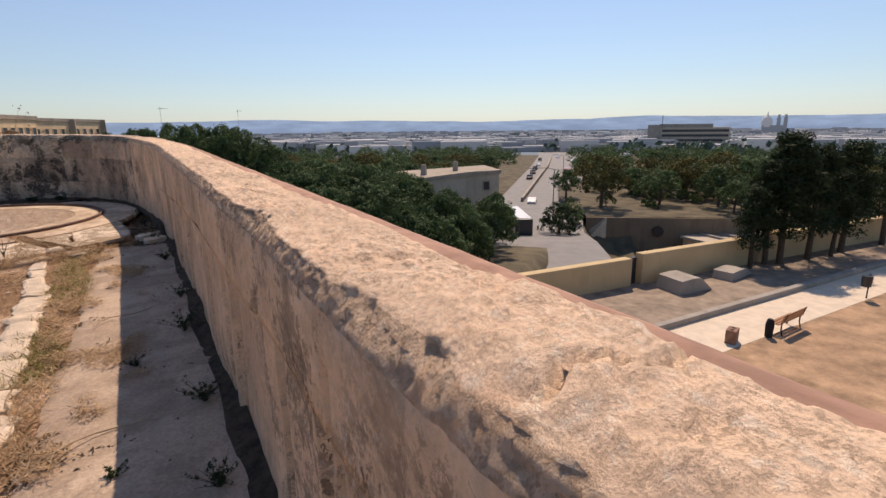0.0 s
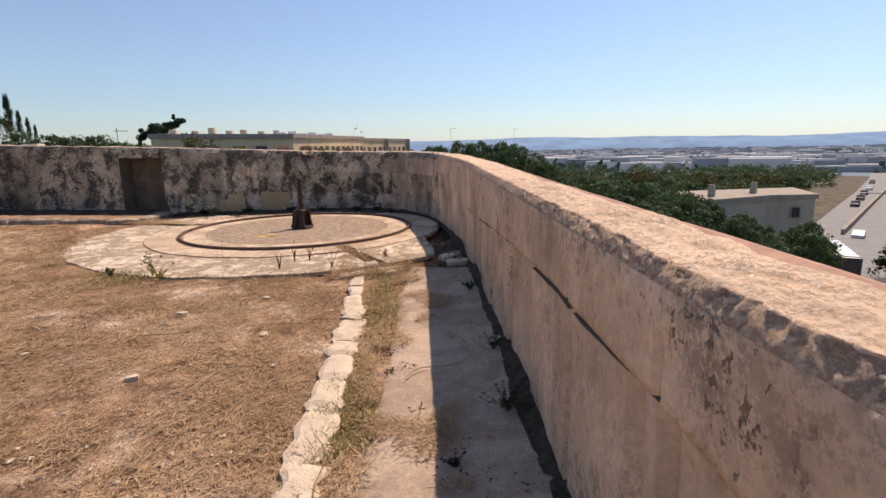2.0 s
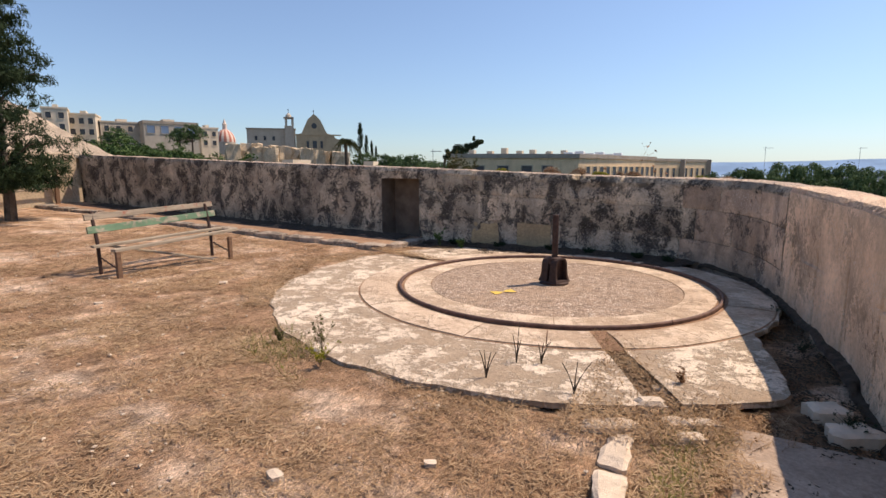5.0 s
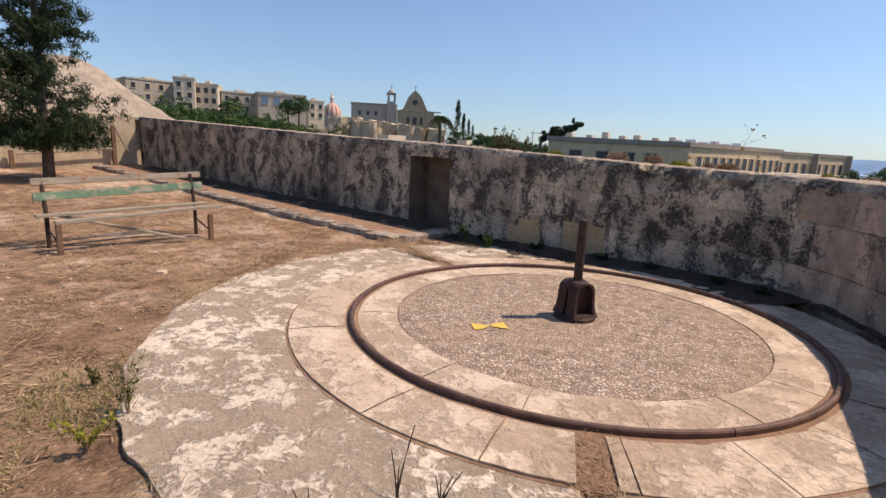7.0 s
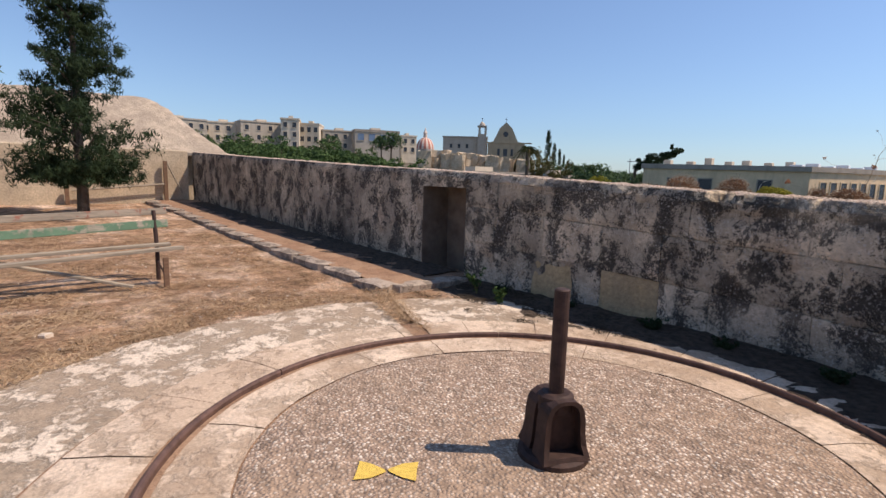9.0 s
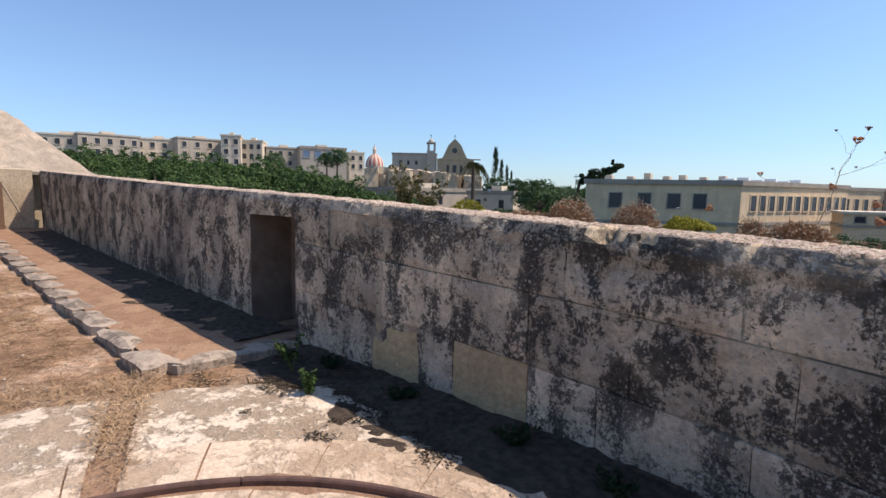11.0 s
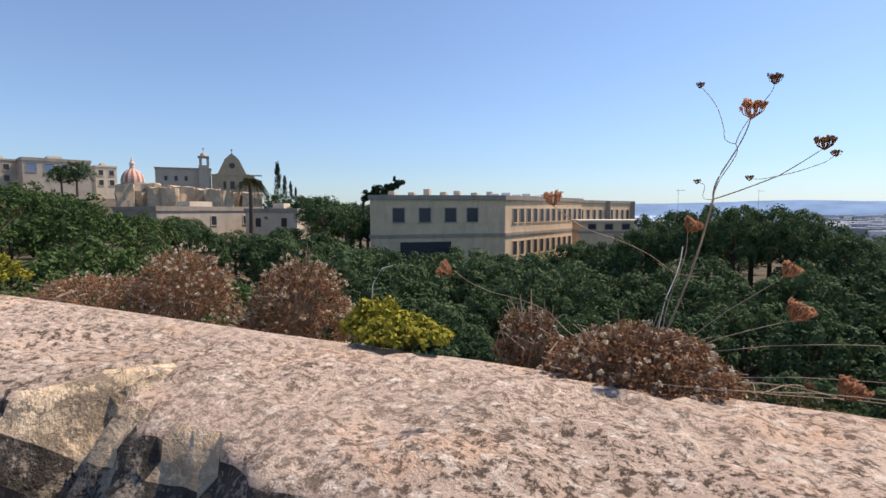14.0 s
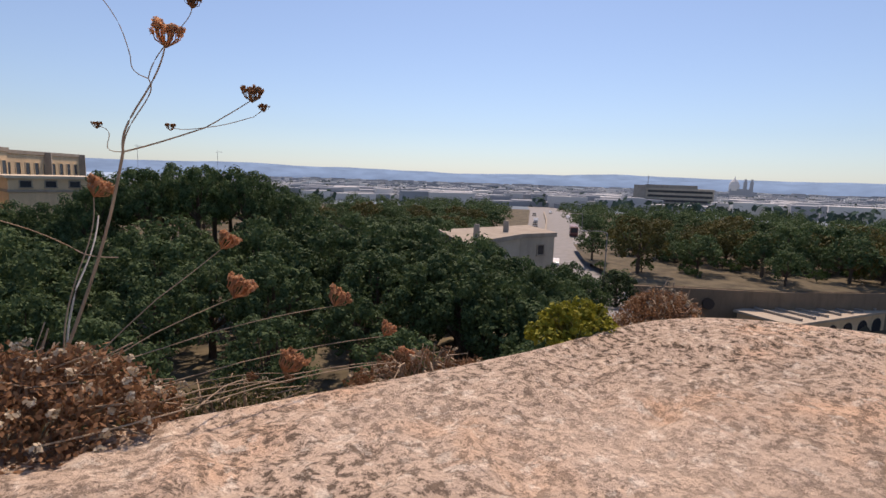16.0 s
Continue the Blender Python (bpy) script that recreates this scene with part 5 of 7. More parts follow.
# fallen twigs
for k, (x, y, t, ln) in enumerate(((-0.5, 4.5, 40, 0.5), (-0.75, 3.3, 110, 0.6), (-0.35, 6.0, 75, 0.3), (-2.6, 5.3, 20, 0.4), (-1.9, 4.3, 60, 0.5), (-0.62, 2.7, 15, 0.5))):
    bm = bmesh.new()
    tube(bm, [(f * ln, 0.05 * math.sin(f * 5 + k), 0.008 + 0.01 * math.sin(f * 7)) for f in np.linspace(0, 1, 7)], [0.004] * 6 + [0.002], 5)
    o = part("twig", bm, M_STEM)
    o.matrix_world = pose(x, y, gz(x, y) + 0.02, 0, 0, t)
    tagged(o, "thin dry twig lying on the walkway and grass", "twig", "fallen twigs")


# ---- plants on the wall top ----
def dry_bush(x, y, z, w, h, seed, n=420, seeds=170, leaf_mat=None, label="domed dead brown bush with pale seed heads on the wall top"):
    rs = np.random.RandomState(seed)
    ob = empty("dry_bush", pose(x, y, z), label, "bush")
    bm = bmesh.new()
    tips = []
    for k in range(90):
        d = unit(rs.normal(size=3))
        d[2] = abs(d[2])
        e = d * np.array([w, w * 0.7, h]) * (0.75 + 0.3 * rs.rand())
        mid = e * 0.5 + np.array([0, 0, 0.12 * h]) + rs.normal(size=3) * 0.02
        tube(bm, [(0.05 * d[0], 0.05 * d[1], -0.05), tuple(mid), tuple(e)], [0.0028, 0.0020, 0.0012], 4, False)
    part("twig", bm, M_STEM, ob)["kind"] = "stuff"
    d = unit(rs.normal(size=(n, 3)))
    d[:, 2] = np.abs(d[:, 2]) - 0.2
    c = d * np.array([w, w * 0.7, h]) * (0.45 + 0.55 * rs.random((n, 1)) ** 0.5)
    C, U, W = clumps(rs, c, np.full(n, 0.018), 22, 0.0048, 0.55, 0, 0.6, 1.0)
    quads("dead_leaf", C, U, W, leaf_mat or M_DRY, ob)
    if seeds:
        d = unit(rs.normal(size=(seeds, 3)))
        d[:, 2] = np.abs(d[:, 2]) - 0.15
        c = d * np.array([w, w * 0.7, h]) * (0.85 + 0.2 * rs.random((seeds, 1)))
        C, U, W = clumps(rs, c, np.full(seeds, 0.006), 14, 0.0036, 0.7)
        quads("seed_head", C, U, W, M_SEED, ob)
    return ob


dry_bush(-2.43, 14.27, 1.40, 0.205, 0.15, 1, 520, 170)
dry_bush(-2.68, 14.36, 1.38, 0.10, 0.19, 9, 160, 20)
dry_bush(-3.48, 14.50, 1.38, 0.22, 0.28, 2, 480, 230)
dry_bush(-4.06, 14.54, 1.40, 0.24, 0.29, 3, 480, 230)
dry_bush(-4.45, 14.45, 1.42, 0.30, 0.12, 4, 260, 40)
dry_bush(-0.90, 14.36, 1.33, 0.16, 0.14, 5, 300, 60)
dry_bush(-1.75, 14.36, 1.30, 0.20, 0.09, 6, 150, 40)
dry_bush(-2.15, 14.38, 1.28, 0.22, 0.12, 7, 200, 20, M_LEAF_OLIVE, "low straggling olive and brown scrub on the wall top")


def leafy_clump(x, y, z, w, h, seed, mat, label, n=150, leaf=0.016):
    rs = np.random.RandomState(seed)
    ob = empty("succulent", pose(x, y, z), label, "plant")
    bm = bmesh.new()
    for k in range(26):
        t, q = rs.rand() * 6.283, rs.rand() ** 0.5
        tube(bm, [(0, 0, -0.04), (math.cos(t) * w * q * 0.6, math.sin(t) * w * q * 0.4, h * 0.4), (math.cos(t) * w * q, math.sin(t) * w * q * 0.6, h * (1 - 0.7 * q * q))], 0.003, 4, False)
    part("stem", bm, M_GREENGRASS, ob)["kind"] = "stuff"
    t, q = rs.rand(n) * 6.283, rs.rand(n) ** 0.5
    c = np.stack([np.cos(t) * w * q, np.sin(t) * w * q * 0.6, h * (1 - 0.75 * q * q) * (0.6 + 0.4 * rs.rand(n))], 1)
    C, U, W = clumps(rs, c, np.full(n, 0.015), 20, leaf * 0.42, 0.6)
    quads("leaf", C, U, W, mat, ob)
    return ob


leafy_clump(-2.97, 14.25, 1.44, 0.12, 0.07, 1, M_SUCC, "yellow-green fleshy plant trailing over the wall top")
leafy_clump(-3.08, 14.32, 1.42, 0.11, 0.115, 5, M_SUCC, "yellow-green fleshy plant trailing over the wall top")
leafy_clump(-1.30, 14.34, 1.34, 0.15, 0.12, 2, M_SUCC, "yellow-green fleshy plant at the corner of the wall top")
leafy_clump(-5.12, 14.42, 1.44, 0.22, 0.17, 3, M_SUCC, "yellow-green fleshy plant behind the wall top")
weed("tall_scrub", -6.5, 14.75, 1.3, 0.66, 26, 51, M_STEM, M_LEAF_OLIVE, "tall thin olive-brown scrub behind the wall", 0.45, 14, 0.02)
weed("tall_scrub", -6.1, 14.8, 1.3, 0.5, 20, 52, M_STEM, M_LEAF_OLIVE, "tall thin olive-brown scrub behind the wall", 0.5, 14, 0.02)

# dead wild carrot: thin forked stems with curled umbels
carrot = empty("wild_carrot", pose(-2.40, 14.40, 1.36), "tall dead wild carrot with curled rusty umbels on the wall", "plant")


def stem(points, r0, r1, mat=M_STEM):
    base = carrot.matrix_world.translation
    pts = [Vector(p) - base for p in points]
    fine = []
    n = 10
    for k in range(len(pts) - 1):
        for f in range(n):
            t = f / n
            p0, p1 = pts[k], pts[k + 1]
            w = 0.008 * math.sin(t * math.pi) * (1 if k % 2 else -1)
            fine.append(tuple(p0.lerp(p1, t) + Vector((w, 0, w * 0.6))))
    fine.append(tuple(pts[-1]))
    m = len(fine)
    r0, r1 = r0 * 0.62, r1 * 0.7
    bm = bmesh.new()
    tube(bm, fine, [r0 + (r1 - r0) * i / (m - 1) for i in range(m)], 6)
    return part("stem", bm, mat, carrot)


def umbel(p, s, seed, toward=(0, 0, 1), mat=M_UMBEL):
    # rays curl up into a cup like a bird's nest
    rs = np.random.RandomState(seed)
    base = Vector(p) - carrot.matrix_world.translation
    q = Vector(toward).normalized().to_track_quat("Z", "Y").to_matrix().to_4x4()
    bm = bmesh.new()
    C = []
    for k in range(26):
        t = rs.rand() * 6.283
        o = s * (0.25 + 0.45 * rs.rand())
        pts = [(0, 0, 0), (math.cos(t) * o * 0.8, math.sin(t) * o * 0.8, s * 0.35), (math.cos(t) * o, math.sin(t) * o, s * (0.7 + 0.3 * rs.rand()))]
        tube(bm, pts, [s * 0.03, s * 0.03, s * 0.02], 4, False)
        for e in (0.7, 0.85, 1.0):
            C.append([a + (b - a) * e for a, b in zip(pts[1], pts[2])])
    bmesh.ops.transform(bm, matrix=Matrix.Translation(base) @ q, verts=bm.verts)
    head = part("umbel", bm, mat, carrot, "curled rusty seed head")
    head["kind"] = "stuff"
    C = np.array(C)
    A, U, W = clumps(rs, C, np.full(len(C), s * 0.10), 9, s * 0.085, 0.6)
    m = np.array(Matrix.Translation(base) @ q)
    A = A @ m[:3, :3].T + m[:3, 3]
    quads("seed", A, U, W, mat, head)


ROOT, FORK, JOIN = (-2.40, 14.42, 1.36), (-2.285, 14.42, 1.786), (-2.245, 14.42, 1.905)
stem([ROOT, (-2.365, 14.42, 1.50), FORK], 0.0045, 0.0032)
stem([FORK, (-2.262, 14.42, 1.86), (-2.218, 14.41, 1.965)], 0.0030, 0.0016)
stem([FORK, (-2.255, 14.42, 1.86), JOIN, (-2.205, 14.42, 1.98), (-2.177, 14.42, 2.03)], 0.0018, 0.0010)
stem([JOIN, (-2.268, 14.42, 1.935), (-2.318, 14.42, 2.035)], 0.0013, 0.0009)
stem([FORK, (-2.16, 14.43, 1.835), (-2.082, 14.43, 1.89)], 0.0024, 0.0012)
stem([(-2.16, 14.43, 1.835), (-2.08, 14.43, 1.86), (-2.062, 14.43, 1.88)], 0.0012, 0.0008)
stem([(-2.16, 14.43, 1.835), (-2.215, 14.43, 1.832)], 0.0010, 0.0008)
stem([FORK, (-2.305, 14.42, 1.80), (-2.318, 14.42, 1.825)], 0.0011, 0.0008)
umbel((-2.218, 14.41, 1.955), 0.040, 1)
umbel((-2.177, 14.42, 2.025), 0.022, 2, mat=M_DRY)
umbel((-2.318, 14.42, 2.03), 0.013, 3, mat=M_DRY)
umbel((-2.082, 14.43, 1.885), 0.028, 4, mat=M_DRY)
umbel((-2.062, 14.43, 1.87), 0.014, 5, mat=M_DRY)
umbel((-2.215, 14.43, 1.825), 0.012, 6, mat=M_DRY)
umbel((-2.318, 14.42, 1.82), 0.011, 7, mat=M_DRY)
stem([(-2.52, 14.40, 1.42), (-2.66, 14.50, 1.49), (-2.84, 14.58, 1.52), (-2.98, 14.62, 1.575)], 0.0026, 0.0016)
umbel((-2.99, 14.62, 1.565), 0.045, 8, (-0.6, -0.3, 0.6))
stem([(-2.30, 14.52, 1.60), (-2.37, 14.60, 1.61), (-2.50, 14.40, 1.70), (-2.55, 13.95, 1.77)], 0.0020, 0.0012)
umbel((-2.55, 13.95, 1.77), 0.022, 9, (0, -0.2, 1))
M_PALE_STEM = simple("bleached_stem", (0.62, 0.56, 0.46), 0.8, scale=20)
stem([(-2.39, 14.60, 1.36), (-2.37, 14.62, 1.53), (-2.33, 14.72, 1.66)], 0.0030, 0.0020, M_PALE_STEM)
for k, (p, s, root) in enumerate((((-2.13, 14.5, 1.61), 0.035, (-2.36, 14.45, 1.42)), ((-2.11, 14.5, 1.51), 0.045, (-2.40, 14.42, 1.40)), ((-1.90, 14.5, 1.47), 0.040, (-2.42, 14.42, 1.42)), ((-1.80, 14.45, 1.40), 0.032, (-2.42, 14.40, 1.38)), ((-2.04, 14.40, 1.375), 0.044, (-2.35, 14.38, 1.38)), ((-1.78, 14.40, 1.355), 0.030, (-2.30, 14.30, 1.40)), ((-2.33, 14.50, 1.71), 0.032, (-2.38, 14.42, 1.45)), ((-2.07, 14.27, 1.41), 0.014, (-2.35, 14.22, 1.435)), ((-1.86, 14.27, 1.41), 0.018, (-2.40, 14.15, 1.44)), ((-2.13, 14.28, 1.42), 0.014, (-2.22, 14.18, 1.435)))):
    mid = tuple((a + b) / 2 + (0.012 if i == 2 else 0.0) for i, (a, b) in enumerate(zip(p, root)))
    stem([root, mid, p], 0.0022, 0.0012)
    umbel(p, s, 20 + k, (0.5, 0.0, 0.8), M_UMBEL if s > 0.02 else M_DRY)
twig = empty("dead_twig", pose(-3.26, 14.6, 1.36), "pale dead twig behind the wall top", "twig")
bm = bmesh.new()
tube(bm, [(0, 0, 0), (-0.01, 0, 0.10), (-0.005, 0.0, 0.16), (0.03, 0, 0.215), (0.06, 0.02, 0.225)], [0.003, 0.003, 0.0025, 0.002, 0.001], 6)
part("stick", bm, M_PALE_STEM, twig)


# ---- yard below the parapet ----
def sheet(name, pts, z, mat, label, cat):
    bm = bmesh.new()
    bm.faces.new([bm.verts.new((x, y, z)) for x, y in pts])
    return tagged(part(name, bm, mat), label, cat, kind="structure")


sheet("pavement", [(2, 9.7), (60, 9.2), (60, 11.0), (2, 12.3)], -6.44, M_GRAVEL, "pale gravel path below the wall", "path")
sheet("lawn", [(1.5, -40), (60, -40), (60, 9.2), (1.5, 9.7)], -6.45, M_LAWN, "dry brown lawn beside the gravel path", "lawn")
yard_kerb = tagged(part("kerb", bmesh.new(), M_CEMENT), "low cement kerb along the gravel path", "kerb", kind="structure")
for k in range(24):
    x0 = 3 + k * 2.2
    y0, y1 = 12.3 - (x0 - 2) * 0.0224, 12.3 - (x0 + 2.18 - 2) * 0.0224
    bm = bmesh.new()
    box(bm, x0, x0 + 2.18, -0.02, 0.28, -6.5, -6.2, 0.02)
    for v in bm.verts:
        v.co.y += y0 + (y1 - y0) * (v.co.x - x0) / 2.18
    part("kerb_stone", bm, M_CEMENT, yard_kerb)
sheet("planting_bed", [(2, 12.5), (60, 11.2), (60, 15.0), (2, 17.6)], -6.42, M_BED, "bare grey earth and cement between kerb and wall", "ground")


def yard_wall_y(x):
    return 17.4 - (x - 13) * 0.085


yard_wall = tagged(part("yard_wall", bmesh.new(), M_YARDWALL), "low ochre wall with two dark gaps above the ditch", "wall", kind="structure")
for x0, x1, h in ((8, 20.4, 1.45), (21.1, 29.3, 1.6), (30.2, 33.6, 1.7), (33.6, 41, 1.55), (41, 50, 1.6), (50, 62, 1.7)):
    bm = bmesh.new()
    box(bm, x0, x1, -0.25, 0.25, -9, -6.45 + h, 0.04)
    for v in bm.verts:
        v.co.y += yard_wall_y(v.co.x)
    part("wall_section", bm, M_YARDWALL, yard_wall)
# dark panels added in the two gaps to stand for their shade
for x0, x1 in ((20.4, 21.1), (29.3, 30.2)):
    bm = bmesh.new()
    box(bm, x0, x1, 0.15, 0.25, -9, -5.1)
    for v in bm.verts:
        v.co.y += yard_wall_y(v.co.x)
    part("gap_screen", bm, M_DARK, yard_wall, "dark panel added for the shade in the gap")

for x, y, w, d, h, yaw in ((22.3, 14.9, 2.1, 1.5, 0.75, -8), (26.4, 14.9, 2.4, 1.0, 0.5, 6)):
    bm = bmesh.new()
    prof = [(-w / 2, 0), (-w / 2 + 0.1, h * 0.9), (-w * 0.1, h), (w * 0.12, h * 0.96), (w / 2, 0.05)]
    a = [bm.verts.new((px_, -d / 2, z)) for px_, z in prof]
    b = [bm.verts.new((px_, d / 2, z)) for px_, z in prof]
    for i in range(len(prof) - 1):
        bm.faces.new((a[i], a[i + 1], b[i + 1], b[i]))
    bm.faces.new(a[::-1])
    bm.faces.new(b)
    bmesh.ops.recalc_face_normals(bm, faces=bm.faces)
    o = part("vent_mound", bm, M_CEMENT)
    o.matrix_world = pose(x, y, -6.44, 0, 0, yaw)
    tagged(o, "sloping grey cement slab over a buried vent", "slab", "cement slabs")


def park_bench():
    ob = empty("park_bench", pose(21.0, 9.45, -6.44, 0, 0, 3), "brown slatted park bench with dark iron legs on the gravel", "bench")
    for k in range(3):
        part("seat_slat", boxed(-0.9, 0.9, -0.05 + k * 0.14, 0.06 + k * 0.14, 0.42, 0.455, 0.008), M_WOOD_B, ob)
    for k in range(3):
        bm = boxed(-0.9, 0.9, -0.015, 0.015, -0.055, 0.055, 0.008)
        bmesh.ops.transform(bm, matrix=pose(0, -0.13 - k * 0.035, 0.55 + k * 0.13, 15, 0, 0), verts=bm.verts)
        part("back_slat", bm, M_WOOD_B, ob)
    for x in (-0.75, 0.75):
        for y, t in ((-0.08, -0.06), (0.30, 0.05)):
            bm = bmesh.new()
            tube(bm, [(x, y + t, 0), (x, y, 0.25), (x, y, 0.43)], 0.025, 6)
            part("leg", bm, M_TYRE, ob)
        bm = bmesh.new()
        tube(bm, [(x, -0.08, 0.42), (x, -0.16, 0.65), (x, -0.24, 0.88)], 0.022, 6)
        part("back_post", bm, M_TYRE, ob)


M_WOOD_B = simple("varnished_brown_slats", (0.30, 0.15, 0.075), 0.6, var=0.25, scale=6)
park_bench()
bag = bmesh.new()
tube(bag, [(0, 0, 0), (0, 0, 0.45), (0, 0, 0.62), (0, 0, 0.72)], [0.13, 0.15, 0.13, 0.09], 12)
o = tagged(part("bollard", bag, M_TYRE), "short dark bollard beside the park bench", "bollard")
o.matrix_world = pose(19.75, 9.5, -6.44)


def litter_bin():
    ob = empty("litter_bin", pose(28.1, 9.6, -6.44), "dark litter bin hung on a thin post", "bin")
    bm = bmesh.new()
    tube(bm, [(0, 0, 0), (0, 0, 1.15)], 0.03, 8)
    part("post", bm, M_TYRE, ob)
    bm = bmesh.new()
    tube(bm, [(-0.26, 0, 0.62), (-0.26, 0, 1.08), (-0.26, 0, 1.11)], [0.19, 0.22, 0.20], 14)
    part("basket", bm, M_CARDARK, ob)


litter_bin()
ob = empty("brick_post", pose(18.1, 9.95, -6.44, 0, 0, 20), "short brown hollow-brick post beside the path", "post")
part("shaft", boxed(-0.27, 0.27, -0.18, 0.18, 0, 0.52, 0.01), M_BRICK, ob)
# black plugs on the solid shaft stand for the shaded core holes
for x in (-0.12, 0.12):
    bm = bmesh.new()
    tube(bm, [(x, 0, 0.5), (x, 0, 0.526)], 0.075, 12)
    part("hole", bm, M_TYRE, ob, "dark plug for the shade in the core hole")


# ---- trees ----
BELT = "dense dark green broadleaf tree in the belt below the wall"
PROTO = [
    make_tree("broadleaf_tree", 8.0, 3.9, 1, M_LEAF, BELT, 19, 470, 0.13, 1.5),
    make_tree("broadleaf_tree", 7.4, 3.5, 2, M_LEAF, BELT, 15, 470, 0.13, 1.45),
    make_tree("broadleaf_tree", 8.4, 4.2, 3, M_LEAF, BELT, 21, 470, 0.135, 1.55),
]
SLOPE = "fresh green low tree on the rising slope"
BUSH = [
    make_tree("scrub_tree", 4.6, 2.9, 5, M_LEAF2, SLOPE, 18, 190, 0.125, 0.9, 0.14),
    make_tree("scrub_tree", 4.0, 3.1, 6, M_LEAF2, SLOPE, 17, 190, 0.125, 0.9, 0.14),
]
FAR_TREE = [
    make_tree("far_tree", 9, 4.8, 8, M_LEAF, "dark green tree beside the far road", 18, 130, 0.26, 1.8),
    make_tree("far_tree", 10, 5.2, 9, M_LEAF_OLIVE, "olive and yellowing tree on the far bank", 20, 130, 0.26, 1.8),
    make_tree("far_tree", 9, 4.6, 10, M_LEAF_DARK, "dark branching tree beside the near road", 16, 190, 0.20, 1.7),
]


def make_pine(seed, label, mat=None, tall=7.5):
    rs = np.random.RandomState(seed)
    ob = empty("pine_tree", pose(0, 0, 0), label, "tree")
    bm = bmesh.new()
    tube(bm, [(0, 0, -0.3), (0.1, 0.05, tall * 0.35), (0.0, 0.1, tall * 0.7), (0.05, 0, tall)], [0.2, 0.16, 0.1, 0.03], 8)
    pts = []
    for k in range(85):
        z = tall * (0.28 + 0.7 * rs.rand())
        reach = 2.0 * (1 - ((z / tall) - 0.28) / 0.78) ** 0.7 * (0.5 + 0.6 * rs.rand()) + 0.15
        t = rs.rand() * 6.283
        p = np.array([math.cos(t) * reach, math.sin(t) * reach, z + 0.15 * reach])
        if k % 4 == 0:
            tube(bm, [(0, 0, z - 0.2), tuple(p)], [0.05, 0.012], 5)
        pts += [p, p * np.array([0.6, 0.6, 1]) - np.array([0, 0, 0.05])]
    part("trunk", bm, M_BARK, ob)
    pts = np.array(pts)
    C, U, W = clumps(rs, pts, 0.38 + 0.2 * rs.random(len(pts)), 34, 0.15, 0.28, 0, 0.6)
    quads("crown", C, U, W, mat or M_LEAF_DARK, ob)
    return ob


PINE = make_pine(4, "dark pine tree standing before the ochre wall")
CYPRESS = make_pine(7, "slim dark cypress beside the church hill")
used = []


def clear(x, y, gap):
    for a, b in used:
        if (a - x) ** 2 + (b - y) ** 2 < gap * gap:
            return False
    used.append((x, y))
    return True


def at_yaw(yaw, r, x0=-2.3, y0=13.2):
    return x0 - math.sin(radians(yaw)) * r, y0 + math.cos(radians(yaw)) * r


rng = random.Random(17)
# belt of large trees north of the corner
n = 0
for _ in range(2600):
    yaw, r = rng.uniform(-46, 50), 23 + 60 * rng.random() ** 0.8
    x, y = at_yaw(yaw, r)
    if (yaw < -31 and r > 42) or (yaw > 33 and r < 55) or (yaw < 6 and r > 73) or (yaw < -36 and r > 66):
        continue
    top = lerp_table([(22, -4.4), (30, -3.2), (40, -2.5), (55, -2.4), (64, -3.4), (84, -4.0)], r)
    if yaw > 30:
        top += 3.6 * smooth(30, 38, yaw)
    if yaw < -36:
        top -= lerp_table([(36, 0), (41, 1.2), (47, 3.0)], -yaw)
    if -17 < yaw < 3 and r > 56:
        continue
    if not clear(x, y, 5.0):
        continue
    g = land(x, y)
    i = rng.randrange(3)
    tall = (8.0, 7.4, 8.4)[i]
    top += rng.uniform(-1.5, 0.5)
    s = min(1.35, max(0.72, (top - g) / tall))
    place(PROTO[i], x, y, s * rng.uniform(0.88, 1.05), max(g - 1.5, top - tall * s), None, s)
    n += 1
# a close row before the depot
for k, (yaw, r, top) in enumerate(((-29, 46, -1.9), (-32.5, 41, -1.9), (-36, 39, -2.2), (-39.5, 38, -3.3), (-43, 37, -4.1), (-46.5, 36, -4.9), (-31, 34, -3.4), (-35, 32, -3.6), (-41, 31, -4.0), (-45, 30, -4.8))):
    x, y = at_yaw(yaw, r)
    used.append((x, y))
    i = k % 3
    place(PROTO[i], x, y, 0.82, top - (8.0, 7.4, 8.4)[i] * 0.95, None, 0.95)
# the rounded stand of taller trees beyond the belt
for k in range(13):
    yaw = 2.0 - 1.5 * k
    r = 60 + 4 * (k % 3)
    x, y = at_yaw(yaw, r)
    up = lerp_table([(-17, -2.4), (-15, -1.1), (-13, 0.1), (-11, 0.75), (-5, 0.75), (-2, 0.5), (-0.5, 0.2), (1.7, -1.2)], yaw)
    top = 1.7 + r * math.tan(radians(up)) + 0.25 * math.sin(k * 2.3)
    used.append((x, y))
    place(PROTO[k % 3], x, y, 0.85, top - (8.0, 7.4, 8.4)[k % 3] * 1.1, None, 1.1)
for k, (yaw, r) in enumerate(((3.5, 74), (5.2, 70), (7.0, 73), (9.0, 71))):
    x, y = at_yaw(yaw, r)
    used.append((x, y))
    place(PROTO[k % 3], x, y, 0.85, -2.1 - (8.0, 7.4, 8.4)[k % 3], None, 1.0)
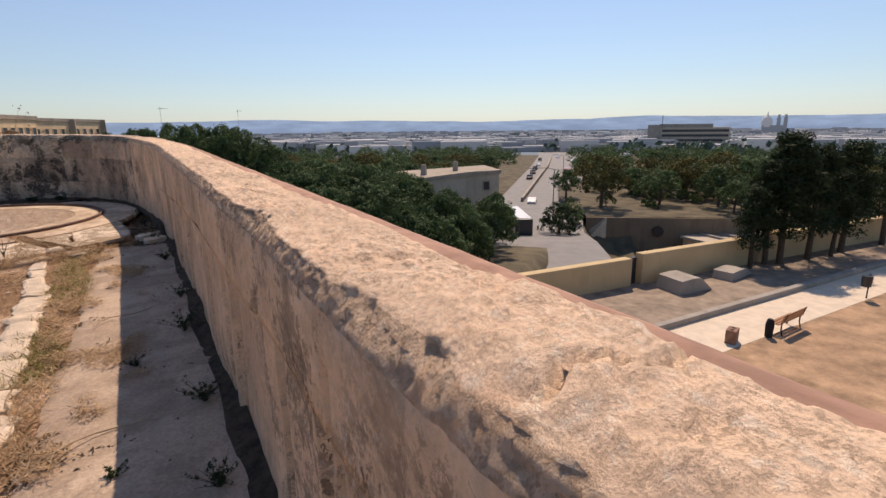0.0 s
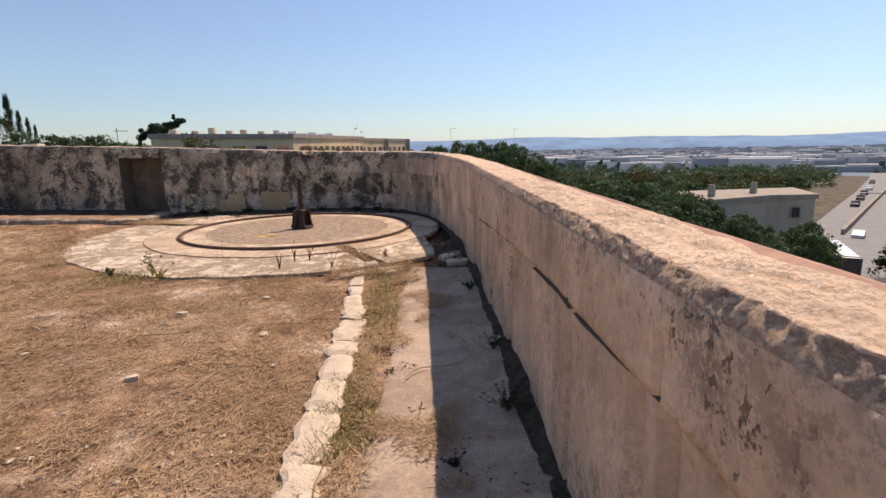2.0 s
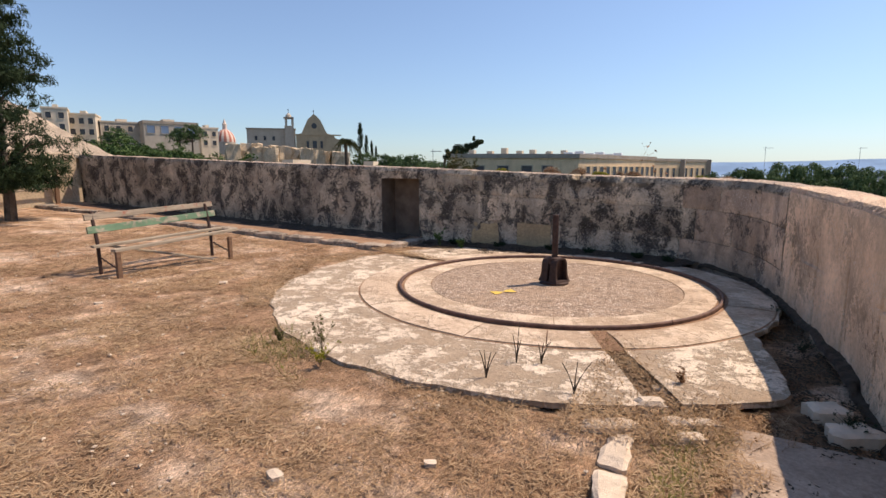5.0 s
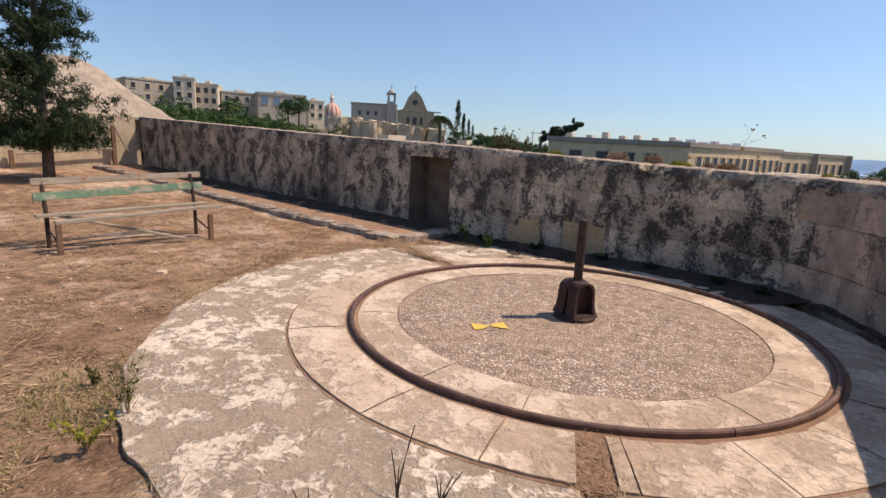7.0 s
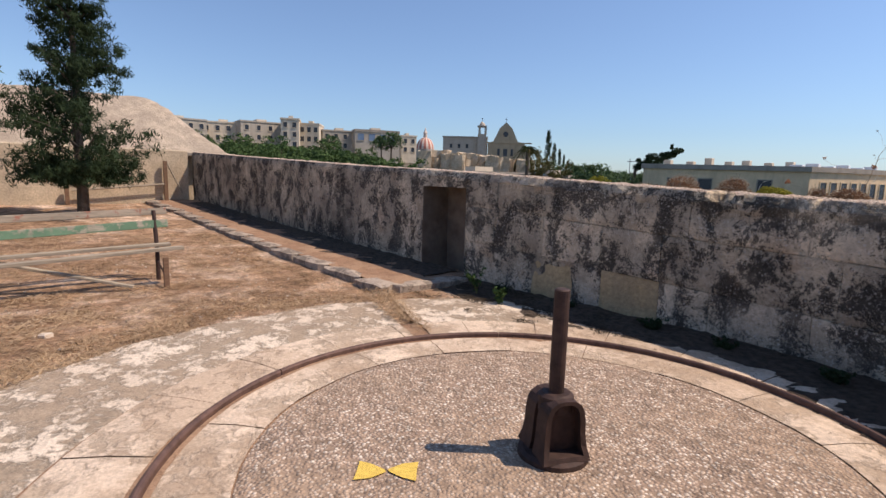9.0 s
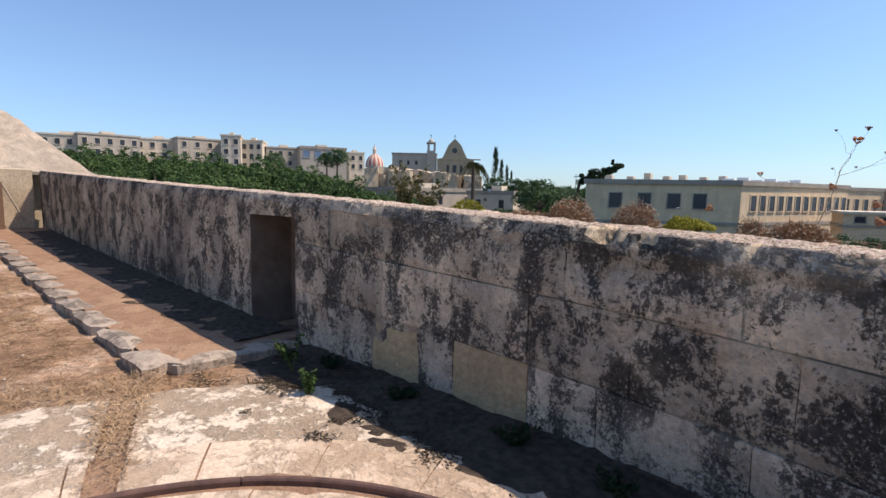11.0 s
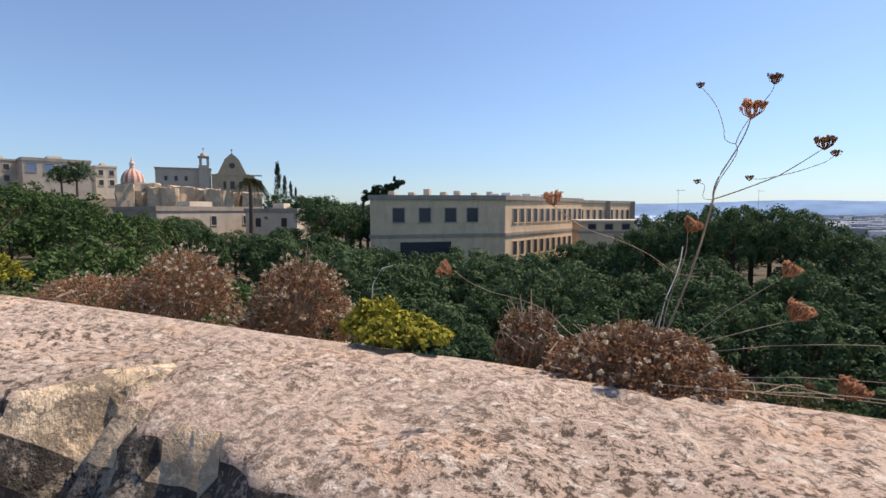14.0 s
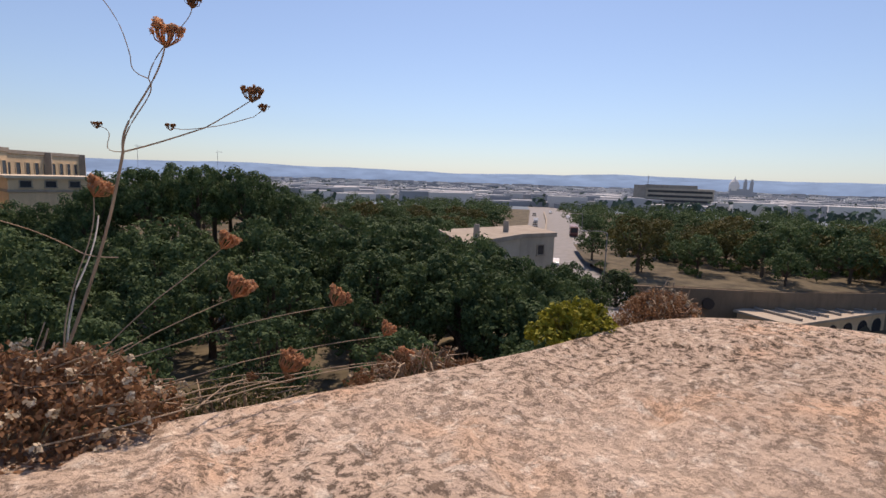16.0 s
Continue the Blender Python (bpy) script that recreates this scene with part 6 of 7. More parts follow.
for k, (x, y, top) in enumerate(((30, 42, -5.2), (33.5, 47, -5.5), (27, 45, -4.4), (36.5, 51, -6.2), (24, 48, -3.4))):
    used.append((x, y))
    place(PROTO[k % 3], x, y, 0.75, top - (8.0, 7.4, 8.4)[k % 3] * 0.9, None, 0.9)
# low green trees on the western slope
for _ in range(1800):
    yaw, r = rng.uniform(33, 82), 17 + 135 * rng.random() ** 1.1
    x, y = at_yaw(yaw, r)
    if x < -17 and y < 16:
        continue
    if 36 < yaw < 50 and 84 < r < 128 or not clear(x, y, 3.3 + r * 0.026):
        continue
    s = rng.uniform(0.65, 1.15) * (0.75 if r < 24 else 1) * lerp_table([(30, 1.0), (150, 1.8)], r)
    cap = 1.75 + r * math.tan(radians(lerp_table([(33, -1.2), (38, -0.6), (56, 0.0), (59, 1.8), (64, 2.8), (73, 3.3), (82, 3.7)], yaw)))
    s = min(s, (cap - land(x, y) + 0.2) / 4.6)
    if s < 0.3:
        continue
    place(BUSH[rng.randrange(2)], x, y, s * lerp_table([(20, 0.9), (120, 1.25)], r), None, None, s)
# trees along the far road and on the far bank
single, WOOD = 0, []
for _ in range(1100):
    yaw, r = rng.uniform(-92, -2), 112 + 240 * rng.random()
    x, y = at_yaw(yaw, r)
    d = abs((x - 49) * 0.75 - (y - 61) * 0.66)
    if d < 15 or (r < 150 and yaw > -22) or not clear(x, y, 6.2):
        continue
    s = rng.uniform(0.75, 1.15)
    if r < 200 and single < 200:
        place(FAR_TREE[0 if rng.random() < 0.7 else 1], x, y, s, None, None, s * 0.9)
        single += 1
    else:
        WOOD.append((x, y, land(x, y) - 2.5, s))
rs = np.random.RandomState(61)
pts, rad = [], []
for x, y, z, s in WOOD:
    for k in range(11):
        t, f = k * 2.4, math.sqrt((k + 0.5) / 11)
        pts.append((x + math.cos(t) * f * 4.0 * s, y + math.sin(t) * f * 4.0 * s, z + s * (3.2 + 4.0 * (1 - f * f) + rs.normal() * 0.5)))
        rad.append(s * (1.3 + 0.7 * rs.rand()))
C, U, W = clumps(rs, np.array(pts), np.array(rad), 26, 0.42, 0.6, 0.1, 0.3, 0.3)
tagged(quads("far_woods", C, U, W, M_LEAF), "distant dark green woods along the road", "woods", kind="stuff")
for x, y, s, i in ((76, 70, 1.15, 1), (88, 66, 0.9, 0), (95, 58, 1.0, 0), (80, 84, 0.8, 0), (100, 70, 1.0, 1), (108, 60, 1.1, 0), (104, 48, 1.0, 0), (112, 44, 1.0, 1), (96, 80, 0.8, 0), (118, 54, 1.1, 0), (120, 38, 1.0, 1), (90, 52, 0.75, 0), (128, 62, 1.0, 0), (125, 28, 1.0, 0)):
    place(FAR_TREE[i], x, y, s, -14.6)
place(FAR_TREE[0], 59.5, 61.5, 0.62, -16)
place(FAR_TREE[0], -35, 4.0, 1.25, -4.2)
place(FAR_TREE[2], 51.2, 54.8, 0.80, -16.2)
for k in range(34):
    f = rng.random()
    x, y = 70 + 62 * f + rng.uniform(0, 12), 64 - 36 * f + rng.uniform(2, 20)
    place(BUSH[k % 2], x, y, rng.uniform(0.35, 0.75), -14.4)
for x, y, s in ((31.0, 14.9, 1.0), (28.6, 15.2, 0.62), (33.4, 14.6, 0.9), (37, 14.4, 0.92), (41.5, 13.9, 0.85), (45, 13.7, 1.0), (30.2, 15.3, 0.8), (49, 13.3, 1.05), (35.3, 14.2, 0.7)):
    place(PINE, x, y, s, -6.4)
for yaw, r, s in ((40.6, 165, 1.25), (39.9, 168, 0.9), (39.3, 170, 0.75), (38.8, 172, 0.6)):
    x, y = at_yaw(yaw, r)
    o = place(CYPRESS, x, y, 0.5 * s, 3.4, None, 1.45 * s)
for yaw, r, s, z in ((35.8, 80, 1.15, -2.5), (33.5, 84, 1.0, -3), (37.2, 88, 0.9, -2), (31.2, 112, 1.5, -5.5), (29.8, 114, 1.4, -5.5), (33.0, 116, 1.5, -5.0), (35.0, 120, 1.4, -4.0), (37.0, 122, 1.4, -3.0), (38.6, 125, 1.3, -2.0), (40.5, 128, 1.3, -1.5), (32.0, 135, 1.6, -5.5), (34.4, 138, 1.5, -5.0), (30.0, 140, 1.6, -6.0), (36.4, 140, 1.5, -4.0), (58.3, 150, 1.2, 7), (59.4, 150, 1.0, 7), (65, 150, 1.1, 6)):
    x, y = at_yaw(yaw, r)
    place(FAR_TREE[0], x, y, s * 0.7, z)


def make_palm(x, y, z, h):
    rs = np.random.RandomState(31)
    ob = empty("palm_tree", pose(x, y, z), "date palm with drooping dusty fronds below the church", "tree")
    bm = bmesh.new()
    tube(bm, [(0, 0, -2), (0.1, 0, h * 0.5), (0, 0, h)], [0.4, 0.33, 0.3], 9)
    part("trunk", bm, M_BARK, ob)
    C, U, W = [], [], []
    for k in range(46):
        t, up = rs.uniform(0, 6.283), rs.uniform(-0.3, 1.2)
        d = np.array([math.cos(t), math.sin(t), 0])
        for s in np.linspace(0.1, 1, 16):
            c = d * 3.0 * s * math.cos(up * 0.7) + np.array([0, 0, h + 3.0 * s * math.sin(up) - 3.2 * s * s])
            for side in (-1, 1):
                w = np.array([-d[1], d[0], 0]) * side * 0.32 * (1.15 - s) + d * 0.16 - np.array([0, 0, 0.14])
                C.append(c + w)
                U.append(w)
                W.append(np.array([0.02, 0.02, 0.05]))
    quads("crown", np.array(C), np.array(U), np.array(W), M_LEAF_OLIVE, ob)


def make_leaning(x, y, z):
    # wind-bent conifer, its head laid over to one side
    rs = np.random.RandomState(33)
    ob = empty("leaning_conifer", pose(x, y, z), "dark wind-bent conifer leaning over the barracks roof", "tree")
    spine = [(-1.5, -0.8, -6), (-0.8, -0.4, -0.5), (0.6, 0.3, 0.7), (2.6, 1.3, 1.2), (4.4, 2.3, 2.0), (5.8, 3.1, 2.9)]
    bm = bmesh.new()
    tube(bm, spine, [0.35, 0.28, 0.2, 0.15, 0.08, 0.03], 8)
    tube(bm, [spine[4], (4.3, 2.2, 3.4)], [0.06, 0.02], 6)
    part("trunk", bm, M_BARK, ob)
    pts, rad = [(4.3, 2.2, 3.0), (4.3, 2.2, 3.5)], [0.3, 0.2]
    for k in range(44):
        t = rs.rand() * 4.0 + 1
        i = min(4, int(t))
        p = np.array(spine[i]) + (np.array(spine[i + 1]) - np.array(spine[i])) * (t - i)
        w = lerp_table([(1, 0.7), (2, 0.8), (3, 0.6), (4, 0.4), (5, 0.15)], t)
        pts.append(tuple(p + rs.normal(size=3) * w * np.array([0.6, 0.6, 0.45]) - np.array([0, 0, 0.1])))
        rad.append(0.35 + 0.9 * w * rs.rand())
    C, U, W = clumps(rs, np.array(pts), np.array(rad), 130, 0.2, 0.4, 0, 0.5)
    quads("crown", C, U, W, M_LEAF_DARK, ob)


for k in range(16):
    # undergrowth below the wood beside the barracks
    yaw = 28.8 + k * 0.8
    x, y = at_yaw(yaw, 104 + 4 * (k % 3))
    place(BUSH[k % 2], x, y, 1.35, lerp_table([(29, -6.0), (33, -5.2), (41, -2.0)], yaw), None, 1.2)
make_palm(-68.5, 83.2, 0.0, 7.2)
make_leaning(-52.0, 95.8, 4.6)
x, y = -33.0, 1.5
place(FAR_TREE[1], x, y, 0.8, 0.0)
for proto in PROTO + BUSH + FAR_TREE + [PINE, CYPRESS]:
    # the patterns themselves stand in the wood behind the belt
    i = (PROTO + BUSH + FAR_TREE + [PINE, CYPRESS]).index(proto)
    x, y = at_yaw(-4 - i * 1.6, 82 + 3 * i)
    proto.matrix_world = pose(x, y, land(x, y) - 0.2)


# ---- buildings ----
def window_set(w, h, mat_frame, mat_pane):
    fr = bmesh.new()
    t = 0.14
    box(fr, -w / 2 - t, -w / 2, -0.10, 0.02, -h / 2 - t, h / 2 + t)
    box(fr, w / 2, w / 2 + t, -0.10, 0.02, -h / 2 - t, h / 2 + t)
    box(fr, -w / 2, w / 2, -0.10, 0.02, h / 2, h / 2 + t)
    f = bpy.data.meshes.new("frame")
    fr.to_mesh(f)
    fr.free()
    f.materials.append(mat_frame)
    pn = boxed(-w / 2, w / 2, -0.02, 0.02, -h / 2, h / 2)
    box(pn, -0.03, 0.03, -0.03, -0.021, -h / 2, h / 2)
    p = bpy.data.meshes.new("pane")
    pn.to_mesh(p)
    pn.free()
    p.materials.append(mat_pane)
    sl = boxed(-w / 2 - 0.2, w / 2 + 0.2, -0.18, 0.02, -h / 2 - t, -h / 2)
    s = bpy.data.meshes.new("sill")
    sl.to_mesh(s)
    sl.free()
    s.materials.append(mat_frame)
    return f, p, s


def add_windows(parent, a, b, fractions, z, meshes):
    # on the face that runs from a to b, seen with b to the right
    a, b = Vector((*a, 0)), Vector((*b, 0))
    d = (b - a).normalized()
    yaw = math.degrees(math.atan2(d.y, d.x))
    inv = parent.matrix_world.inverted()
    for f in fractions:
        p = a.lerp(b, f)
        win = new("window")
        win.parent = parent
        win.matrix_local = inv @ pose(p.x, p.y, z, 0, 0, yaw)
        for me, nm in zip(meshes, ("frame", "pane", "sill")):
            o = new(nm, me)
            o.parent = win


def prism(foot, z0, z1, grow=0.0):
    bm = bmesh.new()
    c = sum((Vector(p) for p in foot), Vector((0, 0))) / len(foot)
    pts = [c + (Vector(p) - c) * (1 + grow / (Vector(p) - c).length) for p in foot]
    a = [bm.verts.new((p.x, p.y, z0)) for p in pts]
    b = [bm.verts.new((p.x, p.y, z1)) for p in pts]
    for i in range(len(a)):
        j = (i + 1) % len(a)
        bm.faces.new((a[i], a[j], b[j], b[i]))
    bm.faces.new(a[::-1])
    bm.faces.new(b)
    bmesh.ops.recalc_face_normals(bm, faces=bm.faces)
    return bm


L, C, R = (-45.6, 85.5), (-26.8, 99.6), (-18.0, 132.0)
barrack = empty("barrack_block", pose(0, 0, 0), "long two-storey ochre barrack block with dark windows", "building")
foot = [L, C, R, (-34, 140), (-56, 108)]
part("wall", prism(foot, -12, 3.7), M_FACADE, barrack)
part("cornice", prism(foot, 3.7, 4.45, 0.45), M_BAND, barrack)
part("string_course", prism(foot, -2.6, -2.1, 0.3), M_BAND, barrack)
wl, wr = window_set(1.9, 2.3, M_BAND, M_DARK), window_set(1.5, 2.5, M_FACADE, M_DARK)
add_windows(barrack, L, C, (0.20, 0.39, 0.58, 0.745), 1.1, wl)
add_windows(barrack, C, R, [0.10 + 0.078 * k for k in range(12)], 0.9, wr)
add_windows(barrack, C, R, [0.10 + 0.078 * k for k in range(10)], -5.0, wr)
# solid dark block added for the shade inside the arcade
part("arcade", prism([(-41.5, 88.2), (-34.5, 93.4), (-35.2, 94.2), (-42, 89)], -9, -3.4), M_DARK, barrack, "dark block standing in for the shade of an open arcade")
far_wing = empty("barrack_wing", pose(0, 0, 0), "farther ochre wing of the barracks with close-set windows", "building")
A2, B2 = (-21.5, 136), (-8.5, 168)
foot = [A2, B2, (-30, 176), (-42, 145)]
part("wall", prism(foot, -12, 3.6), M_FACADE, far_wing)
part("cornice", prism(foot, 3.6, 4.3, 0.4), M_BAND, far_wing)
wf = window_set(1.4, 3.0, M_FACADE, M_DARK)
add_windows(far_wing, A2, B2, [0.08 + 0.09 * k for k in range(10)], 0.4, wf)
for f in (0.03, 0.55, 0.97):
    p = Vector(A2).lerp(Vector(B2), f)
    part("pier", boxed(p.x - 0.9, p.x + 0.9, p.y - 0.9, p.y + 0.9, -12, 4.2), M_BAND, far_wing)
low = empty("low_annex", pose(0, 0, 0), "low flat-roofed ochre annex beside the barracks", "building")
annex = [(-15, 108), (-5.5, 111), (-7, 121), (-18, 118)]
part("wall", prism(annex, -12, -0.4), M_FACADE, low)
part("roof", prism(annex, -0.4, 0.0, 0.5), M_FACADE3, low)
part("string_course", prism(annex, -2.4, -2.0, 0.2), M_BAND, low)
add_windows(low, annex[0], annex[1], (0.2, 0.5, 0.8), -1.2, window_set(1.3, 0.9, M_BAND, M_DARK))
for k, (fx, h) in enumerate(((0.15, 0.9), (0.3, 0.7), (0.42, 1.3), (0.55, 0.8), (0.66, 1.0), (0.8, 0.7), (0.93, 0.9))):
    p = Vector(L).lerp(Vector(C), fx) + Vector((-3, 6))
    o = tagged(part("water_tank", boxed(p.x - 0.6, p.x + 0.6, p.y - 0.5, p.y + 0.5, 4.4, 4.45 + h, 0.1), M_FACADE3), "small pale tank on the barrack roof", "tank", "roof tanks")
for k in range(6):
    p = Vector(C).lerp(Vector(R), 0.1 + 0.12 * k) + Vector((-4, 1))
    o = tagged(part("roof_unit", boxed(p.x - 0.9, p.x + 0.9, p.y - 0.6, p.y + 0.6, 4.4, 4.9 + 0.3 * (k % 2), 0.1), M_CARWHITE), "white rooftop unit on the barracks", "roof unit", "roof units")


def flat_house(name, yaw, r, w, d, z0, z1, mat, label, rows=2, cols=4, turn=0.0, win=None, parapet=0.5):
    x, y = at_yaw(yaw, r)
    ob = empty(name, pose(x, y, 0, 0, 0, yaw + turn), label, "building")
    part("wall", boxed(-w / 2, w / 2, 0, d, z0, z1), mat, ob)
    part("roof", boxed(-w / 2 - 0.2, w / 2 + 0.2, -0.2, d + 0.2, z1, z1 + parapet), M_BAND if parapet > 0.6 else mat, ob)
    part("roof_hut", boxed(-w * 0.1, w * 0.12, d * 0.3, d * 0.6, z1 + parapet, z1 + parapet + 1.0), M_FACADE3, ob)
    ms = win or window_set(1.1, 1.6, mat, M_DARK)
    for j in range(rows):
        z = z1 - (z1 - z0) * 0.0 - 1.8 - j * 3.2
        for i in range(cols):
            wn = new("window")
            wn.parent = ob
            wn.matrix_local = pose(-w / 2 + w * (i + 0.5) / cols, -0.001, z)
            for me, nm in zip(ms, ("frame", "pane", "sill")):
                o = new(nm, me)
                o.parent = wn
    return ob


wsmall, wblue = window_set(1.3, 1.7, M_FACADE3, M_DARK), window_set(2.2, 2.4, M_FACADE2, M_BLUE)
for k, (yaw, r, w, d, z1, m, rows, cols) in enumerate(((83, 190, 18, 14, 17, M_FACADE3, 3, 6), (79.5, 186, 16, 14, 17.4, M_FACADE2, 3, 5), (75.5, 195, 14, 12, 17.8, M_FACADE3, 3, 4), (71.5, 190, 16, 14, 18.2, M_FACADE2, 3, 4), (69.0, 182, 6, 10, 19.2, M_FACADE3, 3, 2), (67.0, 186, 7, 10, 18.2, M_FACADE3, 3, 3), (63.6, 190, 13, 12, 16.6, M_FACADE2, 2, 4), (88, 200, 20, 14, 17, M_FACADE3, 3, 6), (56.0, 200, 6, 10, 16.5, M_FACADE3, 2, 2))):
    flat_house("town_house", yaw, r, w, d, 2, z1, m, "flat-roofed limestone town house on the hill", rows, cols, (-12, 8, 0, 14, -6)[k % 5], wsmall)
flat_house("blue_window_house", 59.6, 185, 16, 14, 2, 16.4, M_FACADE2, "grey flat-roofed house with blue-grey windows", 1, 4, 10, wblue, 0.9)
flat_house("flat_building", 47.0, 104, 22, 12, -6, 2.0, M_FACADE2, "low flat-roofed building with a pale stained front", 1, 3, 38, None, 0.8)
flat_house("flat_building", 41.4, 100, 10, 10, -6, 1.6, M_FACADE3, "low flat-roofed pale building in the trees", 1, 2, -25, None, 0.8)

# broken old bastion stones below the church
rng = random.Random(4)
bastion = tagged(new("old_bastion"), "crumbling pale limestone bastion below the church", "ruin")
for k in range(13):
    yaw = 54.6 - k * 0.95
    x, y = at_yaw(yaw, 138 + 3 * math.sin(k * 1.3))
    h = 8.4 - k * 0.19 + rng.uniform(-0.5, 0.5)
    w = rng.uniform(1.6, 3.0)
    bm = boxed(-w, w, -1.6 - rng.random(), 1.6, 0, 1)
    bmesh.ops.subdivide_edges(bm, edges=bm.edges[:], cuts=3, use_grid_fill=True)
    for v in bm.verts:
        v.co.z = 1.0 + v.co.z * (h - 1.0)
        q = Vector((v.co.x * 1.3 + k * 5, v.co.y, v.co.z * 0.5))
        v.co.x += 0.6 * noise.noise(q)
        v.co.y += 0.9 * noise.noise(q + Vector((9, 0, 0)))
        v.co.z += 0.5 * noise.noise(q + Vector((0, 9, 0)))
    bmesh.ops.transform(bm, matrix=pose(x, y, 0, 0, 0, yaw), verts=bm.verts)
    part("masonry", bm, M_PALE, bastion)


def make_church():
    x, y = at_yaw(47, 255)
    ob = empty("church", pose(x, y, -2.2, 0, 0, 47), "ochre limestone church with curved gable and bell tower", "church")
    out = [(0, 2), (0, 21), (2.6, 21.6), (3.4, 23.2), (4.4, 25.4), (5.6, 28), (7.2, 29.6), (8.7, 31), (10.2, 29.6), (11.8, 28), (13, 25.4), (14, 23.2), (14.8, 21.6), (18, 21), (18.6, 19.4), (21.5, 18.6), (21.5, 2)]
    bm = bmesh.new()
    a = [bm.verts.new((px_, 0, z)) for px_, z in out]
    b = [bm.verts.new((px_, 2.0, z)) for px_, z in out]
    for i in range(len(out)):
        j = (i + 1) % len(out)
        bm.faces.new((a[i], a[j], b[j], b[i]))
    bm.faces.new(a)
    bm.faces.new(b[::-1])
    bmesh.ops.recalc_face_normals(bm, faces=bm.faces)
    part("facade", bm, M_CHURCH, ob, "curved baroque gable front")
    part("nave", boxed(2.5, 15, 2.0, 34, 2, 21), M_CHURCH, ob)
    part("convent_wing", boxed(-22.5, -0.2, 1.0, 14, 2, 23.2), M_FACADE2, ob)
    part("cornice", boxed(-22.8, 0, 0.6, 14.3, 23.2, 23.8), M_BAND, ob)
    tw = part("bell_tower", boxed(-5.2, -1.0, -0.6, 3.4, 2, 25), M_FACADE2, ob)
    for px_ in (-4.9, -1.9):
        for py in (-0.4, 2.4):
            part("belfry_pier", boxed(px_, px_ + 1.1, py, py + 1.1, 25, 28.4), M_FACADE2, tw)
    part("belfry_roof", boxed(-5.4, -0.8, -0.8, 3.6, 28.4, 29.1), M_BAND, tw)
    bm = bmesh.new()
    tube(bm, [(-3.1, 1.4, 29.1), (-3.1, 1.4, 30.2), (-3.1, 1.4, 31.2)], [1.6, 1.2, 0.1], 12)
    part("cupola", bm, M_FACADE2, tw)
    for p, s in (((8.7, 0.5, 32.0), 1.0), ((-3.1, 1.4, 32.3), 0.6)):
        bm = boxed(p[0] - 0.12, p[0] + 0.12, p[1] - 0.1, p[1] + 0.1, p[2] - 1.3, p[2] + s)
        box(bm, p[0] - 0.5, p[0] + 0.5, p[1] - 0.1, p[1] + 0.1, p[2] + 0.2, p[2] + 0.45)
        part("cross", bm, M_METAL, ob)
    bm = bmesh.new()
    tube(bm, [(8.7, -0.12, 25.2), (8.7, 0.05, 25.2)], 1.3, 20)
    part("round_window", bm, M_DARK, ob)
    for px_, w in ((5.4, 1.2), (12, 1.2), (8.7, 2.0)):
        bm = boxed(px_ - w / 2, px_ + w / 2, -0.1, 0.05, 14.5, 18)
        part("window", bm, M_DARK, ob)
    for px_ in (-19, -15, -11):
        part("window", boxed(px_, px_ + 1.2, 0.9, 1.05, 18, 20), M_DARK, ob)
    for px_ in (3.6, 13.8):
        part("pilaster", boxed(px_ - 0.4, px_ + 0.4, -0.25, 0.1, 2, 21.2), M_CHURCH, ob)
    part("entablature", boxed(-0.2, 21.6, -0.35, 0.1, 20.6, 21.2), M_CHURCH, ob)


make_church()


def make_dome():
    x, y = at_yaw(53.9, 310)
    ob = empty("striped_dome", pose(x, y, -1.6), "red and cream striped church dome with a lantern", "dome")
    bm = bmesh.new()
    tube(bm, [(0, 0, 5), (0, 0, 22)], 6.8, 24)
    part("drum", bm, M_FACADE2, ob)
    n = 24
    for k in range(n):
        bm = bmesh.new()
        rows = []
        for i in range(7):
            e = radians(i * 13)
            rows.append([bm.verts.new((6.9 * math.cos(e) * math.cos(t), 6.9 * math.cos(e) * math.sin(t), 22 + 8.3 * math.sin(e))) for t in (2 * math.pi * k / n, 2 * math.pi * (k + 1) / n)])
        for p, q in zip(rows, rows[1:]):
            bm.faces.new((p[0], p[1], q[1], q[0]))
        part("rib_panel", bm, M_DOME_RED if k % 2 else M_DOME_PALE, ob)
    bm = bmesh.new()
    tube(bm, [(0, 0, 29.8), (0, 0, 33), (0, 0, 33.2), (0, 0, 34.6), (0, 0, 37)], [1.5, 1.4, 1.7, 0.9, 0.1], 12)
    part("lantern", bm, M_DOME_PALE, ob)


make_dome()
bpy.data.objects["striped_dome"].scale = (0.8, 0.8, 0.86)

# ---- road and the far bank ----
ROAD = [(33, 39, 9), (41, 50, 9), (49, 61, 9.5), (80, 93, 9.5), (120, 133, 11), (154, 167, 12), (216, 233, 13), (300, 330, 13)]
V, F = [], []
for i, (x, y, w) in enumerate(ROAD):
    a, b = ROAD[max(i - 1, 0)], ROAD[min(i + 1, len(ROAD) - 1)]
    dx, dy = b[0] - a[0], b[1] - a[1]
    d = math.hypot(dx, dy)
    for s in (-1, 1):
        V.append((x - dy / d * w * s, y + dx / d * w * s, (land(x, y) if i else land(41, 50)) + 0.35))
F = [(2 * i, 2 * i + 1, 2 * i + 3, 2 * i + 2) for i in range(len(ROAD) - 1)]
tagged(raw("road", V, F, M_ROAD), "wide sunlit grey asphalt road below the bastion", "road", kind="structure")


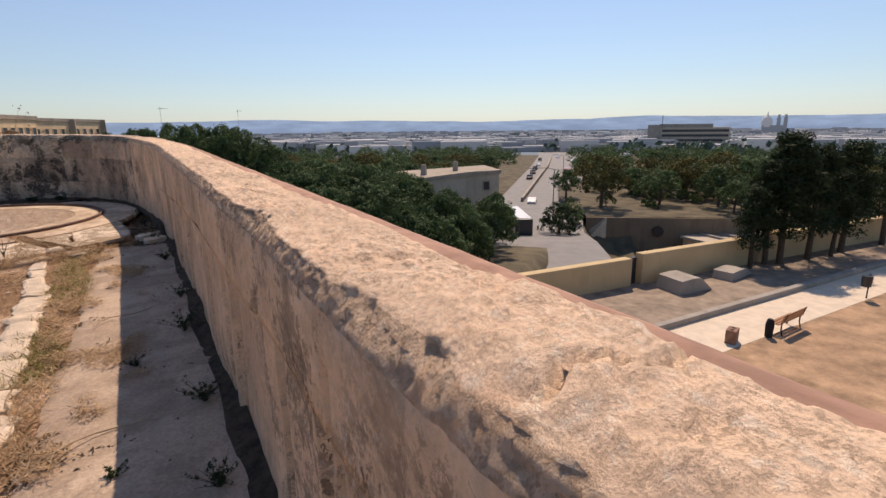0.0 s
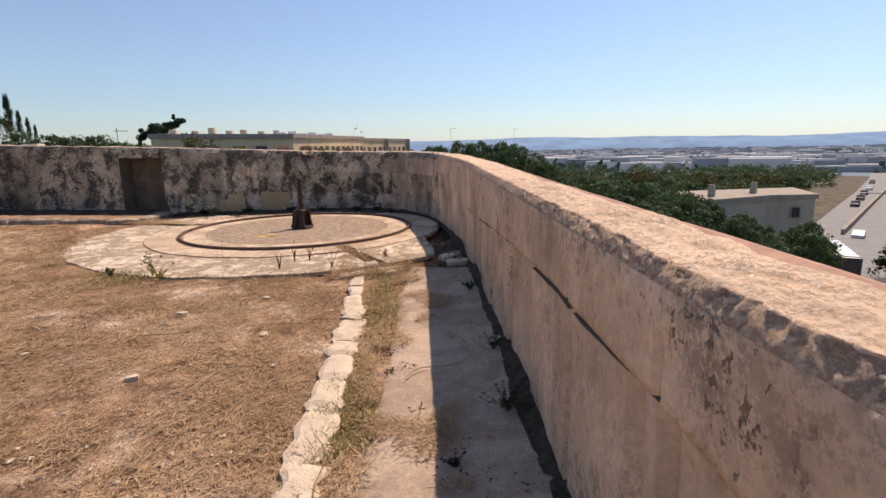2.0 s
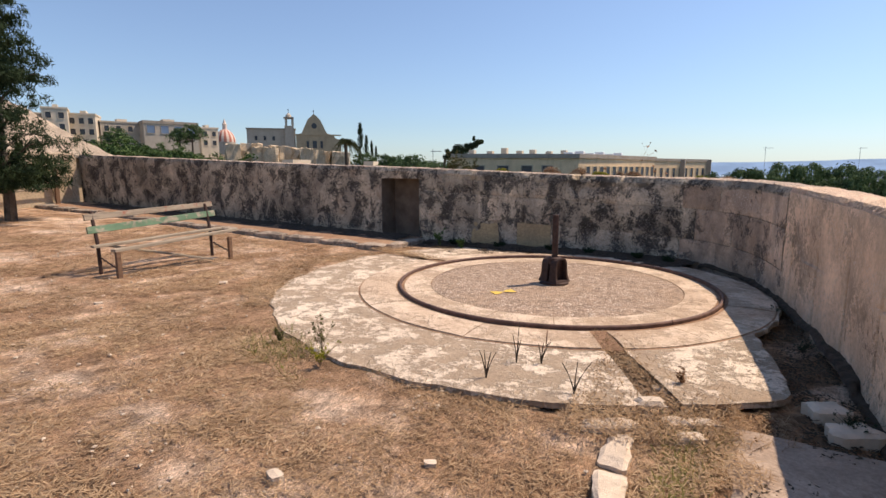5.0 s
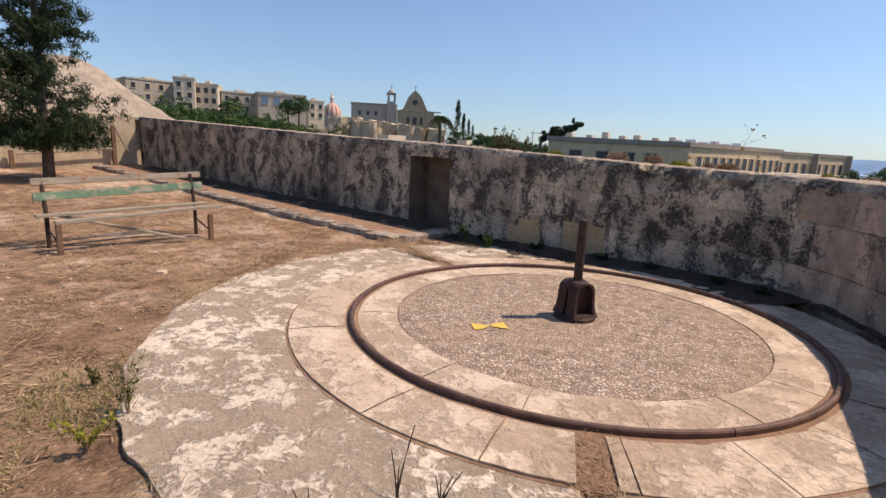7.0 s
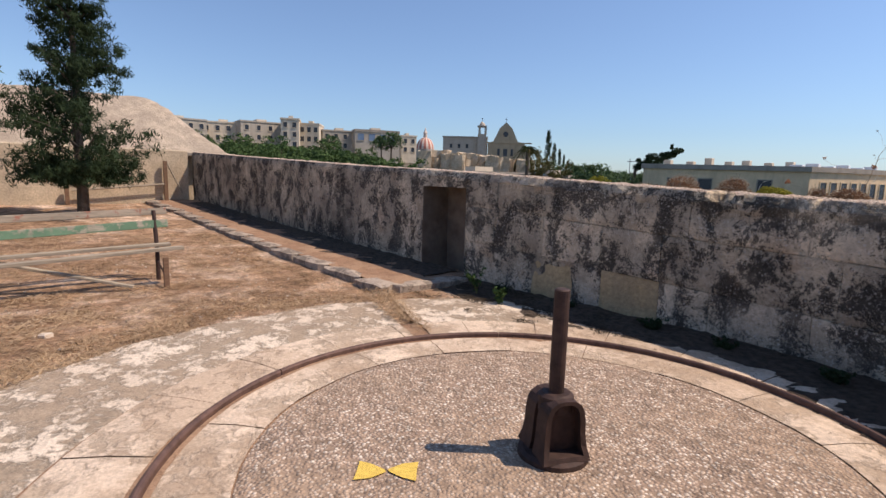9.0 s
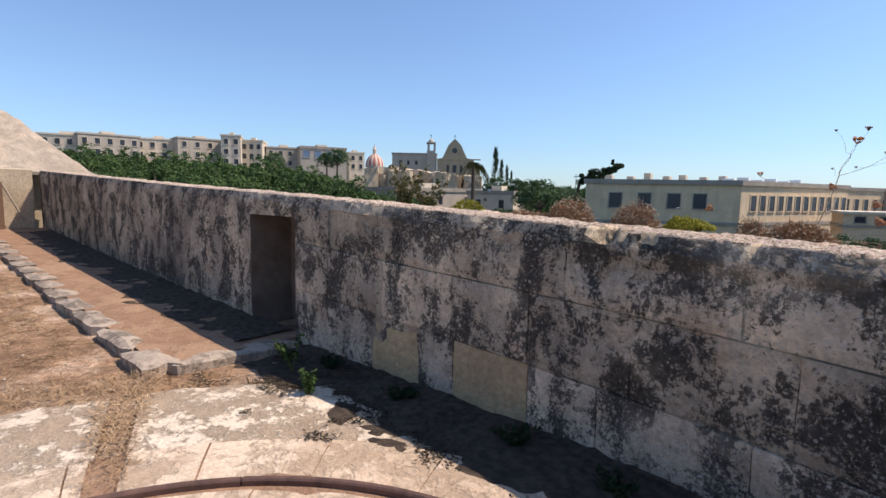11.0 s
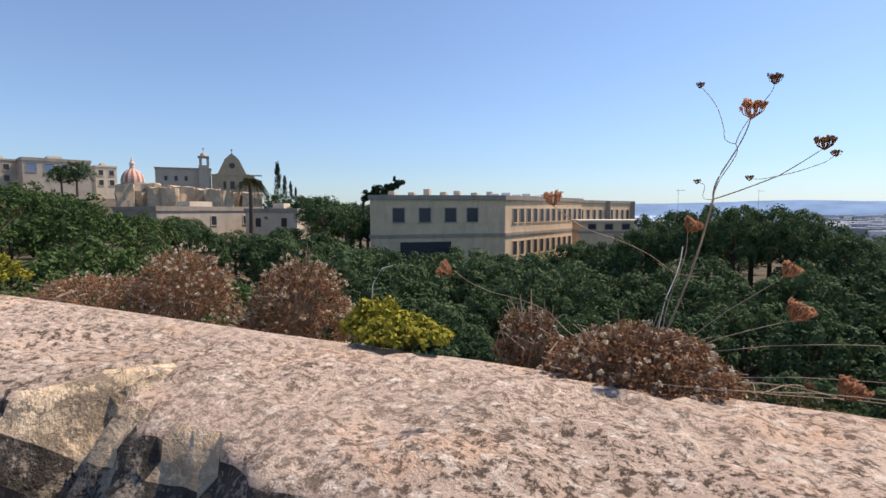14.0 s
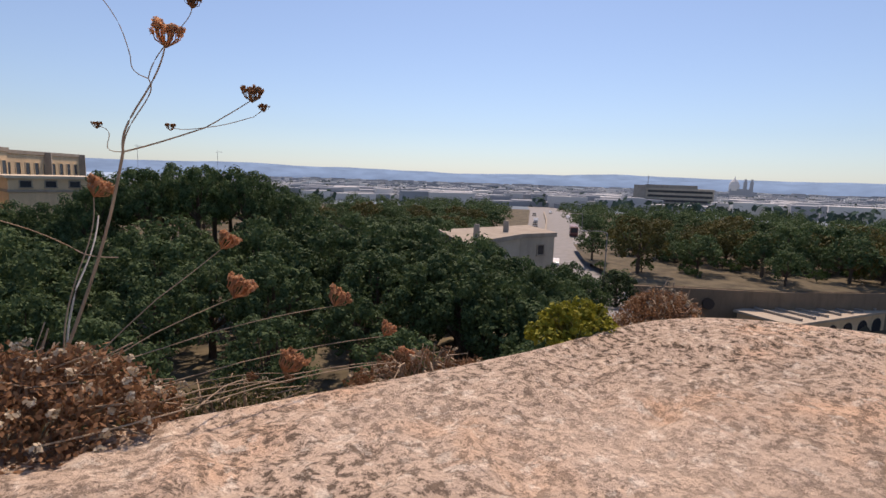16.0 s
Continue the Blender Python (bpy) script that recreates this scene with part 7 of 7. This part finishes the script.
def road_at(f, side):
    i = min(len(ROAD) - 2, int(f))
    t = f - i
    a, b = ROAD[i], ROAD[i + 1]
    dx, dy = b[0] - a[0], b[1] - a[1]
    d = math.hypot(dx, dy)
    x, y, w = [p + (q - p) * t for p, q in zip(a, b)]
    return x - dy / d * w * side, y + dx / d * w * side, land(x, y) + 0.37, math.degrees(math.atan2(dy, dx))


divider = tagged(part("road_divider", bmesh.new(), M_CEMENT), "low dark wall dividing the two carriageways", "wall", kind="structure")
for k in range(26):
    f0, f1 = 2.9 + k * 0.11, 2.9 + (k + 1) * 0.11
    p, q = road_at(f0, 0.38), road_at(f1, 0.38)
    c = Vector(((p[0] + q[0]) / 2, (p[1] + q[1]) / 2, 0))
    ln = math.hypot(q[0] - p[0], q[1] - p[1])
    bm = boxed(-ln / 2, ln / 2, -0.3, 0.3, -1, 1.1)
    bmesh.ops.transform(bm, matrix=pose(c.x, c.y, (p[2] + q[2]) / 2, 0, 0, p[3]), verts=bm.verts)
    part("wall_section", bm, M_BAND, divider)


def vehicle(name, x, y, z, yaw, ln, w, h, body_mat, label, cat, bus=False):
    ob = empty(name, pose(x, y, z, 0, 0, yaw), label, cat)
    bm = bmesh.new()
    if bus:
        box(bm, -ln / 2, ln / 2, -w / 2, w / 2, 0.35, h, 0.18)
        part("body", bm, body_mat, ob)
        part("roof", boxed(-ln / 2 + 0.3, ln / 2 - 0.3, -w / 2 + 0.2, w / 2 - 0.2, h, h + 0.12, 0.05), M_CARWHITE if body_mat == M_CARDARK else body_mat, ob, "pale roof panel")
        for s in (-1, 1):
            y0 = s * (w / 2 + 0.01)
            part("window", boxed(-ln / 2 + 0.6, ln / 2 - 0.6, min(y0, y0 - s * 0.04), max(y0, y0 - s * 0.04), h * 0.5, h * 0.85), M_DARK, ob)
        part("windscreen", boxed(-ln / 2 - 0.02, -ln / 2 + 0.03, -w / 2 + 0.2, w / 2 - 0.2, h * 0.42, h * 0.86), M_DARK, ob)
    else:
        prof = [(-ln / 2, 0.35), (-ln / 2, 0.8), (-ln * 0.28, 0.9), (-ln * 0.14, h), (ln * 0.22, h), (ln * 0.42, 0.95), (ln / 2, 0.85), (ln / 2, 0.35)]
        a = [bm.verts.new((px_, -w / 2, z_)) for px_, z_ in prof]
        b = [bm.verts.new((px_, w / 2, z_)) for px_, z_ in prof]
        for i in range(len(prof)):
            j = (i + 1) % len(prof)
            bm.faces.new((a[i], a[j], b[j], b[i]))
        bm.faces.new(a[::-1])
        bm.faces.new(b)
        bmesh.ops.recalc_face_normals(bm, faces=bm.faces)
        part("body", bm, body_mat, ob)
        part("window", boxed(-ln * 0.17, ln * 0.26, -w / 2 - 0.01, w / 2 + 0.01, 0.95, h - 0.12), M_DARK, ob)
    for px_ in (-ln * 0.33, ln * 0.33):
        for s in (-1, 1):
            bm = bmesh.new()
            r = 0.48 if bus else 0.32
            tube(bm, [(px_, s * (w / 2 - 0.25), r), (px_, s * (w / 2 + 0.02), r)], r, 14)
            part("wheel", bm, M_TYRE, ob)
    return ob


x, y, z, a = road_at(1.95, -0.15)
vehicle("bus", 47.6, 60.2, z, a + 8, 11.5, 2.5, 3.0, M_CARDARK, "dark bus with a pale roof on the near road", "bus", True)
x, y, z, a = road_at(2.85, 0.12)
vehicle("car", x, y, z, a + 180, 4.2, 1.75, 1.45, M_CARWHITE, "white car driving on the sunlit road", "car")
x, y, z, a = road_at(4.05, -0.45)
vehicle("bus", x, y, z, a, 9.5, 2.5, 3.2, M_CARRED, "red-brown bus far along the road", "bus", True)
for k, (f, s, m) in enumerate(((4.3, 0.7, M_CARDARK), (4.7, 0.75, M_CARDARK), (5.1, 0.75, M_CARWHITE), (5.5, 0.8, M_CARDARK), (5.4, -0.5, M_CARWHITE), (3.9, 0.66, M_CARDARK), (5.8, 0.1, M_CARWHITE))):
    x, y, z, a = road_at(f, s)
    vehicle("car", x, y, z, a, 4.2, 1.75, 1.5, m, "distant parked car along the road" if k != 4 else "distant white car on the road", "car")


def street_lamp(x, y, z, h, yaw):
    ob = empty("street_lamp", pose(x, y, z, 0, 0, yaw), "tall thin grey street lamp beside the road", "street lamp")
    bm = bmesh.new()
    tube(bm, [(0, 0, 0), (0, 0, h)], [0.11, 0.06], 8)
    part("pole", bm, M_METAL, ob)
    bm = bmesh.new()
    tube(bm, [(0, 0, h), (-1.2, 0, h + 0.25), (-4, 0, h + 0.35)], 0.05, 6)
    part("arm", bm, M_METAL, ob)
    part("lamp_head", boxed(-4.5, -3.9, -0.15, 0.15, h + 0.28, h + 0.42, 0.03), M_METAL, ob)


street_lamp(53.6, 59.0, -16, 11, -10)
street_lamp(92, 98, -16, 10, 10)
conc = empty("concrete_depot", pose(0, 0, 0), "flat-roofed pale depot with a whitewashed end wall beside the road", "building")
foot = [(25.6, 52.7), (36.8, 57.6), (42.0, 57.3), (45.4, 66), (30, 64)]
part("wall", prism(foot, -18, -4.9), M_FACADE2, conc)
part("roof", prism(foot, -4.9, -4.4, 0.3), M_BAND, conc)
add_windows(conc, foot[1], foot[2], (0.6,), -6.4, window_set(0.9, 1.1, M_BAND, M_DARK))
for f in (0.36, 0.93):
    p = Vector(foot[0]).lerp(Vector(foot[1]), f) + Vector((0.5, 2.6))
    bm = bmesh.new()
    tube(bm, [(p.x, p.y, -4.5), (p.x, p.y, -3.6), (p.x, p.y, -3.1)], [0.45, 0.42, 0.36], 4)
    part("roof_turret", bm, M_CEMENT, conc)

# retaining wall of the ditch, stair and arched shed
ditch = tagged(part("wall_ditch", prism([(66, 64), (84, 50), (112, 36), (140, 24), (142, 27), (114, 40), (86, 54), (69, 67)], -22, -14.3), M_DITCH), "weathered brown retaining wall of the ditch", "wall", kind="structure")
sheet("bank", [(66.5, 64.5), (84, 50.4), (112, 36.4), (140, 24.4), (190, 60), (150, 110), (96, 104), (78, 84)], -14.2, M_EARTH, "dry brown bank above the ditch", "bank")
stair = tagged(new("stair"), "narrow stone stair climbing the ditch wall", "stair", kind="structure")
for k in range(14):
    part("step", boxed(64.0 + k * 0.34, 64.4 + k * 0.34, 62.5 - k * 0.05, 64.6, -19.5, -18.8 + k * 0.34), M_FACADE3, stair)
# drain hole as a dark disc, its shade put in as colour
bm = bmesh.new()
tube(bm, [(75.3, 56.15, -16.6), (76.2, 57.3, -16.6)], 0.9, 18)
part("drain_mouth", bm, M_DARK, ditch, "dark disc for the shade in the round drain opening")
arches = empty("arched_shed", pose(76.6, 45, -20.6, 0, 0, -8), "old stone shed with arched openings and a broken roof", "building")
part("wall", boxed(0, 26, 0, 8, 0, 3.2), M_FACADE, arches)
part("roof", boxed(-0.4, 26.4, -0.4, 8.4, 3.2, 3.55), M_FACADE2, arches)
# arches are dark panels on the wall, standing for the shade inside
for k in range(6):
    bm = bmesh.new()
    a = [bm.verts.new((2.2 + k * 4.0 + 1.3 * math.cos(t), -0.03, 1.4 + 1.1 * math.sin(t))) for t in np.linspace(0, math.pi, 10)]
    a += [bm.verts.new((2.2 + k * 4.0 - 1.3, -0.03, 0.05)), bm.verts.new((2.2 + k * 4.0 + 1.3, -0.03, 0.05))]
    bm.faces.new(a)
    ext = bmesh.ops.extrude_face_region(bm, geom=bm.faces[:])
    bmesh.ops.translate(bm, vec=(0, 0.3, 0), verts=[v for v in ext["geom"] if isinstance(v, bmesh.types.BMVert)])
    part("arch", bm, M_DARK, arches, "dark panel for the shade in the arched opening")
for k in range(7):
    part("roof_beam", boxed(3 + k * 3.2, 3.5 + k * 3.2, 0.5, 7.5, 3.55, 3.9), M_CEMENT, arches)


# ---- far town ----
def office_block():
    x, y = at_yaw(-55.2, 420, 0, 0)
    ob = empty("office_block", pose(x, y, -20, 0, 0, -55.2), "large grey office block with rows of windows", "building")
    part("wall", boxed(-27, 27, 0, 18, 0, 19), M_FACADE2, ob)
    part("roof", boxed(-20, 16, 3, 14, 19, 21.5), M_CEMENT, ob)
    part("stair_tower", boxed(-27.5, -19, -1, 10, 0, 21), M_CEMENT, ob)
    for j in range(5):
        part("window_band", boxed(-17.5, 26, -0.15, 0.1, 2.2 + j * 3.4, 3.9 + j * 3.4), M_DARK, ob)
    bm = bmesh.new()
    tube(bm, [(-18, 5, 20), (-18, 5, 28)], 0.25, 6)
    part("mast", bm, M_METAL, ob)


office_block()


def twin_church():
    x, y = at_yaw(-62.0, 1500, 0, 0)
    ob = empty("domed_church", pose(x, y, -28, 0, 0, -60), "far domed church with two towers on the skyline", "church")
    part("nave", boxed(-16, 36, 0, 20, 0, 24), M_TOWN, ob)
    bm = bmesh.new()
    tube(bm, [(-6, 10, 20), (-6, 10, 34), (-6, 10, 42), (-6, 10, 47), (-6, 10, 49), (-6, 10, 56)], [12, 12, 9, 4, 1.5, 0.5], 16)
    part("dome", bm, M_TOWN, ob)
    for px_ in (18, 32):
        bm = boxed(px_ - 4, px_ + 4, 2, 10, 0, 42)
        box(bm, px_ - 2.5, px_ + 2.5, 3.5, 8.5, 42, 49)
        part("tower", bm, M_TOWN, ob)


twin_church()


def crane(yaw, r, h, z, arm):
    x, y = at_yaw(yaw, r)
    ob = empty("tower_crane", pose(x, y, z, 0, 0, yaw), "thin far tower crane above the roofs", "crane")
    part("mast", boxed(-0.25, 0.25, -0.25, 0.25, 0, h), M_METAL, ob)
    part("jib", boxed(-arm * 0.3, arm, -0.2, 0.2, h - 2.4, h - 1.9), M_METAL, ob)


crane(31.6, 420, 31, -12, 7)
crane(-2, 900, 62, -27, 10)
crane(-9, 1000, 62, -27, 8)
crane(-75, 900, 55, -27, 24)

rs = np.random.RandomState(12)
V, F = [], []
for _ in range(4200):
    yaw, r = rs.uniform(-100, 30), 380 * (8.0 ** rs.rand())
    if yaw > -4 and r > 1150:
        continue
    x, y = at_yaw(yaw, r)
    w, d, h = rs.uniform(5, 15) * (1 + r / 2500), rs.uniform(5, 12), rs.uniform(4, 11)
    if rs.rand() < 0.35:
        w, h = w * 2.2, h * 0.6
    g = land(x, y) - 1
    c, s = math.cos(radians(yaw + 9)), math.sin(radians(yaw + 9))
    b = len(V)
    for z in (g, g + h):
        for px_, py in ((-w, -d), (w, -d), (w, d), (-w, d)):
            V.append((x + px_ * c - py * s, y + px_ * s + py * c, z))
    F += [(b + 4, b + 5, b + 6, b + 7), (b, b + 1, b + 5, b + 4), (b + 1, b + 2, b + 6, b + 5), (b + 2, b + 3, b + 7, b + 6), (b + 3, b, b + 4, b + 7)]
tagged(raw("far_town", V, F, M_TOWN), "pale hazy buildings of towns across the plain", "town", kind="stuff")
C, rad = [], []
for _ in range(2600):
    yaw, r = rs.uniform(-100, 30), 340 * (6.0 ** rs.rand())
    if yaw > -4 and r > 1150:
        continue
    x, y = at_yaw(yaw, r)
    q = fbm(x * 0.004, y * 0.004, 2.0)
    if q < rs.normal() * 0.25:
        continue
    C.append((x, y, land(x, y) + 3))
    rad.append(rs.uniform(4, 8))
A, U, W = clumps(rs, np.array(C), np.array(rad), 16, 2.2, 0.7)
# far trees with the haze put into their colour and a faint glow
M_FARWOOD = mat_far_haze("far_wood", (0.055, 0.085, 0.07), 0.12)
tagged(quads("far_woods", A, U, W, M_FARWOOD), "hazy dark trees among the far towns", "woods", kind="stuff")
